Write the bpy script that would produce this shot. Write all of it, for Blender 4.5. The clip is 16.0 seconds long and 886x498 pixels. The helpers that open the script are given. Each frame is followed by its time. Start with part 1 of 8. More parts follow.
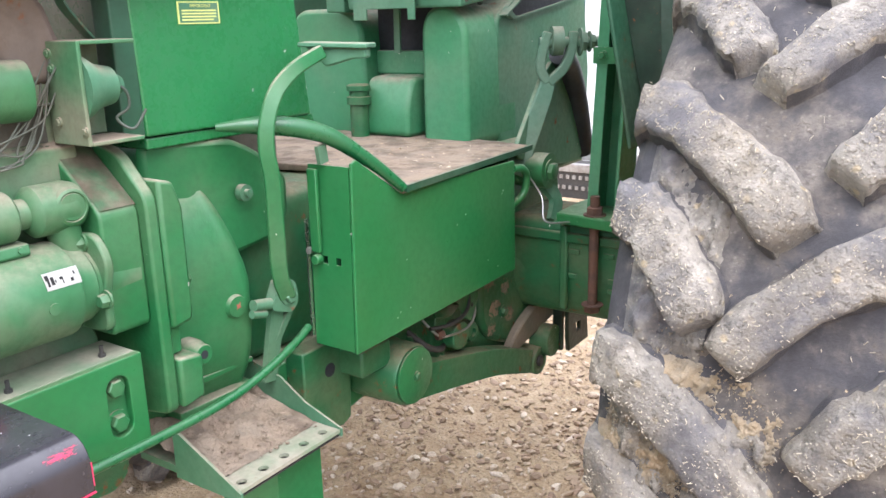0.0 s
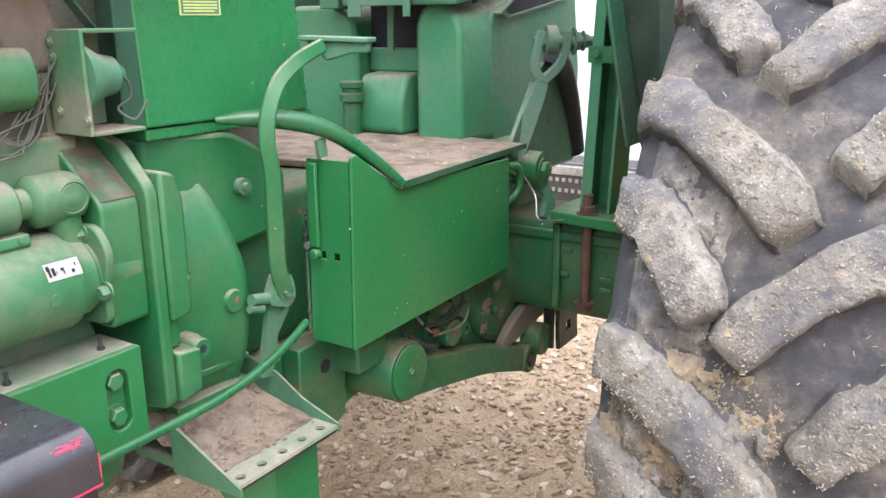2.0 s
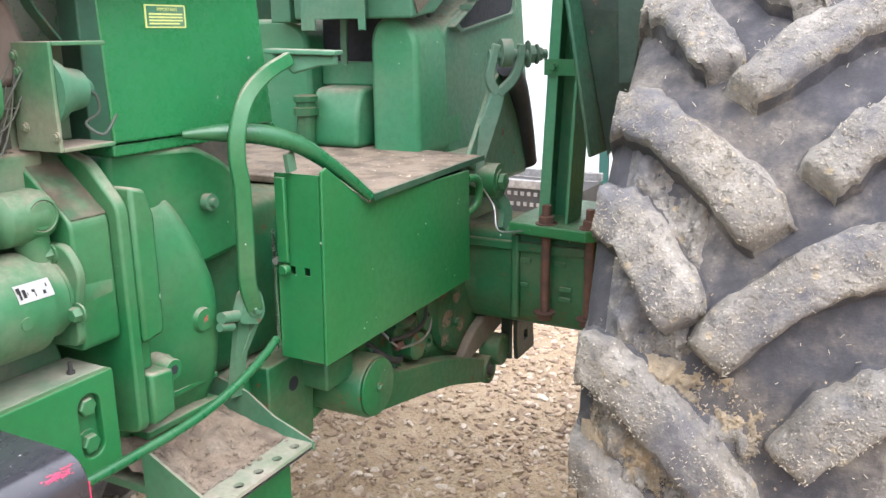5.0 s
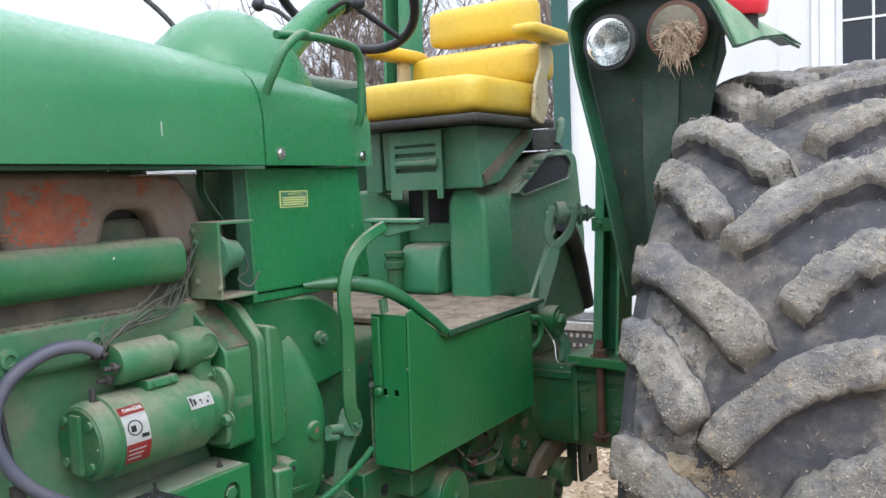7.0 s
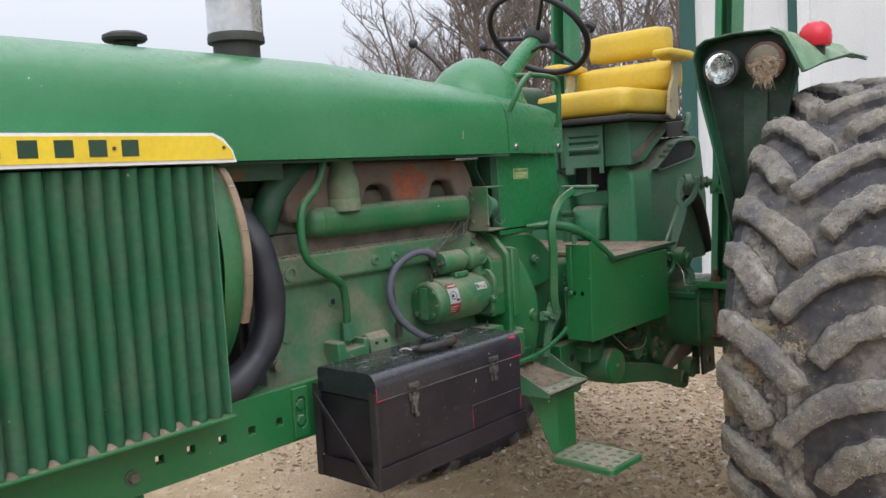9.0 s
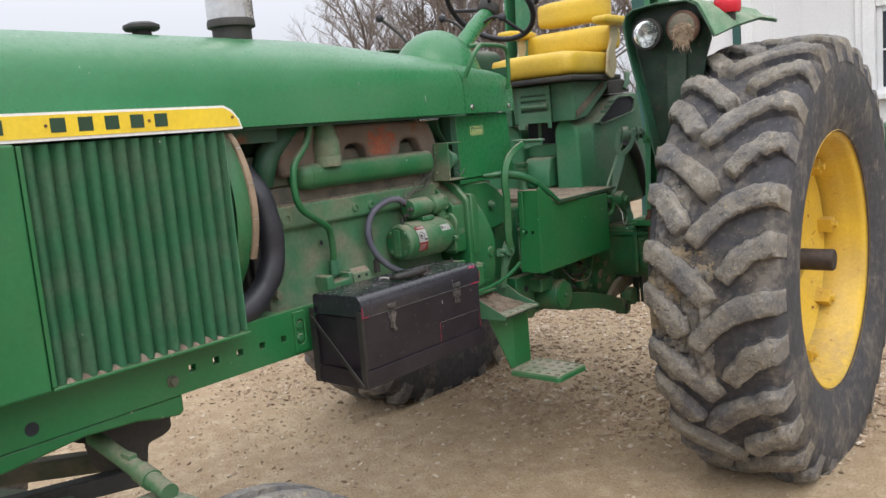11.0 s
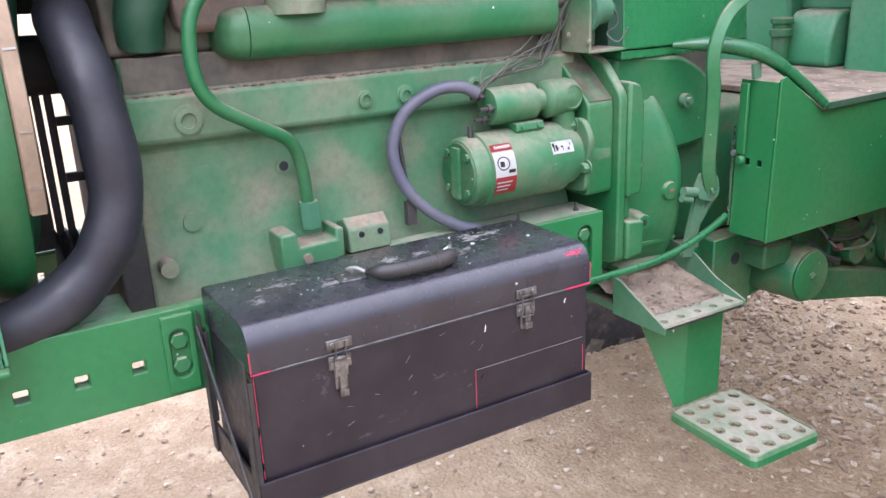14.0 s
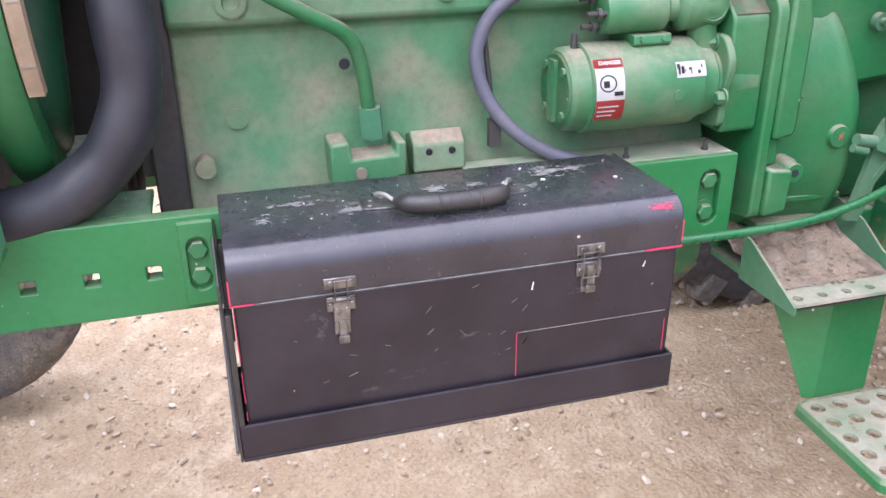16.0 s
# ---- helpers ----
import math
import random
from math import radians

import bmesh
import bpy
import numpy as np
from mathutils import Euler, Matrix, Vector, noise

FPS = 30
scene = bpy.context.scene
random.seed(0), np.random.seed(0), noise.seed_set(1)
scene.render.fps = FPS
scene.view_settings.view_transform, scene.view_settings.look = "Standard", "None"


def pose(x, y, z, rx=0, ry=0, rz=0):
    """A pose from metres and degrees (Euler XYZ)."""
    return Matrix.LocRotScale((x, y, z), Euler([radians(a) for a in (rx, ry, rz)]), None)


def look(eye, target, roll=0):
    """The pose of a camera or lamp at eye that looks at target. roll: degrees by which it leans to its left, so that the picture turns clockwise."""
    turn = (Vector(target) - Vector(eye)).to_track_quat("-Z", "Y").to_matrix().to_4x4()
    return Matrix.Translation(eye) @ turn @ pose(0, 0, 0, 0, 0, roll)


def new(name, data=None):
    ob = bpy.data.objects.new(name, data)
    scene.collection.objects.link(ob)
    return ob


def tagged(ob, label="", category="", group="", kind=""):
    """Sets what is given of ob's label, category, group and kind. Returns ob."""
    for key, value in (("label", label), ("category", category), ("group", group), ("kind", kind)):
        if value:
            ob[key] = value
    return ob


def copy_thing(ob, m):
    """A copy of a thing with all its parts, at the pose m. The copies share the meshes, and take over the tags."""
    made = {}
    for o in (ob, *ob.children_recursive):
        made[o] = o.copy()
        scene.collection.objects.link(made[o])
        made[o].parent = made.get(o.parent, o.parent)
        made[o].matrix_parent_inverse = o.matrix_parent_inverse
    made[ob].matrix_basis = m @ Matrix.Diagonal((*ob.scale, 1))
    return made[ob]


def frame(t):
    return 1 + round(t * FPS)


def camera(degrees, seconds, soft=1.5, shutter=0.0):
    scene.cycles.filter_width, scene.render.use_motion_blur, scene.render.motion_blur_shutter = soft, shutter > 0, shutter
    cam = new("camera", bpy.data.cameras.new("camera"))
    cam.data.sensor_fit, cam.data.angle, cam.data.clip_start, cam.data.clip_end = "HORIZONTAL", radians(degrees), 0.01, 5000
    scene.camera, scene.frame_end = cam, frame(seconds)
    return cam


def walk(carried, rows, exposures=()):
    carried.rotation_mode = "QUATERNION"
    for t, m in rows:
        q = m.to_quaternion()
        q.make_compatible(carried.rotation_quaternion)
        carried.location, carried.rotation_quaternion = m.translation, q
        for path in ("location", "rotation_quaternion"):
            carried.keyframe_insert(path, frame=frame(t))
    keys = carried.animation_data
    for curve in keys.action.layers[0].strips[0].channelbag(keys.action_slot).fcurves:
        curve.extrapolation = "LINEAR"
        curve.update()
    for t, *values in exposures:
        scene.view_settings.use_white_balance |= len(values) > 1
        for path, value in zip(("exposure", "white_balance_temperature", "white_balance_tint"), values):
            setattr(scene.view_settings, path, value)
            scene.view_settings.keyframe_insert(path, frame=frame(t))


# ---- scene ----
cam = camera(56.1, 16.0)
PATH = [
    (0, (1.238, 0.359, 1.406), (0.153, 1.95, 0.867), -1.3),
    (0.5, (1.253, 0.366, 1.407), (0.177, 1.963, 0.866), -1.4),
    (1, (1.256, 0.363, 1.401), (0.216, 1.986, 0.868), -1.1),
    (1.5, (1.248, 0.356, 1.394), (0.205, 1.977, 0.861), -0.2),
    (2, (1.209, 0.337, 1.395), (0.168, 1.959, 0.861), -0.5),
    (2.5, (1.16, 0.315, 1.388), (0.133, 1.947, 0.856), -0.8),
    (3, (1.139, 0.299, 1.389), (0.218, 1.994, 0.861), -0.2),
    (5.5, (1.159, 0.306, 1.395), (0.264, 2.027, 0.909), -0.6),
    (6, (1.2, 0.317, 1.405), (0.28, 2.047, 1.005), -1.2),
    (6.5, (1.285, 0.26, 1.423), (0.185, 1.904, 1.128), -2.3),
    (7, (1.354, 0.014, 1.43), (0.258, 1.681, 1.283), -2.3),
    (7.5, (1.484, -0.229, 1.433), (0.397, 1.446, 1.311), -1.7),
    (8, (1.658, -0.51, 1.428), (0.557, 1.154, 1.293), -1.9),
    (8.5, (1.713, -0.797, 1.411), (0.511, 0.791, 1.239), -2.6),
    (9, (1.824, -0.986, 1.43), (0.497, 0.5, 1.252), -3.2),
    (9.2, (1.906, -1.031, 1.416), (0.577, 0.456, 1.236), -3.1),
    (11.3, (2.125, -1.33, 1.434), (0.858, 0.185, 1.135), -5.1),
    (11.5, (2.089, -1.255, 1.431), (0.809, 0.249, 1.117), -4.8),
    (12, (1.947, -1.036, 1.412), (0.613, 0.407, 1.038), -5.0),
    (12.5, (1.741, -0.764, 1.427), (0.418, 0.679, 1.02), -5.5),
    (13, (1.657, -0.445, 1.423), (0.274, 0.939, 1.009), -4.3),
    (13.5, (1.568, -0.213, 1.405), (-0.063, 0.849, 0.946), -3.2),
    (14, (1.424, -0.009, 1.399), (-0.217, 0.946, 0.769), -2.4),
    (14.5, (1.374, 0.183, 1.379), (-0.391, 0.826, 0.694), -2.5),
    (15, (1.336, 0.272, 1.365), (-0.419, 0.776, 0.549), -0.2),
    (15.5, (1.325, 0.252, 1.368), (-0.436, 0.71, 0.538), 0.5),
    (16, (1.317, 0.257, 1.363), (-0.434, 0.743, 0.527), -0.7),
]
EXPOSURES = [(0.0, 1.68, 6320, 14), (1.5, 1.56, 6320, 14), (3.0, 1.6, 6320, 13), (5.5, 1.63, 6320, 12), (6.0, 1.65, 6250, 10), (6.5, 1.65, 6150, 9), (7.0, 0.85, 6050, 8), (7.5, -0.2, 6000, 7), (8.0, 0.0, 6150, 6), (8.5, 0.05, 6300, 7), (9.0, 0.3, 6400, 8), (11.5, 0.42, 6600, 9), (12.0, 0.82, 6400, 12), (12.5, 1.12, 6150, 14), (13.0, 1.35, 6040, 15), (13.5, 1.45, 5900, 17), (14.0, 1.45, 5920, 20), (14.5, 1.5, 5950, 23), (15.0, 1.57, 5980, 23), (16.0, 1.58, 6000, 21)]
walk(cam, [(t, look(eye, target, roll)) for t, eye, target, roll in PATH], EXPOSURES)

# ---- light ----
world = bpy.data.worlds.new("overcast_sky")
scene.world = world
world.use_nodes = True
wn, wl = world.node_tree.nodes, world.node_tree.links
wn.clear()
sky = wn.new("ShaderNodeTexSky")
sky.sky_type, sky.sun_disc = "NISHITA", False
sky.sun_elevation, sky.sun_rotation = radians(55), radians(130)
sky.dust_density, sky.air_density = 4.0, 1.0
# an even cloud cover, brighter overhead than at the horizon
where = wn.new("ShaderNodeTexCoord")
split = wn.new("ShaderNodeSeparateXYZ")
wl.new(where.outputs["Generated"], split.inputs[0])
lift = wn.new("ShaderNodeMapRange")
for k, v in zip((1, 2, 3, 4), (0.0, 1.0, 0.0, 1.0)):
    lift.inputs[k].default_value = v
wl.new(split.outputs[2], lift.inputs[0])
cloud = wn.new("ShaderNodeMix")
cloud.data_type = "RGBA"
cloud.inputs[6].default_value = (5.0, 5.15, 5.75, 1)
cloud.inputs[7].default_value = (18.0, 18.4, 20.0, 1)
wl.new(lift.outputs[0], cloud.inputs[0])
wmix = wn.new("ShaderNodeMix")
wmix.data_type = "RGBA"
wmix.inputs[0].default_value = 0.9
wl.new(sky.outputs[0], wmix.inputs[6])
wl.new(cloud.outputs[2], wmix.inputs[7])
wbg = wn.new("ShaderNodeBackground")
wbg.inputs[1].default_value = 0.1
wl.new(wmix.outputs[2], wbg.inputs[0])
wout = wn.new("ShaderNodeOutputWorld")
wl.new(wbg.outputs[0], wout.inputs[0])

sun = new("sun", bpy.data.lights.new("sun", "SUN"))
sun.data.energy, sun.data.angle, sun.data.color = 1.2, radians(50), (1.0, 0.98, 0.96)
sun.matrix_world = look((0, 0, 20), (-8.5, 7.0, 7.0))


# ---- materials ----
def nodes_of(name):
    m = bpy.data.materials.new(name)
    m.use_nodes = True
    nt = m.node_tree
    nt.nodes.clear()
    out = nt.nodes.new("ShaderNodeOutputMaterial")
    b = nt.nodes.new("ShaderNodeBsdfPrincipled")
    nt.links.new(b.outputs[0], out.inputs[0])
    return m, nt, b


def noise_node(nt, where, scale, detail=4.0, rough=0.55):
    n = nt.nodes.new("ShaderNodeTexNoise")
    n.inputs["Scale"].default_value = scale
    n.inputs["Detail"].default_value = detail
    n.inputs["Roughness"].default_value = rough
    nt.links.new(where, n.inputs["Vector"])
    return n.outputs["Fac"]


def ramp(nt, fac, lo, hi, a=0.0, b=1.0):
    n = nt.nodes.new("ShaderNodeMapRange")
    n.interpolation_type = "SMOOTHSTEP"
    for k, v in zip((1, 2, 3, 4), (lo, hi, a, b)):
        n.inputs[k].default_value = v
    nt.links.new(fac, n.inputs[0])
    return n.outputs[0]


def calc(nt, op, a, b):
    n = nt.nodes.new("ShaderNodeMath")
    n.operation = op
    n.use_clamp = op in ("ADD", "SUBTRACT")
    for k, v in enumerate((a, b)):
        if isinstance(v, (int, float)):
            n.inputs[k].default_value = v
        else:
            nt.links.new(v, n.inputs[k])
    return n.outputs[0]


def blend(nt, fac, a, b):
    n = nt.nodes.new("ShaderNodeMix")
    n.data_type = "RGBA"
    for k, v in ((0, fac), (6, a), (7, b)):
        if isinstance(v, (int, float)):
            n.inputs[k].default_value = v
        elif isinstance(v, tuple):
            n.inputs[k].default_value = (*v, 1)
        else:
            nt.links.new(v, n.inputs[k])
    return n.outputs[2]


def relief(nt, b, height, strength, distance):
    n = nt.nodes.new("ShaderNodeBump")
    n.inputs["Strength"].default_value = strength
    n.inputs["Distance"].default_value = distance
    nt.links.new(height, n.inputs["Height"])
    nt.links.new(n.outputs[0], b.inputs["Normal"])


def surface(name, base, second, rough=0.5, metal=0.0, patch=4.0, grain=70.0, bump=0.15, depth=0.002,
            dust=0.0, dust_col=(0.30, 0.245, 0.19), film=0.0, chips=0.0, chip_col=(0.55, 0.55, 0.5), rust=0.0, amount=(0.35, 0.7), gloss=0.5):
    """A worn surface: two tones in patches, grain, dust that settles on top faces, a film of dust, chips and rust."""
    m, nt, b = nodes_of(name)
    geo = nt.nodes.new("ShaderNodeNewGeometry")
    pos = geo.outputs["Position"]
    big = noise_node(nt, pos, patch, 5)
    fine = noise_node(nt, pos, grain, 6, 0.65)
    col = blend(nt, ramp(nt, big, *amount), base, second)
    col = blend(nt, ramp(nt, fine, 0.3, 0.75, 0.0, 0.22), col, tuple(c * 0.45 for c in base))
    r = ramp(nt, fine, 0.2, 0.8, rough - 0.07, min(1, rough + 0.12))
    if rust:
        spot = noise_node(nt, pos, patch * 3.2, 8, 0.7)
        f = ramp(nt, spot, 0.62 - rust * 0.2, 0.7 - rust * 0.12)
        col = blend(nt, f, col, (0.16, 0.055, 0.02))
        r = calc(nt, "ADD", r, calc(nt, "MULTIPLY", f, 0.3))
    if chips:
        spot = noise_node(nt, pos, 75.0, 2, 0.4)
        f = ramp(nt, spot, 0.80 - chips * 0.1, 0.815 - chips * 0.1)
        col = blend(nt, f, col, chip_col)
    if dust or film:
        up = nt.nodes.new("ShaderNodeSeparateXYZ")
        nt.links.new(geo.outputs["Normal"], up.inputs[0])
        cover = ramp(nt, up.outputs[2], 0.30, 0.92, 0.0, dust)
        mottled = noise_node(nt, pos, patch * 1.3, 3, 0.5)
        thin = calc(nt, "MULTIPLY", ramp(nt, mottled, 0.36, 0.74, 0.0, film), ramp(nt, fine, 0.15, 0.55, 0.55, 1.0))
        f = calc(nt, "ADD", calc(nt, "MULTIPLY", cover, ramp(nt, noise_node(nt, pos, 23.0, 6, 0.7), 0.25, 0.6)), thin)
        grey = blend(nt, ramp(nt, fine, 0.3, 0.7), dust_col, tuple(c * 0.7 for c in dust_col))
        col = blend(nt, f, col, grey)
        r = calc(nt, "ADD", r, calc(nt, "MULTIPLY", f, 0.4))
    nt.links.new(col, b.inputs["Base Color"])
    nt.links.new(r, b.inputs["Roughness"])
    b.inputs["Metallic"].default_value = metal
    b.inputs["Specular IOR Level"].default_value = gloss
    relief(nt, b, fine, bump, depth)
    return m


GREEN_HOOD = surface("faded_green_hood_paint", (0.019, 0.162, 0.053), (0.029, 0.184, 0.068), 0.26, patch=2.2, bump=0.03, dust=0.14, dust_col=(0.36, 0.38, 0.33), film=0.05, chips=0.2)
GREEN_NEW = surface("fresh_green_paint", (0.013, 0.137, 0.040), (0.018, 0.153, 0.050), 0.33, patch=5.0, bump=0.05, dust=0.3, film=0.06, chips=0.15)
GREEN_CAST = surface("green_cast_iron", (0.012, 0.122, 0.038), (0.018, 0.138, 0.048), 0.40, patch=7.0, bump=0.4, dust=0.75, film=0.12, chips=0.18)
GREEN_BLOCK = surface("dusty_green_engine_paint", (0.040, 0.152, 0.066), (0.072, 0.178, 0.092), 0.55, patch=5.5, bump=0.3, dust=0.9, film=0.68, chips=0.0, dust_col=(0.265, 0.212, 0.160))
GREEN_DULL = surface("weathered_pale_green_paint", (0.060, 0.180, 0.105), (0.034, 0.145, 0.072), 0.55, patch=4.0, bump=0.15, dust=0.7, film=0.25, chips=0.1, rust=0.03)
# greasy casting green, darkened as well for the shade beneath the tractor
GREEN_UNDER = surface("greasy_shaded_green_casting", (0.010, 0.100, 0.036), (0.016, 0.120, 0.048), 0.40, patch=7.0, bump=0.5, depth=0.003, dust=0.6, film=0.28, chips=0.1, rust=0.10, dust_col=(0.22, 0.165, 0.105))
GREEN_MOTOR = surface("dusty_starter_green", (0.024, 0.135, 0.050), (0.040, 0.150, 0.066), 0.42, patch=11.0, bump=0.35, dust=0.55, film=0.28, chips=0.1)
GREEN_LIFT = surface("lift_housing_green", (0.024, 0.180, 0.074), (0.044, 0.20, 0.098), 0.45, patch=5.0, bump=0.2, dust=0.75, film=0.16, chips=0.1)
DUST_GREEN = surface("dust_grey_green_iron", (0.075, 0.175, 0.115), (0.10, 0.185, 0.13), 0.65, patch=9.0, bump=0.3, dust=0.5, film=0.22)
GREEN_TUBE = surface("shiny_dark_green_tube", (0.008, 0.098, 0.032), (0.012, 0.115, 0.04), 0.28, patch=8.0, bump=0.05, dust=0.06, film=0.05)
# grime and the shade of a recess together in one dark green
SHADED_GRIME = surface("grimy_green_with_shade", (0.005, 0.020, 0.012), (0.010, 0.036, 0.021), 0.42, patch=14.0, bump=0.4, dust=0.15, film=0.10, rust=0.06, dust_col=(0.14, 0.12, 0.095))
LIT_LINER = surface("dusty_lit_liner", (0.016, 0.048, 0.030), (0.032, 0.060, 0.043), 0.6, patch=12.0, bump=0.3, film=0.2, dust_col=(0.17, 0.16, 0.13))
WORN_STEP = surface("worn_step_metal", (0.31, 0.30, 0.24), (0.14, 0.21, 0.13), 0.6, patch=12.0, bump=0.3, dust=0.35, film=0.3, rust=0.05)
GREEN_DARK = surface("dark_green_metal_and_shade", (0.007, 0.062, 0.030), (0.012, 0.080, 0.040), 0.5, patch=3.0, bump=0.2, dust=0.4, film=0.15, rust=0.08)
GREEN_SCREEN = surface("grille_screen_green", (0.046, 0.215, 0.100), (0.056, 0.235, 0.115), 0.55, patch=9.0, bump=0.2, dust=0.5, film=0.30, chips=0.1, dust_col=(0.27, 0.27, 0.22))
GREEN_FENDER = surface("chalky_green_fender_top", (0.10, 0.24, 0.13), (0.05, 0.18, 0.08), 0.65, patch=9.0, bump=0.2, dust=0.6, dust_col=(0.36, 0.38, 0.30), film=0.3, rust=0.1)
DUSTY = surface("dust_caked_iron", (0.14, 0.115, 0.088), (0.055, 0.085, 0.052), 0.85, patch=7.0, bump=0.6, depth=0.003, film=0.4)
SHOULDER = surface("thin_brown_dust_on_green", (0.075, 0.062, 0.040), (0.030, 0.095, 0.042), 0.85, patch=26.0, bump=0.6, depth=0.003, film=0.3)
LEDGE = surface("dust_covered_green_ledge", (0.20, 0.215, 0.155), (0.125, 0.185, 0.115), 0.8, patch=18.0, bump=0.4, film=0.5, dust_col=(0.36, 0.32, 0.26))
MANIFOLD = surface("rust_brown_manifold", (0.15, 0.115, 0.09), (0.10, 0.08, 0.068), 0.85, patch=5.0, bump=0.5, film=0.3, rust=0.1)
PLATFORM = surface("dirty_platform_plate", (0.27, 0.205, 0.150), (0.135, 0.098, 0.072), 0.92, patch=16.0, grain=110.0, bump=1.0, depth=0.006, film=0.45, dust_col=(0.33, 0.285, 0.23), amount=(0.42, 0.62))
BLACK = surface("black_box_enamel", (0.0115, 0.0090, 0.0134), (0.0215, 0.0172, 0.0230), 0.33, patch=9.0, bump=0.06, dust=0.04, dust_col=(0.16, 0.15, 0.15), film=0.035, chips=0.2, chip_col=(0.3, 0.28, 0.27), gloss=0.4)
BLACK_STRAP = surface("black_strap_iron", (0.014, 0.014, 0.015), (0.03, 0.028, 0.027), 0.45, bump=0.1, film=0.2)
RUBBER = surface("black_rubber_hose", (0.012, 0.0125, 0.0185), (0.023, 0.024, 0.033), 0.45, patch=9.0, bump=0.3, dust=0.1, film=0.08, dust_col=(0.11, 0.112, 0.125))
CABLE = surface("grey_cable_jacket", (0.075, 0.078, 0.112), (0.11, 0.112, 0.145), 0.5, bump=0.1, film=0.15)
LID = surface("scuffed_black_lid_enamel", (0.0150, 0.0142, 0.0200), (0.0240, 0.0226, 0.0310), 0.18, patch=14.0, bump=0.03, dust=0.10, dust_col=(0.17, 0.165, 0.16), film=0.02, chips=0.3, chip_col=(0.4, 0.38, 0.36), gloss=0.65)
LATCH = surface("worn_latch_steel", (0.26, 0.255, 0.25), (0.09, 0.088, 0.09), 0.32, 0.85, patch=60.0, bump=0.2, film=0.1)
SCUFF = surface("pale_scuff", (0.20, 0.195, 0.19), (0.11, 0.105, 0.105), 0.7, patch=60.0, bump=0.3)
RUBBED = surface("rubbed_black_enamel", (0.045, 0.042, 0.045), (0.022, 0.020, 0.023), 0.55, patch=90.0, bump=0.2)
CLOD = surface("dried_clay_mud", (0.33, 0.255, 0.165), (0.24, 0.205, 0.155), 0.95, patch=34.0, grain=230.0, bump=0.8, depth=0.006)
YELLOW = surface("yellow_rim_paint", (0.70, 0.45, 0.035), (0.58, 0.37, 0.05), 0.42, patch=4.0, bump=0.15, dust=0.35, film=0.18, rust=0.12)
VINYL = surface("yellow_seat_vinyl", (0.68, 0.46, 0.040), (0.60, 0.40, 0.038), 0.42, patch=5.0, bump=0.10, film=0.08, dust=0.10)
DECAL = surface("yellow_decal", (0.82, 0.60, 0.03), (0.74, 0.52, 0.03), 0.4, patch=8.0, bump=0.02, film=0.06)
CREAM = surface("cream_bracket_paint", (0.52, 0.44, 0.27), (0.38, 0.32, 0.2), 0.6, film=0.3, rust=0.12)
CHROME = surface("dull_chrome", (0.70, 0.70, 0.70), (0.55, 0.54, 0.52), 0.15, 0.95, patch=8.0, bump=0.05, film=0.25)
STEEL = surface("worn_zinc_steel", (0.45, 0.45, 0.44), (0.3, 0.29, 0.28), 0.38, 0.8, patch=30.0, bump=0.1, film=0.2)
RUST = surface("rusty_bolt_iron", (0.12, 0.060, 0.040), (0.075, 0.042, 0.032), 0.85, patch=30.0, bump=0.6)
AXLE = surface("dark_rusty_shaft", (0.060, 0.042, 0.034), (0.034, 0.028, 0.026), 0.6, 0.3, patch=30.0, bump=0.4)
RUSTY_RED = surface("orange_rust", (0.28, 0.075, 0.035), (0.17, 0.06, 0.04), 0.9, patch=22.0, bump=0.5, film=0.25)
# dark iron, also used for sheets and faces that stand in for shade
DARK = surface("dark_greasy_iron_and_shade", (0.020, 0.021, 0.022), (0.035, 0.034, 0.032), 0.6, bump=0.3, film=0.3, dust_col=(0.12, 0.10, 0.08))
SHADE_DUST = surface("shade_and_oily_dust", (0.050, 0.050, 0.040), (0.095, 0.088, 0.068), 0.8, patch=9.0, bump=0.6, depth=0.003, film=0.3)
WIRE = surface("dusty_wire_jacket", (0.035, 0.055, 0.042), (0.06, 0.075, 0.06), 0.6, bump=0.1, film=0.3)
TRIM = surface("rubber_edge_trim", (0.30, 0.22, 0.15), (0.20, 0.15, 0.1), 0.8, patch=18.0, bump=0.4)
WHITE_LABEL = surface("white_label", (0.72, 0.72, 0.70), (0.62, 0.62, 0.6), 0.5, bump=0.02, film=0.1)
INK = surface("black_ink", (0.02, 0.02, 0.02), (0.03, 0.03, 0.03), 0.6, bump=0.02)
DECAL_GREEN = surface("dark_green_lettering", (0.012, 0.045, 0.02), (0.02, 0.06, 0.03), 0.5, bump=0.02)
RED_LABEL = surface("red_label", (0.42, 0.04, 0.035), (0.36, 0.05, 0.045), 0.5, bump=0.02, film=0.1)
PALE_YELLOW = surface("pale_yellow_label", (0.62, 0.66, 0.22), (0.5, 0.58, 0.2), 0.5, bump=0.02, film=0.1)
PINK = surface("old_red_paint_showing", (0.50, 0.03, 0.095), (0.40, 0.03, 0.075), 0.5, bump=0.05)
SIDING = surface("white_painted_siding", (0.74, 0.75, 0.76), (0.68, 0.69, 0.71), 0.6, patch=1.2, bump=0.06, film=0.05)
TEAL = surface("dark_teal_trim_paint", (0.020, 0.085, 0.075), (0.026, 0.10, 0.085), 0.5, patch=2.0, bump=0.05)
FRAME_WHITE = surface("white_window_paint", (0.78, 0.79, 0.80), (0.72, 0.73, 0.74), 0.45, patch=3.0, bump=0.03)
BARK = surface("grey_brown_bark", (0.20, 0.165, 0.145), (0.13, 0.108, 0.095), 0.9, patch=3.0, grain=25.0, bump=0.9, depth=0.02)
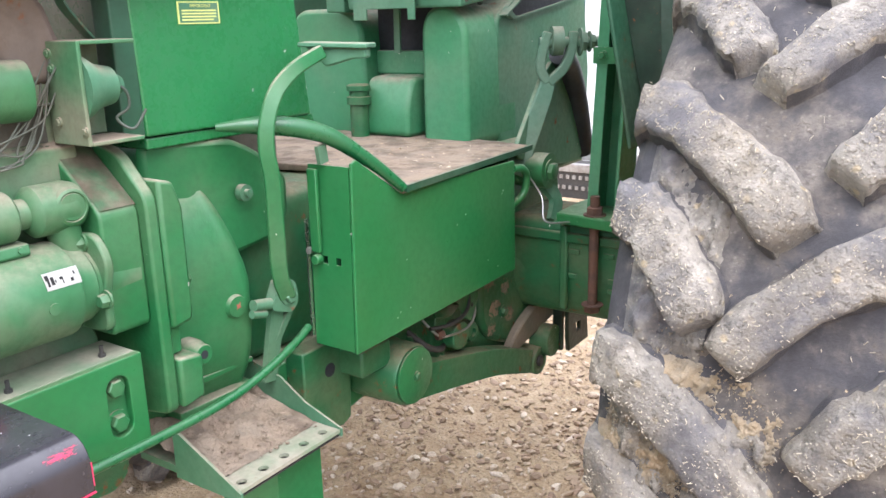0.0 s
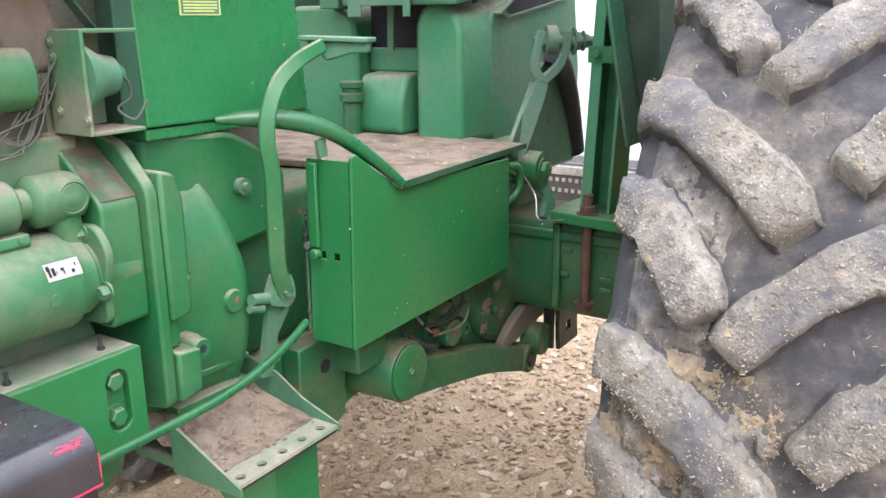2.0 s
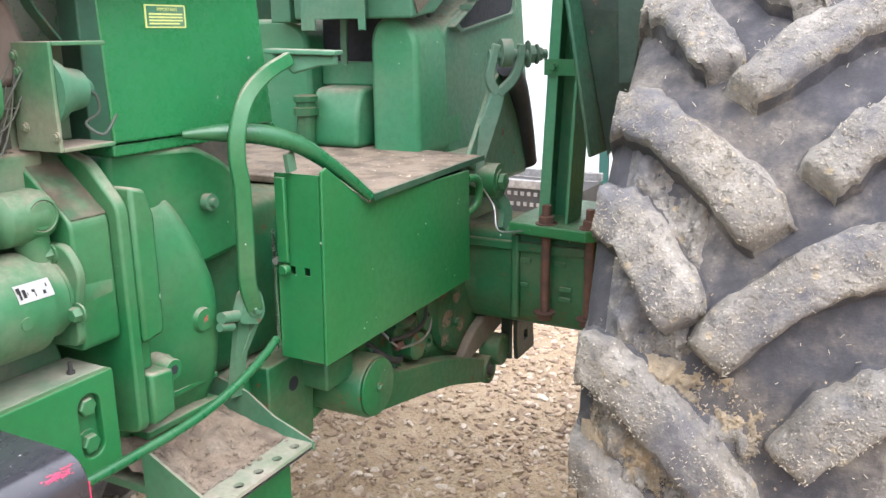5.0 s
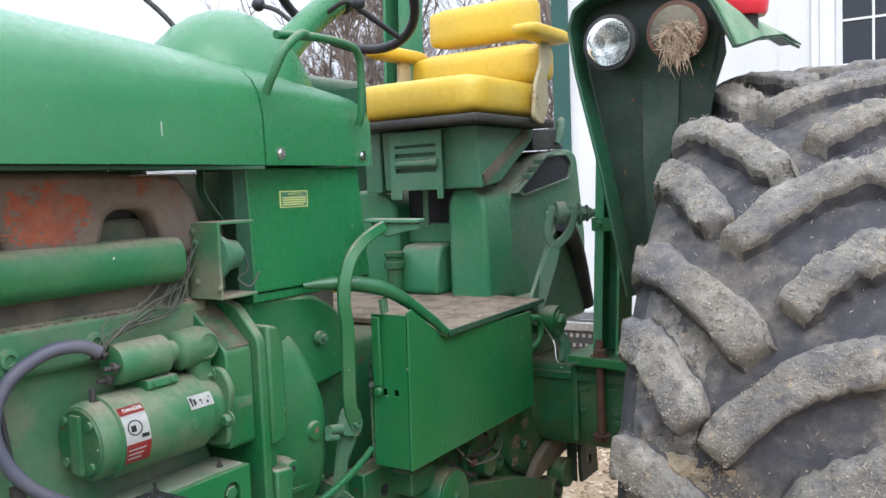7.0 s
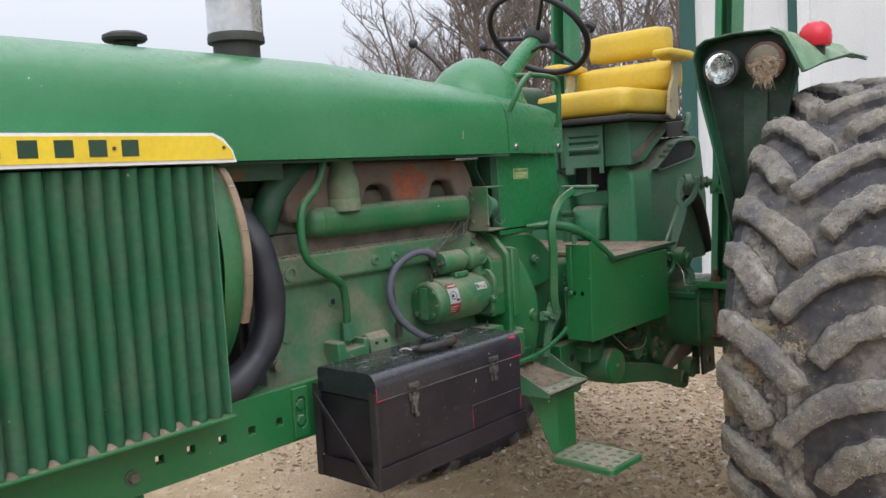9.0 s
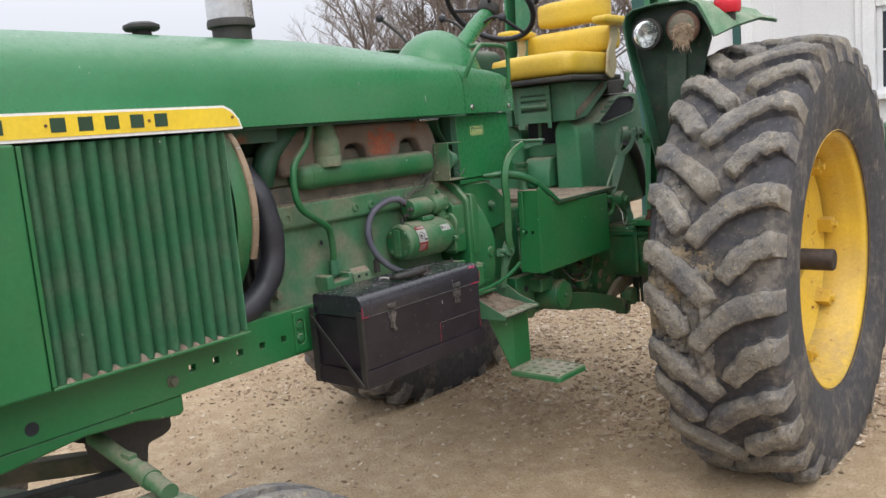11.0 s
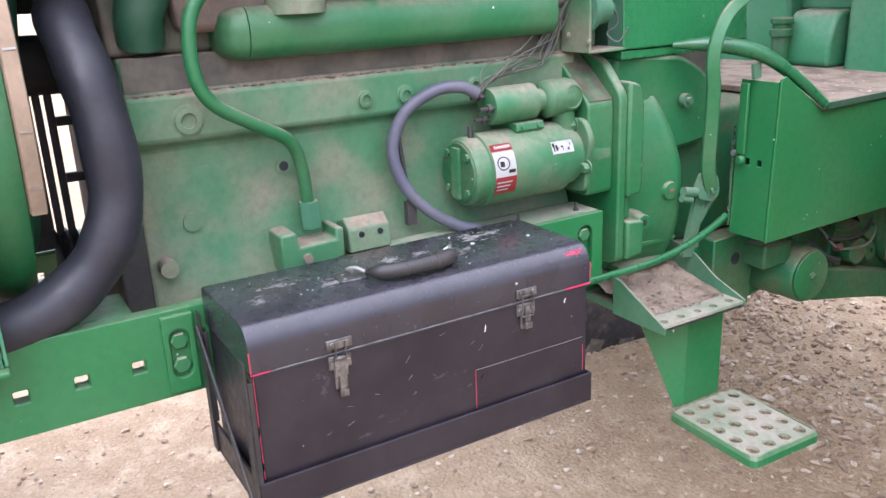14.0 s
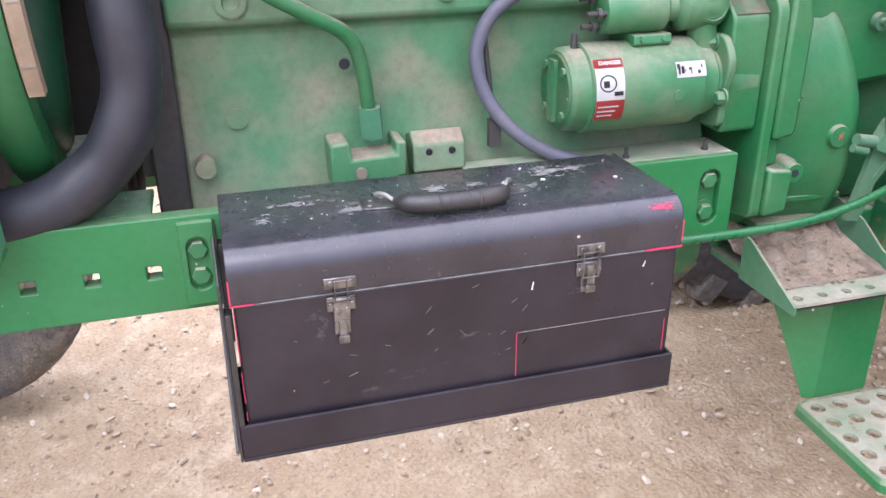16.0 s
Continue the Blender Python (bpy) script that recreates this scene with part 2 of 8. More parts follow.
STRAW = surface("dry_straw", (0.46, 0.35, 0.25), (0.26, 0.19, 0.13), 0.9, patch=60.0, bump=0.3)
CHAFF = surface("bleached_chaff", (0.44, 0.395, 0.31), (0.30, 0.265, 0.21), 0.9, patch=120.0, bump=0.3)
MACHINE = surface("implement_green_paint", (0.012, 0.11, 0.045), (0.02, 0.13, 0.06), 0.5, patch=2.0, bump=0.1, film=0.2)


def plain(name, col, rough, metal=0.0, transmission=0.0, ior=1.45):
    m, nt, b = nodes_of(name)
    b.inputs["Base Color"].default_value = (*col, 1)
    b.inputs["Roughness"].default_value = rough
    b.inputs["Metallic"].default_value = metal
    b.inputs["Transmission Weight"].default_value = transmission
    b.inputs["IOR"].default_value = ior
    return m


GLASS = plain("lamp_glass", (0.92, 0.95, 0.95), 0.12, 0.0, 1.0)
PANE = plain("window_glass", (0.030, 0.035, 0.044), 0.05)
RED_LENS = plain("red_plastic_lens", (0.55, 0.018, 0.035), 0.25)
REFLECTOR = surface("tarnished_lamp_reflector", (0.50, 0.52, 0.51), (0.13, 0.14, 0.145), 0.22, 0.85, patch=34.0, grain=160.0, bump=0.5, depth=0.003, film=0.15, amount=(0.42, 0.60))
# near black for discs and blocks that stand in for shade inside holes
INNER_SHADE = surface("painted_inner_shade", (0.012, 0.014, 0.02), (0.016, 0.018, 0.024), 0.7, bump=0.05)


def earth():
    m, nt, b = nodes_of("gravelly_dirt")
    geo = nt.nodes.new("ShaderNodeNewGeometry")
    pos = geo.outputs["Position"]
    big = noise_node(nt, pos, 0.9, 6, 0.6)
    mid = noise_node(nt, pos, 9.0, 7, 0.7)
    fine = noise_node(nt, pos, 80.0, 6, 0.7)
    col = blend(nt, ramp(nt, big, 0.35, 0.65), (0.390, 0.289, 0.178), (0.314, 0.222, 0.134))
    col = blend(nt, ramp(nt, mid, 0.42, 0.68, 0, 0.8), col, (0.49, 0.385, 0.258))
    col = blend(nt, ramp(nt, fine, 0.45, 0.72, 0, 0.6), col, (0.20, 0.14, 0.09))
    cells = nt.nodes.new("ShaderNodeTexVoronoi")
    cells.inputs["Scale"].default_value = 75.0
    nt.links.new(pos, cells.inputs["Vector"])
    col = blend(nt, ramp(nt, cells.outputs["Distance"], 0.0, 0.5, 0.3, 0.0), col, (0.50, 0.42, 0.33))
    nt.links.new(col, b.inputs["Base Color"])
    b.inputs["Roughness"].default_value = 0.95
    height = calc(nt, "SUBTRACT", calc(nt, "ADD", calc(nt, "MULTIPLY", fine, 0.5), calc(nt, "MULTIPLY", mid, 0.4)), calc(nt, "MULTIPLY", cells.outputs["Distance"], 0.4))
    relief(nt, b, height, 1.0, 0.014)
    return m


def stones():
    m, nt, b = nodes_of("loose_stones")
    geo = nt.nodes.new("ShaderNodeNewGeometry")
    r = nt.nodes.new("ShaderNodeValToRGB")
    e = r.color_ramp.elements
    e[0].color, e[1].color = (0.27, 0.19, 0.135, 1), (0.66, 0.58, 0.475, 1)
    mid_stop = e.new(0.55)
    mid_stop.color = (0.43, 0.322, 0.220, 1)
    pale_stop = e.new(0.85)
    pale_stop.color = (0.53, 0.43, 0.325, 1)
    nt.links.new(geo.outputs["Random Per Island"], r.inputs[0])
    fine = noise_node(nt, geo.outputs["Position"], 150.0, 4)
    col = blend(nt, ramp(nt, fine, 0.3, 0.7, 0, 0.3), r.outputs[0], (0.17, 0.125, 0.09))
    nt.links.new(col, b.inputs["Base Color"])
    b.inputs["Roughness"].default_value = 0.9
    relief(nt, b, fine, 0.5, 0.003)
    return m


def crust(name, rubber, clay, pale, cover, grit, depth):
    """Rubber under a crust of dried mud and chaff; grit is how much of it is crumbs, depth the height of its relief."""
    m, nt, b = nodes_of(name)
    geo = nt.nodes.new("ShaderNodeNewGeometry")
    pos = geo.outputs["Position"]
    big = noise_node(nt, pos, 6.0, 5, 0.6)
    mid = noise_node(nt, pos, 32.0, 7, 0.65)
    fine = noise_node(nt, pos, 210.0, 6, 0.7)
    soil = noise_node(nt, pos, 4.5, 4, 0.6)
    pits = noise_node(nt, pos, 75.0, 5, 0.6)

    def crumbs(scale):
        cells = nt.nodes.new("ShaderNodeTexVoronoi")
        cells.inputs["Scale"].default_value = scale
        nt.links.new(pos, cells.inputs["Vector"])
        pick = nt.nodes.new("ShaderNodeSeparateColor")
        nt.links.new(cells.outputs["Color"], pick.inputs[0])
        return ramp(nt, cells.outputs["Distance"], 0.20, 0.50, 1.0, 0.0), pick

    small, tone = crumbs(190.0)
    large, shade = crumbs(70.0)
    rub = blend(nt, ramp(nt, mid, 0.3, 0.7), rubber, tuple(1.6 * c for c in rubber))
    rub = blend(nt, ramp(nt, big, 0.45, 0.68, 0.0, 0.55), rub, tuple(0.55 * c for c in clay))
    mud = blend(nt, ramp(nt, soil, 0.42, 0.62), clay, tuple(c * k for c, k in zip(clay, (0.92, 0.84, 0.70))))
    mud = blend(nt, ramp(nt, mid, 0.40, 0.62, 0.0, 0.6), mud, tuple(0.68 * c for c in clay))
    mud = blend(nt, ramp(nt, fine, 0.40, 0.66, 0.0, 0.5), mud, tuple(0.5 * c for c in clay))
    mud = blend(nt, ramp(nt, noise_node(nt, pos, 12.0, 6, 0.65), 0.48, 0.66, 0.0, 0.75), mud, tuple(1.28 * c for c in clay))
    # chaff and grit: some crumbs pale, some tan, some dark pits
    mud = blend(nt, calc(nt, "MULTIPLY", small, ramp(nt, tone.outputs[0], 0.74, 0.95, 0.0, grit)), mud, pale)
    mud = blend(nt, calc(nt, "MULTIPLY", large, ramp(nt, shade.outputs[0], 0.82, 0.97, 0.0, grit * 0.8)), mud, tuple(c * k for c, k in zip(pale, (0.95, 0.82, 0.60))))
    mud = blend(nt, calc(nt, "MULTIPLY", ramp(nt, pits, 0.58, 0.68), grit * 0.7), mud, tuple(0.30 * c for c in clay))
    f = ramp(nt, calc(nt, "ADD", calc(nt, "MULTIPLY", big, 0.55), calc(nt, "MULTIPLY", mid, 0.45)), cover - 0.04, cover + 0.13)
    nt.links.new(blend(nt, f, rub, mud), b.inputs["Base Color"])
    b.inputs["Roughness"].default_value = 0.85
    height = calc(nt, "SUBTRACT", calc(nt, "ADD", calc(nt, "MULTIPLY", mid, 0.45), calc(nt, "MULTIPLY", fine, 0.3)), calc(nt, "MULTIPLY", calc(nt, "MULTIPLY", f, ramp(nt, pits, 0.52, 0.68)), 0.35))
    height = calc(nt, "ADD", height, calc(nt, "MULTIPLY", calc(nt, "MULTIPLY", f, small), 0.15 * grit))
    relief(nt, b, height, 1.0, depth)
    return m


MUDDY = crust("mud_caked_tread_rubber", (0.090, 0.087, 0.092), (0.252, 0.232, 0.203), (0.46, 0.42, 0.34), 0.42, 0.75, 0.010)
TYRE = crust("worn_tractor_rubber", (0.040, 0.039, 0.044), (0.152, 0.135, 0.119), (0.32, 0.29, 0.255), 0.51, 0.45, 0.005)
EARTH, STONES = earth(), stones()


# ---- mesh tools ----
def part(name, bm, material, parent=None, label="", smooth=40, bevel=0.0):
    """One bmesh as one mesh object, under a thing or a part."""
    bmesh.ops.recalc_face_normals(bm, faces=bm.faces)
    me = bpy.data.meshes.new(name)
    bm.to_mesh(me)
    bm.free()
    me.materials.append(material)
    if smooth:
        me.polygons.foreach_set("use_smooth", [True] * len(me.polygons))
        me.set_sharp_from_angle(angle=radians(smooth))
    ob = new(name, me)
    ob.parent = parent
    if bevel:
        mod = ob.modifiers.new("edge", "BEVEL")
        mod.width, mod.segments, mod.limit_method, mod.angle_limit = bevel, 2, "ANGLE", radians(40)
        mod.harden_normals = False
    if label:
        ob["label"] = label
    return ob


def thing(name, label, category, at=(0, 0, 0), group="", kind=""):
    ob = new(name)
    ob.location = at
    return tagged(ob, label, category, group, kind)


def block(bm, lo, hi, m=None):
    vs = [bm.verts.new((x, y, z)) for x in (lo[0], hi[0]) for y in (lo[1], hi[1]) for z in (lo[2], hi[2])]
    for f in ((0, 1, 3, 2), (4, 6, 7, 5), (0, 4, 5, 1), (2, 3, 7, 6), (0, 2, 6, 4), (1, 5, 7, 3)):
        bm.faces.new([vs[i] for i in f])
    if m is not None:
        bmesh.ops.transform(bm, matrix=m, verts=vs)
    return bm


def prism(bm, outline, axis, a, b):
    """An outline in the plane across an axis, drawn out from a to b. For x: (y, z); for y: (x, z); for z: (x, y)."""
    def place(p, h):
        return {"x": (h, p[0], p[1]), "y": (p[0], h, p[1]), "z": (p[0], p[1], h)}[axis]
    lo = [bm.verts.new(place(p, a)) for p in outline]
    hi = [bm.verts.new(place(p, b)) for p in outline]
    bm.faces.new(lo)
    bm.faces.new(hi[::-1])
    n = len(lo)
    for i in range(n):
        bm.faces.new((lo[i], hi[i], hi[(i + 1) % n], lo[(i + 1) % n]))
    return bm


def rounded(outline, r, steps=4):
    """An outline with its corners rounded to the radius r."""
    out = []
    n = len(outline)
    for i in range(n):
        p, q, s = (Vector(outline[j % n]) for j in (i - 1, i, i + 1))
        a, b = (p - q), (s - q)
        k = min(r, a.length * 0.45, b.length * 0.45)
        a, b = q + a.normalized() * k, q + b.normalized() * k
        for j in range(steps + 1):
            u = j / steps
            out.append(tuple(a * (1 - u) ** 2 + q * 2 * u * (1 - u) + b * u * u))
    return out


def ring(bm, centre, axis, r, seg, start=0.0):
    d = Vector(axis).normalized()
    side = d.orthogonal().normalized()
    if abs(d.z) < 0.9:
        side = d.cross(Vector((0, 0, 1))).normalized()
    other = d.cross(side)
    return [bm.verts.new(Vector(centre) + (side * math.cos(start + 2 * math.pi * i / seg) + other * math.sin(start + 2 * math.pi * i / seg)) * r) for i in range(seg)]


def skin(bm, rings, ends=True):
    n = len(rings[0])
    for a, b in zip(rings, rings[1:]):
        for i in range(n):
            bm.faces.new((a[i], a[(i + 1) % n], b[(i + 1) % n], b[i]))
    if ends:
        bm.faces.new(rings[0][::-1])
        bm.faces.new(rings[-1])
    return bm


def rod(bm, a, b, r, r2=None, seg=20):
    d = Vector(b) - Vector(a)
    return skin(bm, [ring(bm, a, d, r, seg), ring(bm, b, d, r if r2 is None else r2, seg)])


def turned(bm, origin, axis, profile, seg=32, ends=True):
    """A turned shape: the profile's (radius, height) pairs along the axis."""
    d = Vector(axis).normalized()
    return skin(bm, [ring(bm, Vector(origin) + d * h, d, max(r, 1e-4), seg) for r, h in profile], ends)


def glide(points, steps=6):
    """A smooth line through points."""
    p = [Vector(v) for v in points]
    p = [p[0] * 2 - p[1]] + p + [p[-1] * 2 - p[-2]]
    out = []
    for i in range(1, len(p) - 2):
        a, b, c, d = p[i - 1:i + 3]
        for k in range(steps):
            u = k / steps
            out.append(0.5 * (2 * b + (c - a) * u + (2 * a - 5 * b + 4 * c - d) * u * u + (3 * b - a - 3 * c + d) * u ** 3))
    return out + [p[-2]]


def pipe(bm, points, r, seg=12, steps=6, smooth=True):
    """A tube along points; r is one radius or a function of the way along it."""
    line = glide(points, steps) if smooth else [Vector(p) for p in points]
    rings, n = [], len(line)
    d0 = (line[1] - line[0]).normalized()
    side = d0.orthogonal().normalized()
    for i, p in enumerate(line):
        d = (line[min(i + 1, n - 1)] - line[max(i - 1, 0)]).normalized()
        side = (side - d * side.dot(d)).normalized()
        other = d.cross(side)
        rr = r(i / (n - 1)) if callable(r) else r
        rings.append([bm.verts.new(p + (side * math.cos(2 * math.pi * k / seg) + other * math.sin(2 * math.pi * k / seg)) * rr) for k in range(seg)])
    return skin(bm, rings)


def strip(bm, points, width, thick, across, steps=5, smooth=True):
    """A flat bar along points, its width towards 'across'."""
    line = glide(points, steps) if smooth else [Vector(p) for p in points]
    rings, n = [], len(line)
    for i, p in enumerate(line):
        d = (line[min(i + 1, n - 1)] - line[max(i - 1, 0)]).normalized()
        a = Vector(across)
        a = (a - d * a.dot(d)).normalized()
        c = d.cross(a)
        w = width(i / (n - 1)) if callable(width) else width
        t = thick(i / (n - 1)) if callable(thick) else thick
        rings.append([bm.verts.new(p + a * (w / 2 * i1) + c * (t / 2 * i2)) for i1, i2 in ((-1, -1), (1, -1), (1, 1), (-1, 1))])
    return skin(bm, rings)


def hexbolt(bm, at, axis, r=0.011, h=0.009, washer=True):
    d = Vector(axis).normalized()
    at = Vector(at)
    if washer:
        rod(bm, at, at + d * 0.003, r * 1.35, seg=14)
    skin(bm, [ring(bm, at + d * 0.002, d, r, 6), ring(bm, at + d * (h - 0.002), d, r, 6), ring(bm, at + d * h, d, r * 0.85, 6)])
    return bm


def pierced(bm, us, vs, holes, place, depth):
    """A plate cut along us and vs, without the cells in holes; place maps (u, v) to a point; depth is the vector of its thickness."""
    grid = {(i, j): bm.verts.new(place(u, v)) for i, u in enumerate(us) for j, v in enumerate(vs)}
    faces = [bm.faces.new((grid[i, j], grid[i + 1, j], grid[i + 1, j + 1], grid[i, j + 1]))
             for i in range(len(us) - 1) for j in range(len(vs) - 1) if (i, j) not in holes]
    r = bmesh.ops.extrude_face_region(bm, geom=faces)
    bmesh.ops.translate(bm, vec=depth, verts=[g for g in r["geom"] if isinstance(g, bmesh.types.BMVert)])
    return bm


def punched(bm, nu, nv, size_u, size_v, hole_r, place, depth, skip=(), seg=16):
    """A plate of nu by nv cells, each with a round hole; place maps (u, v) in metres from its corner to a point."""
    su, sv = size_u / nu, size_v / nv
    faces = []
    for i in range(nu):
        for j in range(nv):
            cu, cv = (i + 0.5) * su, (j + 0.5) * sv
            outer, inner = [], []
            for k in range(seg):
                a = 2 * math.pi * k / seg
                c, s = math.cos(a), math.sin(a)
                e = 1 / max(abs(c), abs(s))
                outer.append(bm.verts.new(place(cu + c * e * su / 2, cv + s * e * sv / 2)))
                inner.append(bm.verts.new(place(cu + c * hole_r, cv + s * hole_r)))
            for k in range(seg):
                faces.append(bm.faces.new((outer[k], outer[(k + 1) % seg], inner[(k + 1) % seg], inner[k])))
            if (i, j) in skip:
                faces.append(bm.faces.new(inner))
    bmesh.ops.remove_doubles(bm, verts=bm.verts, dist=1e-5)
    r = bmesh.ops.extrude_face_region(bm, geom=list(bm.faces))
    bmesh.ops.translate(bm, vec=depth, verts=[g for g in r["geom"] if isinstance(g, bmesh.types.BMVert)])
    return bm


def lettering(name, text, size, m, material, parent):
    """Raised letters of the built-in font, lying in m's xy plane, middle at its origin."""
    cu = bpy.data.curves.new(name, "FONT")
    cu.body, cu.size, cu.extrude, cu.align_x, cu.align_y = text, size, 0.0004, "CENTER", "CENTER"
    tmp = new(name, cu)
    me = bpy.data.meshes.new_from_object(tmp.evaluated_get(bpy.context.evaluated_depsgraph_get()))
    bpy.data.objects.remove(tmp)
    me.transform(m)
    me.materials.clear()
    me.materials.append(material)
    ob = new(name, me)
    ob.parent = parent
    return ob


def blotch(name, nu, nv, limit, seed, place, material, parent, label=""):
    """A ragged thin patch: the cells of a grid that noise and distance from its middle leave; place maps (u, v), 0 to 1, to a point."""
    bm = BM()
    grid = {}

    def at(i, j):
        if (i, j) not in grid:
            grid[i, j] = bm.verts.new(place(i / nu, j / nv))
        return grid[i, j]

    for i in range(nu):
        for j in range(nv):
            u, v = (i + 0.5) / nu * 2 - 1, (j + 0.5) / nv * 2 - 1
            w = noise.noise((u * 2.3, v * 2.3, seed)) + 0.7 * noise.noise((u * 7, v * 7, seed)) + 0.5 * noise.noise((u * 17, v * 17, seed))
            if w - 1.1 * (u * u + v * v) > limit:
                bm.faces.new((at(i, j), at(i + 1, j), at(i + 1, j + 1), at(i, j + 1)))
    return part(name, bm, material, parent, label, smooth=0)


BM = bmesh.new


# ---- ground ----
def ground():
    bm = BM()
    xs = [-2500, -600, -150, -50, -20, -10] + [-6 + 0.09 * i for i in range(108)] + [6, 10, 20, 50, 150, 600, 2500]
    ys = [-2500, -600, -150, -50, -20, -8] + [-3 + 0.09 * i for i in range(112)] + [9, 14, 22, 50, 150, 600, 2500]
    grid = []
    for x in xs:
        row = []
        for y in ys:
            near = max(0.0, 1 - max(0, math.hypot(x, y - 2) - 5) / 4)
            h = 0.022 * noise.noise((x * 1.1, y * 1.1, 0)) + 0.012 * noise.noise((x * 4, y * 4, 3)) + 0.006 * noise.noise((x * 11, y * 11, 7))
            row.append(bm.verts.new((x, y, h * near - 0.012)))
        grid.append(row)
    for i in range(len(xs) - 1):
        for j in range(len(ys) - 1):
            bm.faces.new((grid[i][j], grid[i + 1][j], grid[i + 1][j + 1], grid[i][j + 1]))
    return tagged(part("ground", bm, EARTH, None, "brown gravelly dirt yard, dry and trampled", smooth=180), category="ground", kind="structure")


ground()


def gravel():
    rnd = random.Random(5)
    t = (1 + 5 ** 0.5) / 2
    ico = [Vector(v).normalized() for v in ((-1, t, 0), (1, t, 0), (-1, -t, 0), (1, -t, 0), (0, -1, t), (0, 1, t), (0, -1, -t), (0, 1, -t), (t, 0, -1), (t, 0, 1), (-t, 0, -1), (-t, 0, 1))]
    tri = ((0, 11, 5), (0, 5, 1), (0, 1, 7), (0, 7, 10), (0, 10, 11), (1, 5, 9), (5, 11, 4), (11, 10, 2), (10, 7, 6), (7, 1, 8), (3, 9, 4), (3, 4, 2), (3, 2, 6), (3, 6, 8), (3, 8, 9), (4, 9, 5), (2, 4, 11), (6, 2, 10), (8, 6, 7), (9, 8, 1))
    verts, faces = [], []
    for n in range(120000):
        if n < 105000:
            x, y = rnd.uniform(-2.6, 1.3), rnd.uniform(-0.7, 4.6)
        else:
            x, y = rnd.uniform(-5.5, 3), rnd.uniform(-2, 8.5)
        patch = noise.noise((x * 0.9, y * 0.9, 9))
        thick = min(1.0, max(0.0, (y - 1.5 + 0.5 * noise.noise((x * 1.6, y * 1.6, 4))) / 0.9)) if y < 5 else 0.2
        if patch < rnd.uniform(-0.75, 0.35) - 0.25 * thick or rnd.random() > 0.42 + 0.58 * thick:
            continue
        s = 0.0014 + 0.0006 * thick + (0.011 + 0.006 * thick) * rnd.random() ** (8.0 - 3.0 * thick)
        z = 0.022 * noise.noise((x * 1.1, y * 1.1, 0)) + 0.012 * noise.noise((x * 4, y * 4, 3)) - 0.010 + s * 0.15
        q = Euler((rnd.uniform(-0.5, 0.5), rnd.uniform(-0.5, 0.5), rnd.uniform(0, 6.3))).to_matrix()
        k = Vector((rnd.uniform(0.8, 1.7), rnd.uniform(0.6, 1.2), rnd.uniform(0.35, 0.8)))
        o = len(verts)
        for v in ico:
            w = q @ Vector((v.x * k.x, v.y * k.y, v.z * k.z)) * (s * rnd.uniform(0.62, 1.2))
            verts.append((x + w.x, y + w.y, z + w.z))
        faces += [(o + a, o + b, o + c) for a, b, c in tri]
    me = bpy.data.meshes.new("gravel")
    me.from_pydata(verts, [], faces)
    me.materials.append(STONES)
    tagged(new("gravel", me), "loose brown and grey stones scattered over dirt", "gravel", kind="stuff")


gravel()


# ---- white shed behind the tractor ----
WALL_Y = 6.6


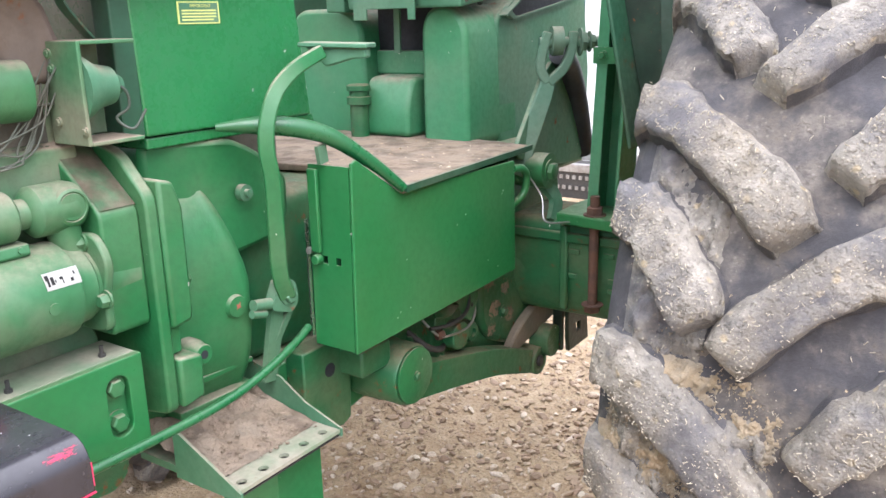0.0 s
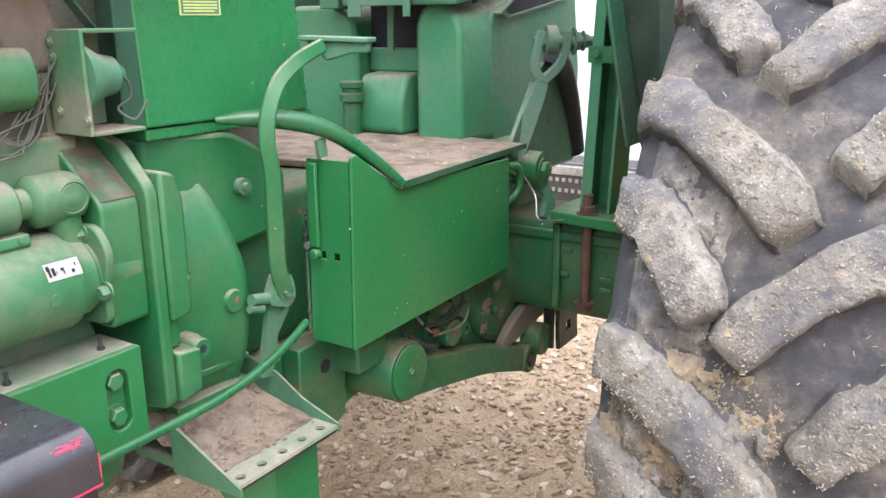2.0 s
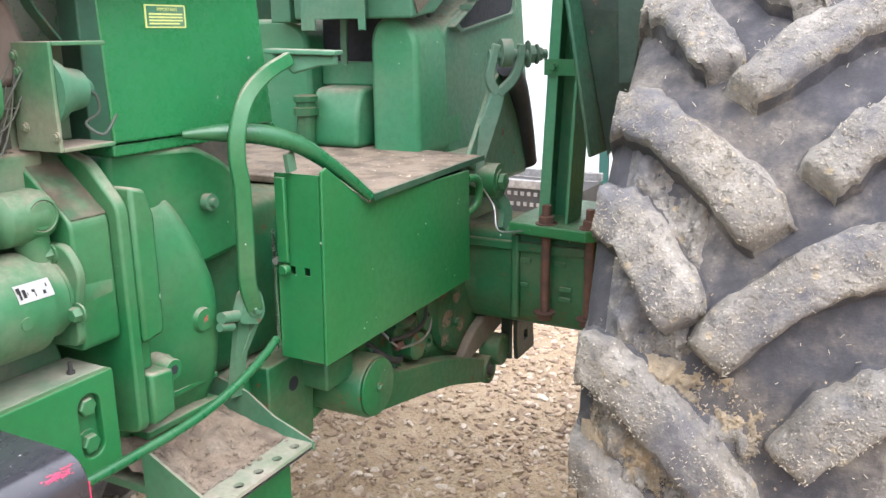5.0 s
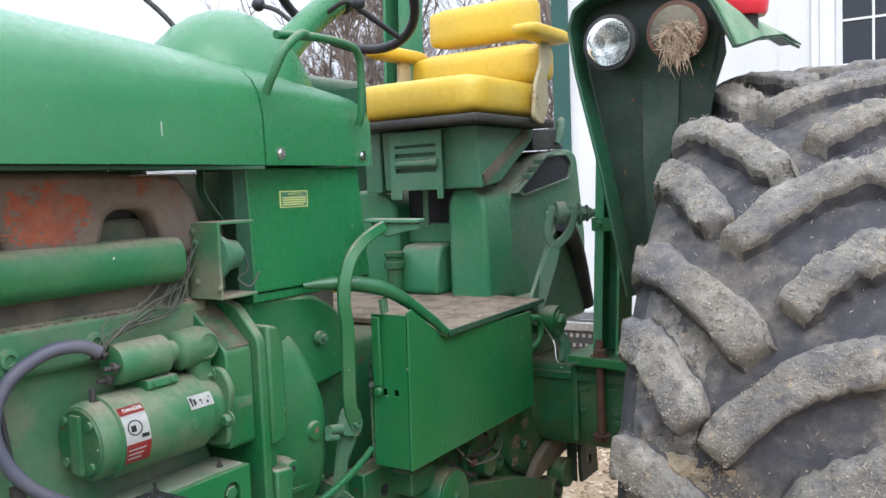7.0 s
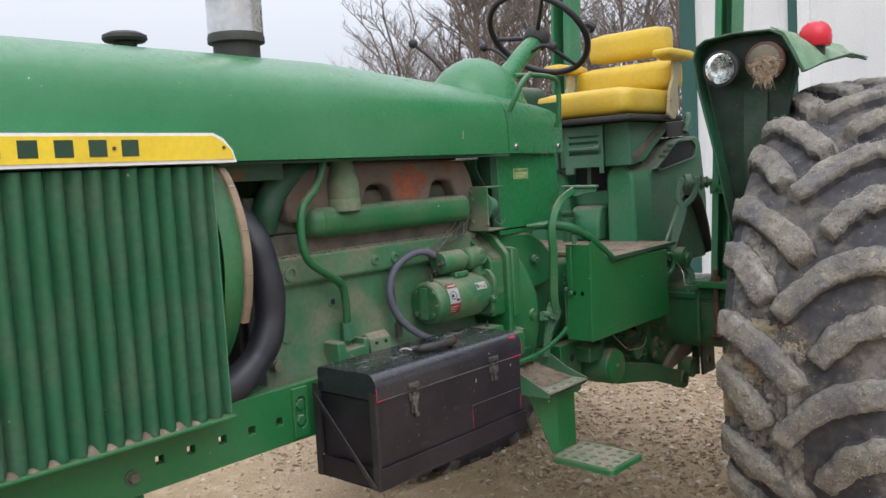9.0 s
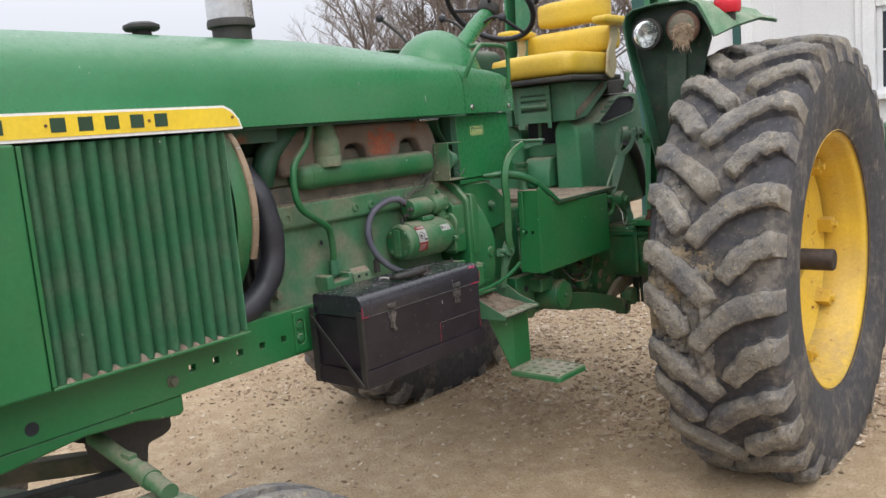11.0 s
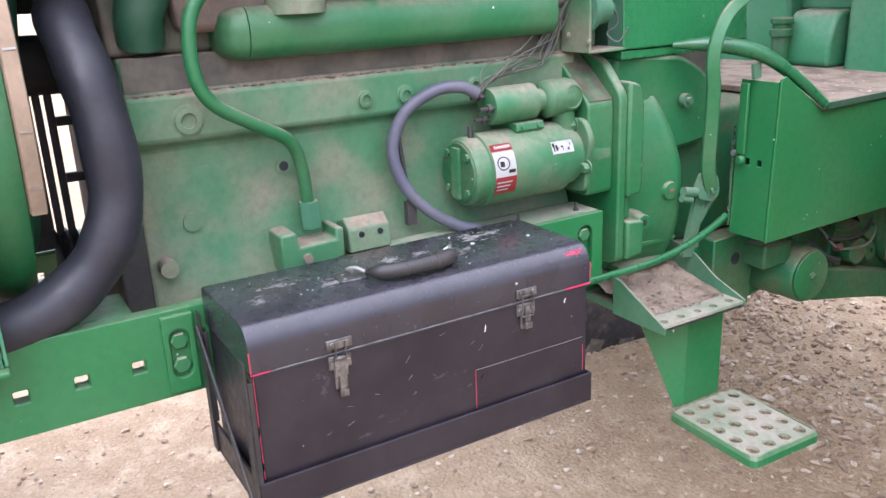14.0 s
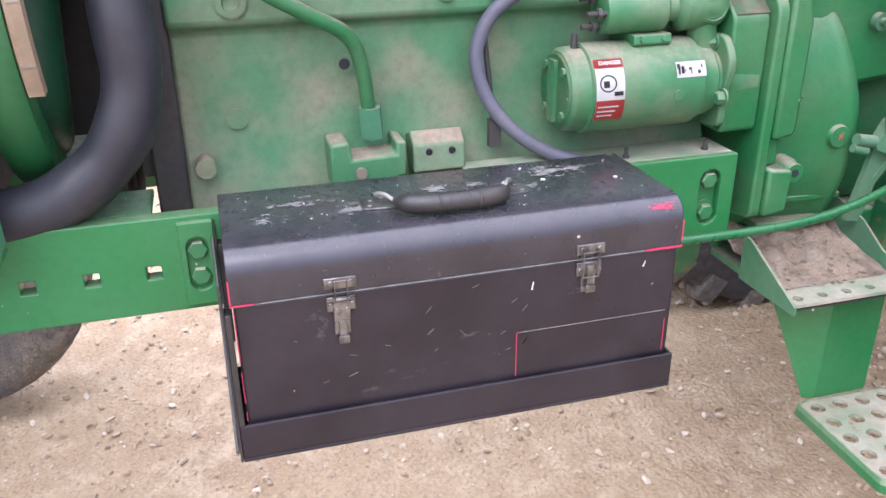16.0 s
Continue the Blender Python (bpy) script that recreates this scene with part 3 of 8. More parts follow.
def shed():
    s = thing("shed", "white sided shed with dark teal corner trim and a window", "building", kind="structure")
    y = WALL_Y
    # wall with the window's opening, from the corner at x0
    x0, x1, z1 = -1.735, 7.5, 4.2
    wx0, wx1, wz0, wz1 = 0.43, 1.32, 1.45, 2.85
    us, vs = [x0, wx0, wx1, x1], [-0.05, wz0, wz1, z1]
    bm = BM()
    pierced(bm, us, vs, {(1, 1)}, lambda u, v: (u, y, v), (0, 0.15, 0))
    part("wall", bm, SIDING, s, "white vertical board siding", smooth=0)
    bm = block(BM(), (x0, y + 0.15, -0.05), (x0 + 0.15, y + 6, z1))
    part("wall", bm, SIDING, s, smooth=0)
    bm = block(BM(), (x1 - 0.15, y + 0.15, -0.05), (x1, y + 6, z1))
    part("wall", bm, SIDING, s, smooth=0)
    bm = block(BM(), (x0 + 0.15, y + 5.85, -0.05), (x1 - 0.15, y + 6, z1))
    part("wall", bm, SIDING, s, smooth=0)
    bm = prism(BM(), [(x0 - 0.3, z1), (x1 + 0.3, z1), (x1 + 0.3, z1 + 0.12), (2.9, z1 + 1.9), (x0 - 0.3, z1 + 0.12)], "y", y - 0.35, y + 6.3)
    part("roof", bm, TEAL, s, smooth=0)
    # raised battens of the siding
    for i in range(40):
        x = -1.56 + 0.23 * i
        if x > x1 - 0.05 or wx0 - 0.14 < x < wx1 + 0.14 or abs(x + 0.68) < 0.13:
            continue
        part("batten", block(BM(), (x, y - 0.006, 0.0), (x + 0.018, y + 0.001, z1)), SIDING, s, smooth=0)
    part("corner_trim", block(BM(), (x0 - 0.03, y - 0.03, 0.0), (x0 + 0.115, y + 0.12, z1)), TEAL, s, "dark teal corner board", smooth=0, bevel=0.004)
    part("trim_board", block(BM(), (-0.765, y - 0.03, 0.0), (-0.695, y + 0.001, z1)), TEAL, s, "dark teal upright board", smooth=0, bevel=0.004)
    part("trim_board", block(BM(), (-0.69, y - 0.02, 0.0), (-0.585, y + 0.001, z1)), FRAME_WHITE, s, smooth=0, bevel=0.004)
    part("base_board", block(BM(), (x0 + 0.12, y - 0.02, 0.0), (x1, y + 0.001, 0.2)), TEAL, s, smooth=0)
    # window
    w = block(BM(), (wx0 - 0.09, y - 0.035, wz0 - 0.02), (wx0 + 0.005, y + 0.05, wz1 + 0.09))
    block(w, (wx0 - 0.15, y - 0.02, wz0 - 0.02), (wx0 - 0.092, y + 0.01, wz1 + 0.09))
    block(w, (wx1 - 0.005, y - 0.035, wz0 - 0.02), (wx1 + 0.09, y + 0.05, wz1 + 0.09))
    block(w, (wx0 + 0.006, y - 0.034, wz1 - 0.005), (wx1 - 0.006, y + 0.05, wz1 + 0.09))
    win = part("window", w, FRAME_WHITE, s, "white framed sash window with muntins", smooth=0, bevel=0.004)
    part("sill", block(BM(), (wx0 - 0.12, y - 0.07, wz0 - 0.075), (wx1 + 0.12, y + 0.05, wz0 - 0.021)), FRAME_WHITE, win, smooth=0, bevel=0.005)
    zm = 2.15
    for z0, z2, yy in ((wz0 - 0.019, zm, y + 0.045), (zm, wz1, y + 0.02)):
        f = block(BM(), (wx0 + 0.006, yy, z0), (wx0 + 0.05, yy + 0.03, z2))
        block(f, (wx1 - 0.05, yy, z0), (wx1 - 0.006, yy + 0.03, z2))
        block(f, (wx0 + 0.051, yy, z0), (wx1 - 0.051, yy + 0.03, z0 + 0.045))
        block(f, (wx0 + 0.051, yy, z2 - 0.045), (wx1 - 0.051, yy + 0.03, z2))
        part("sash", f, FRAME_WHITE, win, smooth=0, bevel=0.003)
        n, k = 4, 2
        for i in range(1, n):
            x = wx0 + 0.05 + (wx1 - wx0 - 0.1) * i / n
            part("muntin", block(BM(), (x - 0.008, yy + 0.006, z0 + 0.046), (x + 0.008, yy + 0.024, z2 - 0.046)), FRAME_WHITE, win, smooth=0)
        for j in range(1, k):
            z = z0 + (z2 - z0) * j / k
            part("muntin", block(BM(), (wx0 + 0.051, yy + 0.004, z - 0.008), (wx1 - 0.051, yy + 0.026, z + 0.008)), FRAME_WHITE, win, smooth=0)
        for i in range(n):
            a, b = (wx0 + 0.05 + (wx1 - wx0 - 0.1) * q / n for q in (i, i + 1))
            for j in range(k):
                c, d = (z0 + (z2 - z0) * q / k for q in (j, j + 1))
                part("pane", block(BM(), (a, yy + 0.012, c), (b, yy + 0.016, d)), PANE, win, smooth=0)
    part("window_sticker", block(BM(), (wx0 + 0.07, y + 0.05, zm + 0.07), (wx0 + 0.14, y + 0.055, zm + 0.16)), WHITE_LABEL, win, "small pale sticker behind the glass", smooth=0)


shed()


# ---- bare trees ----
def tree_mesh(seed, height):
    rnd = random.Random(seed)
    trunk, twigs = BM(), BM()

    def limb(bm, start, way, length, r, depth, seg):
        pts, p, d = [start], start.copy(), way.normalized()
        n = 4 if depth < 3 else 3
        for i in range(n):
            d = (d + Vector((rnd.uniform(-1, 1), rnd.uniform(-1, 1), rnd.uniform(-0.4, 0.9))) * (0.16 + 0.05 * depth)).normalized()
            p = p + d * length / n
            pts.append(p.copy())
        end = r * (0.35 if depth else 0.3)
        pipe(bm, pts, lambda u: r + (end - r) * u, seg, 2)
        return pts

    main = limb(trunk, Vector((0, 0, -0.1)), Vector((rnd.uniform(-0.1, 0.1), rnd.uniform(-0.1, 0.1), 1)), height, height * 0.014, 0, 8)

    def grow(pts, length, r, depth):
        count = {0: 15, 1: 6, 2: 5, 3: 3}[depth]
        for i in range(count):
            u = rnd.uniform(0.25 if depth == 0 else 0.2, 1.0)
            k = u * (len(pts) - 1)
            a = pts[int(min(k, len(pts) - 2))].lerp(pts[int(min(k, len(pts) - 2)) + 1], k - int(min(k, len(pts) - 2)))
            spin = rnd.uniform(0, 6.28)
            along = (pts[-1] - pts[0]).normalized()
            side = (Vector((math.cos(spin), math.sin(spin), rnd.uniform(0.0, 0.5)))).normalized()
            way = (along * rnd.uniform(0.5, 1.1) + side * rnd.uniform(0.7, 1.1))
            ln = length * rnd.uniform(0.35, 0.6) * (1.15 - 0.6 * u if depth == 0 else 1)
            sub = limb(trunk if depth == 0 else twigs, a, way, ln, r * (0.42 if depth == 0 else 0.5) * (1.1 - 0.5 * u), depth + 1, (5, 4, 3, 3)[depth])
            if depth < 3:
                grow(sub, ln, r * 0.42, depth + 1)

    grow(main, height * 0.75, height * 0.014, 0)
    return trunk, twigs


def trees():
    rnd = random.Random(11)
    models = []
    for k in range(4):
        t = thing("tree", "tall leafless tree with grey-brown bark", "tree", group="bare woodland trees")
        a, b = tree_mesh(40 + k, 10.0)
        part("trunk", a, BARK, t, smooth=60)
        part("twig_crown", b, BARK, t, smooth=60)
        models.append(t)
    spots = []
    for i in range(46):
        az = radians(rnd.uniform(12, 42.5))
        d = rnd.uniform(27, 52)
        spots.append((az, d, rnd.uniform(0.75, 1.15)))
    for i in range(16):
        spots.append((radians(rnd.uniform(46, 88)), rnd.uniform(80, 120), rnd.uniform(0.35, 0.6)))
    for n, (az, d, s) in enumerate(spots):
        m = pose(-math.sin(az) * d, math.cos(az) * d - 1, 0, 0, 0, rnd.uniform(0, 360))
        if n < 4:
            models[n].matrix_basis = m
        else:
            c = copy_thing(models[n % 4], m)
            c.scale = (s, s, s * rnd.uniform(0.9, 1.1))


trees()


def thicket():
    """Low brush at the wood's edge."""
    rnd = random.Random(3)
    bm = BM()
    for i in range(420):
        az, d = radians(rnd.uniform(10, 46)), rnd.uniform(26, 48)
        x, y = -math.sin(az) * d, math.cos(az) * d - 1
        for j in range(5):
            h = rnd.uniform(0.8, 3.4)
            a = Vector((x + rnd.uniform(-0.6, 0.6), y + rnd.uniform(-0.6, 0.6), -0.05))
            b = a + Vector((rnd.uniform(-0.8, 0.8), rnd.uniform(-0.8, 0.8), h))
            c = a.lerp(b, 0.5) + Vector((rnd.uniform(-0.2, 0.2), rnd.uniform(-0.2, 0.2), 0))
            skin(bm, [ring(bm, a, b - a, 0.022, 3), ring(bm, c, b - a, 0.016, 3), ring(bm, b, b - a, 0.004, 3)])
    tagged(part("brush", bm, BARK, None, "grey leafless brush along the wood's edge", smooth=60), category="brush", kind="stuff")


thicket()


# ---- farm machine standing behind ----
def implement():
    s = thing("farm_implement", "green farm implement with rails parked behind the tractor", "implement")
    x0, x1, y0 = 0.75, 4.2, 5.0
    for k, (z0, z1) in enumerate(((0.98, 1.22), (0.72, 0.94), (0.42, 0.68))):
        part("side_panel", block(BM(), (x0, y0 - 0.03 * k, z0), (x1, y0 + 0.5, z1)), MACHINE, s, smooth=0, bevel=0.02)
    for z in (0.955, 0.70):
        part("pale_rail", block(BM(), (x0 - 0.02, y0 - 0.05, z - 0.015), (x1, y0 + 0.4, z + 0.015)), STEEL, s, smooth=0, bevel=0.004)
    part("under_frame", block(BM(), (x0 + 0.1, y0, 0.30), (x1, y0 + 0.45, 0.41)), DARK, s, smooth=0, bevel=0.01)
    for x in (x0 + 0.5, x0 + 2.4):
        w = turned(BM(), (x, y0 + 0.1, 0.30), (0, 1, 0), [(0.16, 0), (0.27, 0.01), (0.30, 0.05), (0.30, 0.15), (0.27, 0.19), (0.16, 0.2)], 28)
        part("wheel", w, TYRE, s, "small dark rubber wheel")


implement()


def conveyor():
    """A slatted chain conveyor lying in the yard."""
    s = thing("chain_conveyor", "pale metal conveyor with a dark slatted chain", "conveyor")
    x0, x1, y0, y1 = -2.4, -0.45, 5.15, 5.6
    part("side_rail", block(BM(), (x0, y0, 0.43), (x1, y0 + 0.04, 0.485)), STEEL, s, smooth=0, bevel=0.004)
    part("side_rail", block(BM(), (x0, y1, 0.43), (x1, y1 + 0.04, 0.485)), STEEL, s, smooth=0, bevel=0.004)
    part("bed", block(BM(), (x0, y0 + 0.012, 0.26), (x1, y1 - 0.001, 0.428)), DARK, s, smooth=0)
    # pale blocks put in for the bright holes of the chain
    for row, z in enumerate((0.385, 0.318)):
        for i in range(42):
            x = x0 + 0.03 + i * 0.045 + 0.02 * row
            part("chain_gap", block(BM(), (x, y0 + 0.002, z), (x + 0.022, y0 + 0.0115, z + 0.024)), STEEL, s, smooth=0)
    for x in (x0 + 0.2, x1 - 0.25):
        for y in (y0 + 0.045, y1):
            part("leg", block(BM(), (x, y, -0.02), (x + 0.05, y + 0.03, 0.26)), STEEL, s, smooth=0)


conveyor()


# ---- tractor ----
T = thing("tractor", "old green farm tractor with yellow seat and wheels, dusty", "tractor")


def frame_rails():
    for sgn in (1, -1):
        ys = [-1.05]
        for yc in (-0.305, -0.15, -0.077, 0.0, 0.077, 0.154):
            ys += [yc - 0.0095, yc + 0.0095]
        ys += [0.598]
        zs = [0.822, 0.8725, 0.8905, 0.957]
        hole = {(i, 1) for i in range(3, len(ys) - 1, 2)}
        bm = BM()
        pierced(bm, ys, zs, hole, lambda u, v: (sgn * 0.245, u, v), (sgn * 0.025, 0, 0))
        block(bm, (min(sgn * 0.15, sgn * 0.244), -1.05, 0.948), (max(sgn * 0.15, sgn * 0.244), 0.16, 0.957))
        rail = part("frame_rail", bm, GREEN_NEW, T, "green frame rail with a row of square holes", smooth=0, bevel=0.002)
        b = BM()
        hexbolt(b, (sgn * 0.27, -0.212, 0.864), (sgn, 0, 0), 0.012, 0.014)
        part("rail_bolt", b, DUSTY, rail)
        lo, hi = sorted((sgn * 0.26, sgn * 0.2706))
        part("rail_hole", rod(BM(), (lo, -0.566, 0.858), (hi, -0.566, 0.858), 0.016, seg=18), INNER_SHADE, rail)
        # end lug with slot and two bolts, front and rear of the box
        for y0, y1, z0, z1, x in ((0.19, 0.235, 0.83, 0.95, 0.278), (0.60, 1.024, 0.822, 0.957, 0.262)):
            slot0, slot1 = y1 - 0.061, y1 - 0.025
            if y1 < 0.3:
                slot0, slot1 = y0 + 0.008, y1 - 0.008
            # one plate round a slot with rounded ends
            r, ym, za, zb = (slot1 - slot0) / 2, (slot0 + slot1) / 2, z0 + 0.022, z1 - 0.022
            slot, rim = [], []
            for k in range(40):
                a = 2 * math.pi * (k + 0.5) / 40
                p = (ym + r * math.cos(a), (zb - r if math.sin(a) > 0 else za + r) + r * math.sin(a))
                dy, dz = p[0] - ym, p[1] - (za + zb) / 2
                reach = min(((y1 if dy > 0 else y0) - ym) / dy, ((z1 if dz > 0 else z0) - (za + zb) / 2) / dz)
                slot.append(p)
                rim.append((ym + dy * reach, (za + zb) / 2 + dz * reach))
            for corner in ((y0, z0), (y0, z1), (y1, z0), (y1, z1)):
                rim[min(range(40), key=lambda k: math.dist(rim[k], corner))] = corner
            bm = BM()
            loops = [[bm.verts.new((sgn * xx, y, z)) for y, z in line] for xx, line in ((x - 0.014, rim), (x, rim), (x, slot), (x - 0.014, slot))]
            skin(bm, loops + loops[:1], False)
            bmesh.ops.recalc_face_normals(bm, faces=bm.faces)
            lug = part("rail_bracket", bm, GREEN_NEW, T, "green bolted bracket plate with a long slot", smooth=0, bevel=0.002)
            if y1 > 0.5:
                lo, hi = sorted((sgn * 0.17, sgn * (x - 0.0142)))
                part("bracket_ledge", block(BM(), (lo, y0, z1 - 0.012), (hi, y1 - 0.0003, z1 - 0.0003)), LEDGE, lug, "ledge under pale dust", smooth=0, bevel=0.002)
                lo, hi = sorted((sgn * 0.20, sgn * (x - 0.0142)))
                part("bracket_web", block(BM(), (lo, y0 + 0.001, z0 + 0.001), (hi, y1 - 0.001, z1 - 0.013)), GREEN_CAST, lug, smooth=0)
            yc = (slot0 + slot1) / 2
            for z in (z0 + 0.041, z1 - 0.041):
                part("bracket_bolt", hexbolt(BM(), (sgn * (x - 0.014), yc, z), (sgn, 0, 0), 0.0135, 0.013), GREEN_CAST, lug)
            if y1 > 0.5 and sgn > 0:
                for y in (0.85, 0.985):
                    b = BM()
                    rod(b, (0.228, y, z1 - 0.001), (0.228, y, z1 + 0.016), 0.003, seg=8)
                    rod(b, (0.228, y, z1 - 0.001), (0.228, y, z1 + 0.004), 0.0055, seg=8)
                    part("stud", b, DARK, lug)
    # front support casting under the rails
    bm = prism(BM(), [(-1.05, 0.8215), (-0.185, 0.8215), (-0.185, 0.775), (-0.20, 0.768), (-0.25, 0.775), (-0.31, 0.788), (-0.45, 0.797), (-0.62, 0.778), (-1.05, 0.76)], "x", -0.264, 0.264)
    part("front_support", bm, GREEN_NEW, T, bevel=0.006)


frame_rails()


def front_axle():
    bm = prism(BM(), rounded([(-0.43, 0.79), (-0.13, 0.79), (-0.13, 0.685), (-0.155, 0.672), (-0.205, 0.665), (-0.215, 0.60), (-0.25, 0.58), (-0.29, 0.59), (-0.31, 0.70), (-0.40, 0.735)], 0.012), "x", -0.06, 0.10)
    part("front_pedestal", bm, DARK, T, "dark greasy front pedestal", bevel=0.015)
    bm = strip(BM(), [(-0.50, -0.74, 0.60), (-0.05, -0.22, 0.60)], 0.055, 0.05, (0, 0, 1), smooth=False)
    part("drag_link", bm, DUSTY, T, "dull brown steering link", bevel=0.006)
    bm = strip(BM(), [(-0.05, -0.56, 0.585), (0.13, -0.23, 0.60)], 0.05, 0.05, (0, 0, 1), smooth=False)
    part("drag_link", bm, DARK, T, bevel=0.006)
    bm = prism(BM(), rounded([(-0.30, -0.60), (-0.16, -0.47), (0.06, -0.40), (0.11, -0.42), (0.10, -0.52), (-0.05, -0.62), (-0.25, -0.70)], 0.03), "z", 0.54, 0.592)
    part("steering_arm", bm, GREEN_DULL, T, "pale green steering arm casting", bevel=0.01)
    part("arm_bore", rod(BM(), (-0.07, -0.475, 0.585), (-0.07, -0.475, 0.5926), 0.018, seg=18), INNER_SHADE, T)
    for sgn in (1, -1):
        bm = rod(BM(), (sgn * 0.08, -0.350, 0.737), (sgn * 0.50, -0.392, 0.690), 0.021, seg=22)
        rod(bm, (sgn * 0.36, -0.378, 0.7057), (sgn * 0.42, -0.384, 0.699), 0.025, seg=22)
        block(bm, (min(sgn * 0.29, sgn * 0.33), -0.385, 0.725), (max(sgn * 0.29, sgn * 0.33), -0.365, 0.739))
        part("axle_tube", bm, GREEN_MOTOR, T, "dusty green axle tube")
        bm = prism(BM(), rounded([(0.34, 0.635), (0.40, 0.668), (0.54, 0.680), (0.76, 0.65), (0.80, 0.60), (0.76, 0.50), (0.70, 0.50), (0.68, 0.585), (0.36, 0.585)], 0.03), "y", -0.48, -0.35)
        bmesh.ops.scale(bm, vec=(sgn, 1, 1), verts=bm.verts)
        part("axle_knee", bm, GREEN_DULL, T, "pale green axle knee casting", bevel=0.012)
        cx = sgn * 0.93
        prof = [(0.20, -0.09), (0.26, -0.11), (0.35, -0.115), (0.385, -0.09), (0.40, -0.045), (0.408, -0.04), (0.408, -0.015), (0.395, -0.012), (0.395, 0.012), (0.408, 0.015), (0.408, 0.04), (0.40, 0.045), (0.385, 0.09), (0.35, 0.115), (0.26, 0.11), (0.20, 0.09)]
        c = (cx, -0.53, 0.415)
        part("front_tyre", turned(BM(), c, (1, 0, 0), prof, 48, ends=False), MUDDY, T, "ribbed dark rubber front tyre")
        part("front_rim", turned(BM(), c, (1, 0, 0), [(0.205, -0.09), (0.17, -0.05), (0.12, 0.0), (0.06, 0.03 * sgn), (0.02, 0.04 * sgn)], 36, ends=False), YELLOW, T)
        part("wheel_hub", rod(BM(), (sgn * 0.74, -0.53, 0.415), (cx, -0.53, 0.415), 0.05, seg=18), DARK, T)
        part("spindle", rod(BM(), (sgn * 0.745, -0.45, 0.56), (sgn * 0.75, -0.53, 0.415), 0.035, seg=16), DARK, T)


front_axle()


def hood():
    half = [(1.0, 1.485), (1.0, 1.50), (0.99, 1.58), (0.955, 1.632), (0.89, 1.668), (0.80, 1.692), (0.6, 1.723), (0.35, 1.748), (0.0, 1.764)]

    def section(bm, y, w, drop=0.0, low=1.485):
        pts = [(w * a, y, (z if z > 1.49 else low) - drop * max(0, z - 1.58) / 0.184) for a, z in half]
        return [bm.verts.new(p) for p in pts] + [bm.verts.new((-x, yy, z)) for x, yy, z in pts[-2::-1]]

    def shell(bm, spec):
        rows = [section(bm, *s) for s in spec]
        for a, b in zip(rows, rows[1:]):
            for i in range(len(a) - 1):
                bm.faces.new((a[i], a[i + 1], b[i + 1], b[i]))
        bmesh.ops.recalc_face_normals(bm, faces=bm.faces)
        bmesh.ops.solidify(bm, geom=list(bm.faces), thickness=0.006)
        return bm

    bm = shell(BM(), [(-1.05, 0.26), (-0.7, 0.268), (-0.3, 0.27), (0.1, 0.27), (0.5, 0.268, 0.003), (0.8, 0.262, 0.025), (1.0, 0.25, 0.04), (1.085, 0.243, 0.047), (1.125, 0.239, 0.05)])
    h = part("hood", bm, GREEN_HOOD, T, "faded green rounded sheet-metal hood", smooth=50)
    part("hood_edge", block(BM(), (0.225, 0.06, 1.477), (0.243, 1.12, 1.4835)), GREEN_DARK, h, smooth=0)
    part("hood_stay", block(BM(), (0.165, 0.05, 1.440), (0.198, 0.27, 1.4835)), GREEN_DARK, h, smooth=0)
    part("hood_latch", block(BM(), (0.20, 0.86, 1.468), (0.246, 0.96, 1.476)), CHROME, h, "bright hood latch strip", smooth=0, bevel=0.002)
    # dash cowl behind the seam, with its domed top
    bm = shell(BM(), [(1.129, 0.240, 0.052), (1.25, 0.228, 0.06), (1.40, 0.212, 0.085), (1.47, 0.204, 0.095), (1.50, 0.196, 0.105)])
    c = part("dash_cowl", bm, GREEN_HOOD, T, "green dash cowl behind the hood", smooth=50)
    bm = block(BM(), (-0.19, 1.485, 1.49), (0.19, 1.4975, 1.66))
    part("dash_panel", bm, GREEN_DARK, c, smooth=0)
    bm = BM()
    rings = []
    for k in range(9):
        a = k / 8 * math.pi / 2
        rings.append([bm.verts.new((0.180 * math.cos(a) * math.cos(b), 1.274 + (0.23 if math.sin(b) < 0 else 0.20) * math.cos(a) * math.sin(b), 1.555 + 0.266 * math.sin(a))) for b in [2 * math.pi * j / 36 for j in range(36)]])
    skin(bm, rings, False)
    bm.faces.new(rings[-1])
    part("instrument_dome", bm, GREEN_HOOD, c, "pale green domed instrument cover", smooth=60)
    for y in (1.17, 1.45):
        b = hexbolt(BM(), (0.236 if y < 1.3 else 0.208, y, 1.507), (1, 0, 0), 0.008, 0.006)
        part("cowl_bolt", b, CHROME, c)
    # chips and scratches in the side paint
    part("paint_scratch", block(BM(), (0.2, 0.885, 1.53), (0.2572, 0.8858, 1.552)), WHITE_LABEL, h, "thin white scratch", smooth=0)
    part("nose_panel", block(BM(), (-0.26, -1.062, 0.80), (0.26, -1.0515, 1.74)), GREEN_DARK, h, smooth=0, bevel=0.02)
    # exhaust pipe and filler cap
    bm = rod(BM(), (0, 0.305, 1.74), (0, 0.305, 1.79), 0.059, seg=36)
    turned(bm, (0, 0.305, 1.79), (0, 0, 1), [(0.062, 0), (0.072, 0.004), (0.072, 0.020), (0.069, 0.026)], 36)
    part("pipe_collar", bm, DARK, T, "dark iron collar")
    bm = turned(BM(), (0, 0.305, 1.816), (0, 0, 1), [(0.070, 0), (0.070, 0.62), (0.045, 0.68), (0.045, 1.1)], 40)
    part("exhaust_pipe", bm, CHROME, T, "dull chrome upright exhaust pipe", smooth=30)
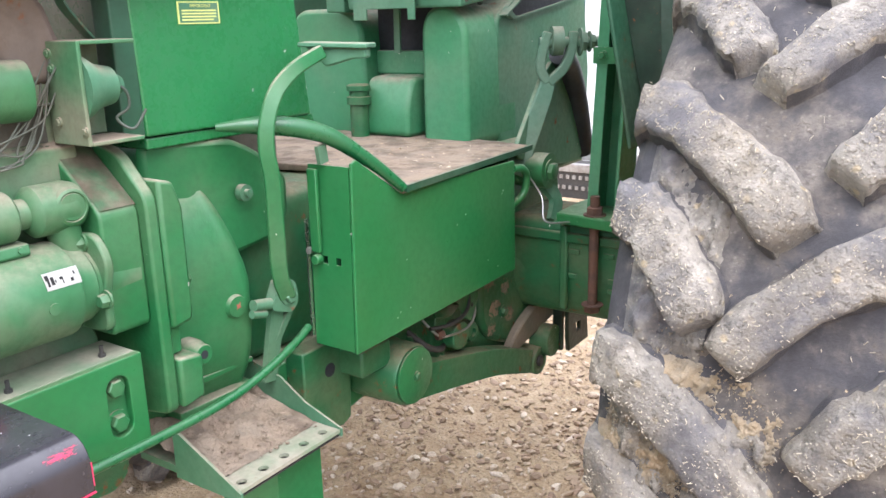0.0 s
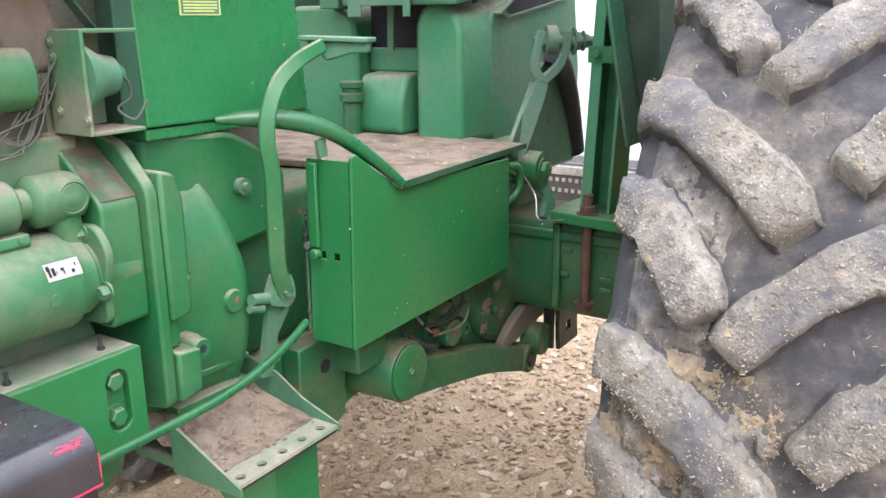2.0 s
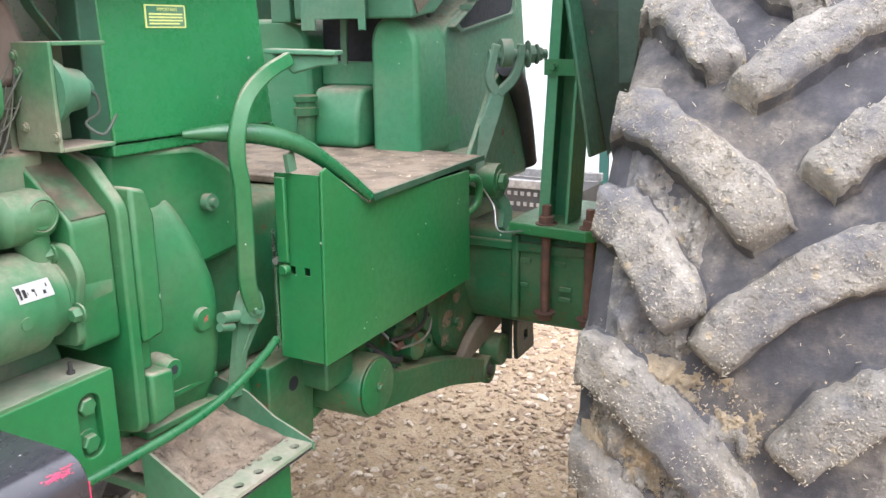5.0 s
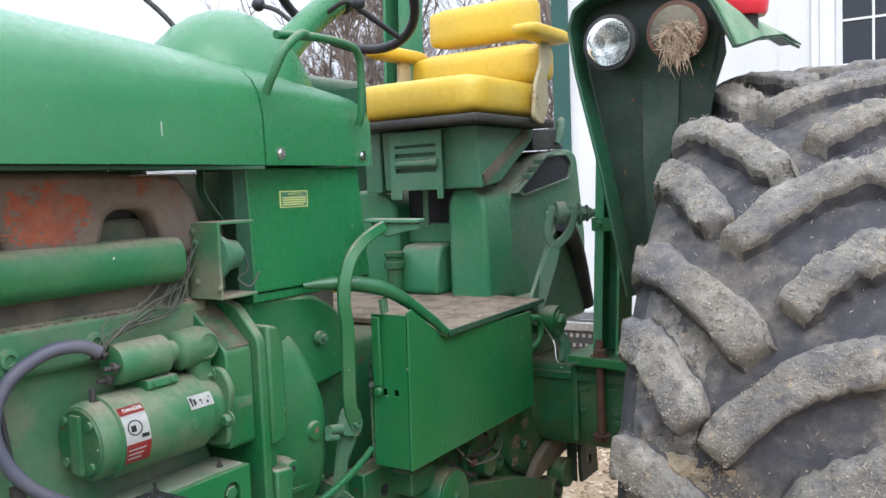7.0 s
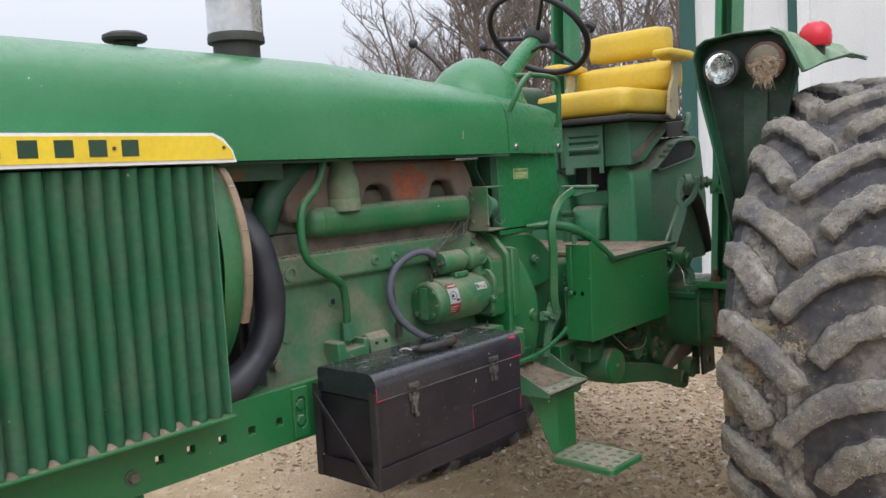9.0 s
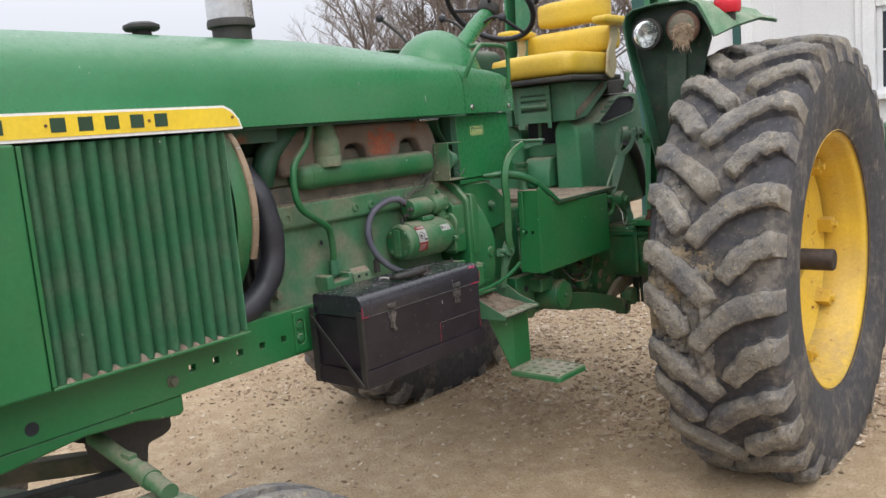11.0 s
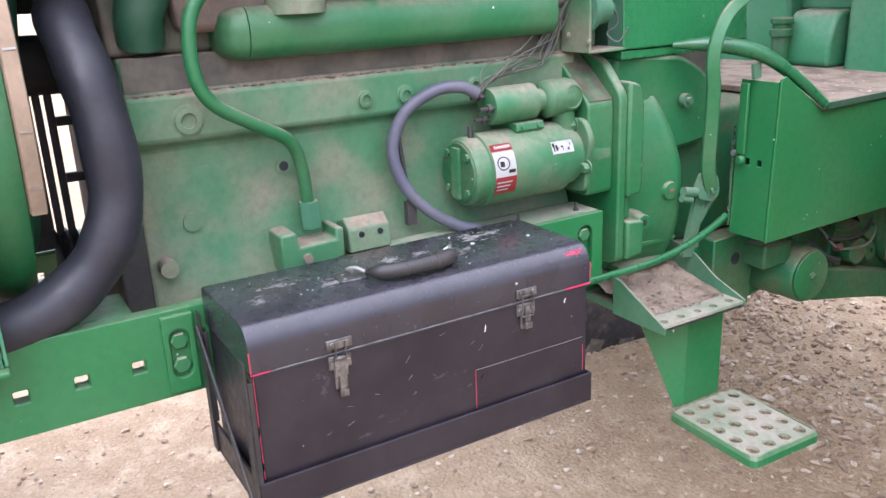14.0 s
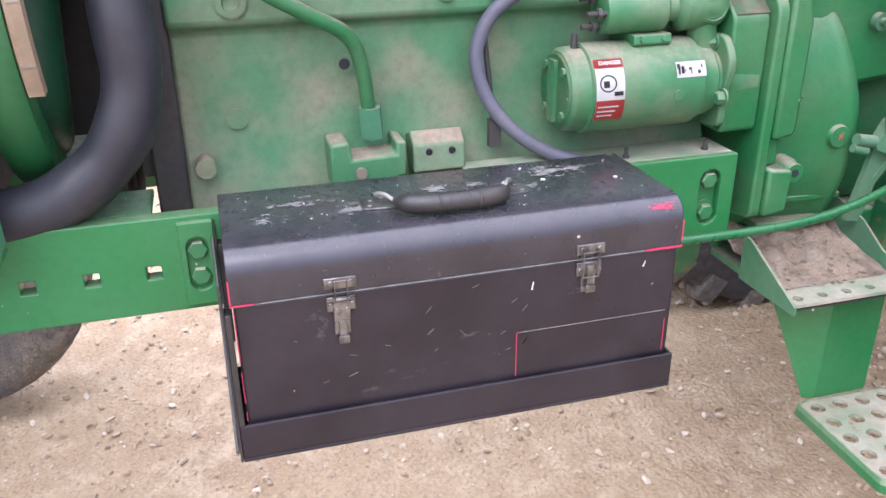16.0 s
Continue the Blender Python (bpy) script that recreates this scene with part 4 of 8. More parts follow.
    bm = turned(BM(), (0.0, 0.0, 1.752), (0, 0, 1), [(0.026, 0), (0.026, 0.020), (0.045, 0.022), (0.050, 0.028), (0.049, 0.036), (0.034, 0.043), (0.008, 0.046)], 28)
    part("filler_cap", bm, DARK, T, "dark round filler cap on the hood")


hood()


def grille():
    y0, y1, z0, z1 = -0.525, -0.012, 0.952, 1.474
    bm = BM()
    cols = []
    for i in range(172):
        y = y0 + (y1 - y0) * i / 171
        x = 0.307 + 0.025 * abs(math.cos(math.pi * (y + 0.041) / 0.036)) ** 0.65
        cols.append([bm.verts.new((x, y, z)) for z in (z0, z1)])
    for a, b in zip(cols, cols[1:]):
        bm.faces.new((a[0], b[0], b[1], a[1]))
    bmesh.ops.solidify(bm, geom=list(bm.faces), thickness=0.003)
    g = part("side_screen", bm, GREEN_SCREEN, T, "green corrugated side screen, dusty at its foot", smooth=60)
    part("bottom_ledge", block(BM(), (0.29, y0 - 0.012, z0 - 0.008), (0.342, y1 + 0.006, z0 - 0.001)), GREEN_NEW, g, smooth=0, bevel=0.002)
    part("end_strip", block(BM(), (0.29, y1 + 0.001, z0), (0.326, y1 + 0.006, z1)), GREEN_SCREEN, g, smooth=0, bevel=0.002)
    part("end_strip", block(BM(), (0.29, y0 - 0.012, z0), (0.338, y0 - 0.001, z1)), GREEN_NEW, g, smooth=0, bevel=0.002)
    rnd = random.Random(2)
    for i in range(14):
        if rnd.random() < 0.85:
            y = -0.023 - 0.036 * i
            h = rnd.uniform(0.006, 0.018)
            bm = turned(BM(), (0.320, y, z0 - 0.002), (0, 0, 1), [(0.017, 0), (0.012, h * 0.35), (0.007, h * 0.75), (0.001, h)], 9)
            part("dirt_clump", bm, PLATFORM, g)
    bm = BM()
    block(bm, (0.22, -1.05, 0.945), (0.345, y0 - 0.016, 1.478))
    part("grille_shell", bm, GREEN_NEW, T, "smooth green grille housing side", smooth=0, bevel=0.006)
    # back wall of the radiator bay
    part("radiator", block(BM(), (-0.26, -0.50, 0.96), (0.26, -0.14, 1.47)), DARK, T, smooth=0)
    # yellow name strip with dark green bars for letters
    y0, y1, z0, z1 = -1.05, 0.043, 1.480, 1.541
    out = [(y0, z0), (y1, z0), (y1 - 0.008, z0 + 0.025), (y1 - 0.028, z1 - 0.012), (y1 - 0.052, z1), (y0, z1)]
    d = part("name_strip", prism(BM(), out, "x", 0.27, 0.340), FRAME_WHITE, T, "pale-edged strip on the hood side", smooth=0)
    ins = [(y0, z0 + 0.007), (y1 - 0.007, z0 + 0.007), (y1 - 0.014, z0 + 0.026), (y1 - 0.033, z1 - 0.017), (y1 - 0.054, z1 - 0.006), (y0, z1 - 0.006)]
    part("yellow_band", prism(BM(), ins, "x", 0.339, 0.342), DECAL, d, "yellow painted band", smooth=0)
    for k in range(9):
        yc = -0.193 - 0.0625 * k - (0.07 if k > 4 else 0)
        part("dark_bar", block(BM(), (0.341, yc - 0.017, 1.497), (0.3428, yc + 0.017, 1.528)), DECAL_GREEN, d, "dark green block on the band", smooth=0)
    b = BM()
    for y, z in ((0.012, 1.511), (-0.225, 1.512), (-0.47, 1.512)):
        rod(b, (0.341, y, z), (0.3445, y, z), 0.0035, seg=10)
    part("strip_rivet", b, RUST, d)


grille()


def shroud():
    # fan shroud: a wide hoop with a worn rubber lip
    bm = turned(BM(), (0, 0.002, 1.268), (0, 1, 0), [(0.326, 0.0), (0.331, 0.01), (0.331, 0.035), (0.322, 0.050), (0.29, 0.052), (0.288, 0.0)], 72, ends=False)
    for v in list(bm.verts):
        if v.co.z > 1.472:
            v.co.z = 1.472
    s = part("fan_shroud", bm, GREEN_CAST, T, "green round fan shroud with a worn lip", smooth=50)
    bm = turned(BM(), (0, 0.053, 1.268), (0, 1, 0), [(0.318, 0), (0.326, 0.003), (0.326, 0.020), (0.316, 0.022)], 72, ends=False)
    for v in list(bm.verts):
        if v.co.z > 1.472:
            v.co.z = 1.472
    bmesh.ops.delete(bm, geom=[v for v in bm.verts if v.co.z < 1.12], context="VERTS")
    part("shroud_lip", bm, TRIM, s, "tan worn rubber lip")
    for deg in (30, 12, -5, -18):
        w = radians(deg)
        p = Vector((0.3262 * math.cos(w), 0.064, 1.268 + 0.3262 * math.sin(w)))
        part("lip_staple", block(BM(), (-0.0012, -0.006, -0.0012), (0.0010, 0.008, 0.0012), Matrix.Translation(p) @ Matrix.Rotation(-w, 4, "Y")), STEEL, s, "small bright staple", smooth=0)
    # added sheet on the far side, keeps bright sky out of the gap
    part("sky_blocker", block(BM(), (-0.245, 0.09, 1.36), (-0.235, 0.60, 1.482)), DARK, T, smooth=0)
    bm = BM()
    for k in range(6):
        a = 2 * math.pi * k / 6 + 0.3
        block(bm, (-0.045, -0.004, 0.05), (0.045, 0.004, 0.26), Matrix.Translation((0, 0.02, 1.290)) @ Matrix.Rotation(a, 4, "Y") @ Matrix.Rotation(radians(30), 4, "Z"))
    rod(bm, (0, 0.0, 1.290), (0, 0.17, 1.290), 0.045, seg=24)
    part("fan", bm, DARK, T, "dark fan blades", bevel=0.002)
    part("radiator_core", block(BM(), (-0.27, -0.075, 0.965), (0.27, -0.035, 1.470)), DARK, T, "black radiator core", smooth=0)
    # hoses
    bm = pipe(BM(), [(0.150, 0.147, 1.368), (0.195, 0.147, 1.338), (0.232, 0.155, 1.285), (0.246, 0.163, 1.22), (0.250, 0.165, 1.14), (0.250, 0.148, 1.075), (0.248, 0.108, 1.022), (0.245, 0.050, 0.985), (0.235, -0.03, 0.965), (0.2, -0.13, 0.955)], lambda u: 0.0365 + 0.0012 * math.sin(37 * u), 24, 7)
    part("radiator_hose", bm, RUBBER, T, "thick black rubber radiator hose")
    bm = pipe(BM(), [(0.05, 0.075, 1.44), (0.12, 0.055, 1.34), (0.14, 0.045, 1.20), (0.13, 0.035, 1.08), (0.06, 0.02, 1.02)], 0.038, 18)
    part("inner_hose", bm, GREEN_DARK, T, "dark dusty inner pipe")
    bm = block(BM(), (0.08, 0.15, 0.97), (0.14, 0.166, 1.45))
    part("pulley_bracket", bm, DARK, T, smooth=0, bevel=0.003)
    bm = turned(BM(), (-0.006, 0.098, 0.952), (0, 1, 0), [(0.05, 0.0), (0.078, 0.003), (0.066, 0.009), (0.078, 0.016), (0.078, 0.020), (0.066, 0.026), (0.078, 0.034), (0.05, 0.037)], 32)
    part("crank_pulley", bm, DARK, T, "black double-groove pulley")
    for a, b in ((0.1028, 0.1145), (0.1195, 0.1315)):
        part("fan_belt", prism(BM(), [(0.0, a), (0.0, b), (-0.011, b - 0.002), (-0.011, a + 0.002)], "z", 1.0, 1.262), RUBBER, T, "worn black fan belt", smooth=0)
    part("belt_shield", block(BM(), (-0.012, 0.044, 1.0), (-0.002, 0.1002, 1.40)), DARK, T, "black sheet beside the fan belts", smooth=0)
    for z in (1.106, 1.196):
        part("belt_guard_tab", block(BM(), (-0.008, 0.1316, z), (0.004, 0.1645, z + 0.014)), DARK, T, smooth=0)


shroud()


def engine():
    body = [(0.168, 1.178), (0.168, 1.245), (0.15, 1.25), (0.15, 1.30), (-0.15, 1.30), (-0.168, 1.245), (-0.168, 1.178), (-0.15, 1.172), (-0.14, 1.0), (-0.155, 0.96), (-0.155, 0.86), (0.155, 0.86), (0.155, 0.955), (0.142, 0.985), (0.146, 1.09), (0.150, 1.166)]
    e = part("engine_block", prism(BM(), body, "y", 0.208, 1.03), GREEN_BLOCK, T, "dusty green engine block", smooth=30, bevel=0.006)
    bm = prism(BM(), [(0.13, 1.301), (0.125, 1.40), (-0.125, 1.40), (-0.13, 1.301)], "y", 0.20, 1.0)
    part("cylinder_head", bm, DUSTY, T, "dust-caked cylinder head", bevel=0.008)
    bm = prism(BM(), rounded([(0.10, 1.401), (0.10, 1.45), (0.06, 1.475), (-0.06, 1.475), (-0.10, 1.45), (-0.10, 1.401)], 0.02), "y", 0.24, 0.98)
    part("rocker_cover", bm, GREEN_DARK, T)
    # oil pan
    bm = prism(BM(), [(0.15, 0.859), (0.145, 0.82), (0.12, 0.79), (-0.12, 0.79), (-0.145, 0.82), (-0.15, 0.859)], "y", 0.22, 1.059)
    pan = part("oil_pan", bm, GREEN_UNDER, T, bevel=0.010)
    bm = prism(BM(), rounded([(0.88, 0.789), (0.92, 0.705), (1.03, 0.695), (1.055, 0.72), (1.057, 0.789)], 0.02, 3), "x", -0.15, 0.15)
    part("sump", bm, GREEN_UNDER, pan, "greasy green sump", bevel=0.008)
    for y, z, r in ((0.293, 1.206, 0.020), (0.585, 1.206, 0.013), (0.66, 1.206, 0.014), (0.80, 1.208, 0.013)):
        b = turned(BM(), (0.166, y, z), (1, 0, 0), [(r * 1.2, 0), (r * 1.2, 0.003), (r, 0.004), (r, 0.008), (r * 0.6, 0.009), (r * 0.55, 0.004)], 20)
        part("core_plug", b, GREEN_BLOCK, e)
    part("block_boss", rod(BM(), (0.14, 0.44, 1.112), (0.150, 0.44, 1.112), 0.013, seg=16), GREEN_BLOCK, e)
    part("block_boss", rod(BM(), (0.145, 0.285, 1.045), (0.1475, 0.285, 1.045), 0.015, seg=24), GREEN_BLOCK, e)
    part("block_rib", block(BM(), (0.14, 0.27, 1.126), (0.1486, 0.34, 1.131)), GREEN_BLOCK, e, smooth=0)
    b = BM()
    rod(b, (0.148, 0.235, 0.985), (0.175, 0.235, 0.985), 0.014, seg=18)
    part("block_boss", b, GREEN_BLOCK, e)
    part("block_hole", rod(BM(), (0.146, 0.44, 1.112), (0.1508, 0.44, 1.112), 0.008, seg=14), INNER_SHADE, e)
    # dark band: shade below the intake painted in, along with oily dust
    part("shade_band", prism(BM(), [(0.1502, 1.2515), (0.1535, 1.2515), (0.1530, 1.275), (0.1515, 1.2995), (0.1502, 1.2995)], "y", 0.212, 0.997), SHADE_DUST, e, "band of shade and oily dust along the block")
    rnd = random.Random(77)
    bm = BM()
    for k in range(260):
        y, x, r = rnd.uniform(0.22, 0.99), rnd.uniform(0.154, 0.167), 0.0012 + 0.004 * rnd.random() ** 3
        bmesh.ops.create_icosphere(bm, subdivisions=1, radius=r, matrix=Matrix.Translation((x, y, 1.2475)) @ Matrix.Diagonal((1, 1.3, 0.5, 1)))
    tagged(part("loose_dirt", bm, DUSTY, e, smooth=0), kind="stuff")
    # front engine plate
    # near black paints in the shade on the cover's edge
    part("timing_cover", prism(BM(), rounded([(0.158, 0.87), (0.158, 1.22), (0.12, 1.30), (-0.12, 1.30), (-0.158, 1.22), (-0.158, 0.87)], 0.02), "y", 0.165, 0.209), DARK, T, "timing cover, its shade put in as near black", bevel=0.004)
    # intake bar with its elbow
    bm = prism(BM(), rounded([(0.125, 1.290), (0.178, 1.284), (0.200, 1.300), (0.204, 1.338), (0.190, 1.364), (0.125, 1.366)], 0.014, 3), "y", 0.392, 0.962)
    ends = [[bm.verts.new((0.125 + (x - 0.125) * k, y, 1.328 + (z - 1.328) * k)) for x, z in rounded([(0.125, 1.290), (0.178, 1.284), (0.200, 1.300), (0.204, 1.338), (0.190, 1.364), (0.125, 1.366)], 0.014, 3)] for y, k in ((0.391, 0.999), (0.372, 0.94), (0.358, 0.80), (0.350, 0.60))]
    skin(bm, ends)
    i = part("intake_manifold", bm, GREEN_CAST, T, "long rounded green intake manifold", smooth=50, bevel=0.004)
    bm = turned(BM(), (0.178, 0.474, 1.350), (0, 0, 1), [(0.046, 0), (0.0465, 0.028), (0.0445, 0.032), (0.0465, 0.040), (0.0445, 0.046), (0.0465, 0.054), (0.0445, 0.062), (0.046, 0.072), (0.043, 0.082), (0.036, 0.105), (0.028, 0.135)], 30)
    part("intake_elbow", bm, GREEN_BLOCK, i, "green intake hose stub")
    # exhaust manifold: a header pipe with down legs
    out = [(0.30, 1.33), (0.29, 1.40), (0.33, 1.455), (0.42, 1.477), (0.93, 1.477), (0.985, 1.47), (1.012, 1.43), (1.03, 1.375), (1.03, 1.33), (0.945, 1.33), (0.940, 1.375), (0.925, 1.408), (0.90, 1.415), (0.86, 1.415), (0.837, 1.405), (0.825, 1.37), (0.82, 1.33), (0.675, 1.33), (0.667, 1.375), (0.655, 1.405), (0.63, 1.414), (0.595, 1.414), (0.57, 1.405), (0.557, 1.375), (0.55, 1.33)]
    ex = part("exhaust_manifold", prism(BM(), out, "x", 0.112, 0.172), MANIFOLD, T, "brown dusty exhaust manifold with arched openings", smooth=60, bevel=0.012)
    # dark sheet behind the arches, standing in for the shade there
    part("arch_shade", block(BM(), (0.105, 0.54, 1.32), (0.1115, 0.95, 1.43)), DARK, ex, smooth=0)
    blotch("rust_patch", 46, 34, -0.75, 3.0, lambda u, v: (0.1726, 0.655 + 0.155 * u, 1.36 + 0.105 * v), RUSTY_RED, ex, "orange rust patch")
    bm = pipe(BM(), [(0.12, 0.42, 1.46), (0.135, 0.34, 1.45), (0.145, 0.28, 1.415), (0.145, 0.252, 1.365), (0.13, 0.25, 1.318)], lambda u: 0.040 - 0.006 * u, 18)
    # the dark green holds the shade that lies on this outlet
    part("water_outlet", bm, GREEN_DARK, T, "bent outlet darkened for shade")
    bm = pipe(BM(), [(0.06, 0.155, 1.40), (0.12, 0.150, 1.385), (0.175, 0.146, 1.352)], 0.031, 18)
    part("hose_neck", bm, GREEN_BLOCK, T, "dusty green hose neck")
    # breather pipe
    bm = pipe(BM(), [(0.205, 0.395, 1.50), (0.205, 0.388, 1.468), (0.21, 0.362, 1.42), (0.215, 0.308, 1.365), (0.218, 0.297, 1.29), (0.215, 0.318, 1.235), (0.205, 0.385, 1.192), (0.19, 0.440, 1.158), (0.178, 0.460, 1.11), (0.168, 0.468, 1.05)], 0.0105, 14, 8)
    p = part("breather_pipe", bm, GREEN_CAST, T, "bent green pipe along the engine side")
    bm = BM()
    skin(bm, [ring(bm, (0.166, 0.470, 1.052), (-0.03, 0.02, -1), 0.017, 6), ring(bm, (0.163, 0.473, 1.006), (-0.03, 0.02, -1), 0.017, 6)])
    part("pipe_nut", bm, GREEN_DULL, p)
    # small brackets at the foot of the block
    bm = prism(BM(), [(0.405, 0.945), (0.405, 1.01), (0.432, 1.012), (0.436, 0.985), (0.50, 0.988), (0.50, 1.008), (0.515, 1.006), (0.515, 0.955), (0.45, 0.945)], "x", 0.14, 0.20)
    part("pump_mount", bm, GREEN_BLOCK, T, bevel=0.004)
    part("pump_port", rod(BM(), (0.17, 0.447, 0.966), (0.207, 0.447, 0.966), 0.008, seg=12), DUSTY, T)
    bm = prism(BM(), [(0.10, 0.985), (0.17, 1.012), (0.19, 0.995), (0.195, 0.955), (0.10, 0.945)], "y", 0.527, 0.605)
    part("side_pad", bm, GREEN_BLOCK, T, bevel=0.003)
    for y in (0.55, 0.585):
        part("pad_hole", rod(BM(), (0.189, y, 0.985), (0.194, y, 0.984), 0.005, seg=10), INNER_SHADE, T)


engine()


def starter():
    ax = (0, 1, 0)
    x, z = 0.203, 1.064
    bm = turned(BM(), (x, 0.762, z), ax, [(0.03, -0.022), (0.056, -0.020), (0.061, -0.014), (0.062, 0.008), (0.066, 0.010), (0.066, 0.182), (0.065, 0.186), (0.059, 0.190), (0.056, 0.200), (0.055, 0.214), (0.051, 0.218), (0.050, 0.232), (0.045, 0.236), (0.044, 0.29)], 44)
    s = part("starter_motor", bm, GREEN_MOTOR, T, "green starter motor with warning label", smooth=35)
    for a in range(4):
        w = math.pi / 4 + a * math.pi / 2
        b = rod(BM(), (x + 0.045 * math.cos(w), 0.734, z + 0.045 * math.sin(w)), (x + 0.045 * math.cos(w), 0.746, z + 0.045 * math.sin(w)), 0.007, seg=8)
        part("end_screw", b, GREEN_MOTOR, s)
        part("flange_bolt", hexbolt(BM(), (x + 0.060 * math.cos(w + 0.5), 0.985, z + 0.060 * math.sin(w + 0.5)), (0, -1, 0), 0.010, 0.014), GREEN_MOTOR, s)
    bm = prism(BM(), rounded([(x - 0.060, z + 0.062), (x + 0.040, z + 0.072), (x + 0.066, z + 0.036), (x + 0.050, z - 0.020), (x + 0.052, z - 0.066), (x - 0.010, z - 0.072), (x - 0.060, z - 0.050)], 0.018, 4), "y", 0.985, 0.9978)
    part("nose_flange", bm, GREEN_MOTOR, s, bevel=0.003)
    part("end_cap", turned(BM(), (x, 0.7375, z), ax, [(0.020, 0), (0.052, 0.001), (0.055, 0.004)], 36), GREEN_UNDER, s, "dirty motor end cap")
    part("end_strap", block(BM(), (x - 0.01, 0.731, z - 0.045), (x + 0.012, 0.7372, z + 0.045)), GREEN_MOTOR, s)
    b = rod(BM(), (x + 0.05, 0.905, z - 0.004), (x + 0.0672, 0.905, z - 0.005), 0.008, seg=14)
    part("pole_screw", b, GREEN_MOTOR, s)
    bm = prism(BM(), [(0.150, 1.120), (0.225, 1.120), (0.235, 1.128), (0.232, 1.141), (0.15, 1.141)], "y", 0.845, 0.905)
    part("solenoid_foot", bm, GREEN_MOTOR, s, bevel=0.002)
    for y in (0.858, 0.892):
        part("foot_screw", hexbolt(BM(), (0.233, y, 1.134), (1, 0, 0.2), 0.005, 0.004, False), GREEN_MOTOR, s)
    bm = turned(BM(), (0.205, 0.80, 1.173), ax, [(0.02, 0), (0.031, 0.002), (0.033, 0.01), (0.033, 0.095), (0.029, 0.099), (0.020, 0.101), (0.020, 0.118), (0.026, 0.12), (0.034, 0.128), (0.035, 0.175), (0.03, 0.19), (0.02, 0.195)], 30)
    v = part("solenoid", bm, GREEN_MOTOR, s, smooth=40)
    bm = turned(BM(), (0.205, 0.968, 1.176), (1, 0, 0), [(0.024, 0), (0.026, 0.024), (0.024, 0.031), (0.0205, 0.033), (0.019, 0.031), (0.0185, 0.031), (0.0175, 0.033), (0.002, 0.0335)], 26)
    rod(bm, (0.21, 0.965, 1.17), (0.205, 0.972, 1.11), 0.022, seg=16)
    part("solenoid_cap", bm, GREEN_MOTOR, s, smooth=40)
    b = BM()
    for dx, dz in ((-0.005, 0.018), (0.022, 0.0), (0.005, -0.02)):
        rod(b, (0.205 + dx, 0.802, 1.173 + dz), (0.205 + dx, 0.772, 1.173 + dz), 0.004, seg=8)
        hexbolt(b, (0.205 + dx, 0.795, 1.173 + dz), (0, -1, 0), 0.009, 0.008, False)
    block(b, (0.20, 0.765, 1.12), (0.215, 0.80, 1.126))
    rod(b, (0.21, 0.762, 1.112), (0.21, 0.762, 1.145), 0.005, seg=8)
    part("terminal", b, DARK, s, "rusty terminal studs")

    def curved(name, y0, y1, a0, a1, mat_, r, par):
        bm = BM()
        n = 10
        rows = []
        for k in range(n + 1):
            a = radians(a0 + (a1 - a0) * k / n)
            rows.append([bm.verts.new((x + r * math.cos(a), y, z + r * math.sin(a))) for y in (y0, y1)])
        for p, q in zip(rows, rows[1:]):
            bm.faces.new((p[0], p[1], q[1], q[0]))
        bmesh.ops.solidify(bm, geom=list(bm.faces), thickness=0.0006)
        return part(name, bm, mat_, par, smooth=60)

    lab = curved("warning_label", 0.774, 0.818, -30, 48, WHITE_LABEL, 0.0672, s)
    lab["label"] = "red and white warning label"
    curved("red_field", 0.774, 0.818, -30, 2 - 5, RED_LABEL, 0.0676, lab)
    curved("red_head", 0.774, 0.818, 36, 48, RED_LABEL, 0.0676, lab)
    for k in range(3):
        curved("text_bar", 0.777, 0.809 - 0.004 * k, -10 - 6 * k, -12 - 6 * k, WHITE_LABEL, 0.0679, lab)
    bm = BM()
    for k in range(24):
        q = [(math.cos(2 * math.pi * e / 24), math.sin(2 * math.pi * e / 24)) for e in (k, k + 1)]
        bm.faces.new([bm.verts.new((x + 0.0679 * math.cos(radians(17 + w * f * 0.86)), 0.792 + e * f * 0.0011, z + 0.0679 * math.sin(radians(17 + w * f * 0.86)))) for (e, w), f in ((q[0], 12), (q[1], 12), (q[1], 10), (q[0], 10))])
    part("black_ring", bm, INK, lab, smooth=0)
    curved("black_mark", 0.785, 0.794, 12, 20, INK, 0.0678, lab)
    curved("black_mark", 0.801, 0.815, 2, 7, INK, 0.0678, lab)
    a = radians(42)
    lettering("letters", "DANGER", 0.0085, Matrix.Translation((x + 0.0682 * math.cos(a), 0.7985, z + 0.0682 * math.sin(a))) @ Matrix(((0, -math.sin(a), math.cos(a), 0), (1, 0, 0, 0), (0, math.cos(a), math.sin(a), 0), (0, 0, 0, 1))), WHITE_LABEL, lab)
    tag = curved("torn_label", 0.900, 0.948, 17, 37, WHITE_LABEL, 0.0672, s)
    tag["label"] = "torn white label with black marks"
    for y0, y1, a0, a1 in ((0.9015, 0.9065, 28, 34), (0.903, 0.906, 21, 28), (0.908, 0.9125, 22, 31), (0.9135, 0.915, 24, 27), (0.920, 0.9245, 26, 29), (0.923, 0.9245, 21, 26), (0.934, 0.938, 21, 25), (0.940, 0.942, 28, 32)):
        curved("ink_mark", y0, y1, a0, a1, INK, 0.0678, tag)
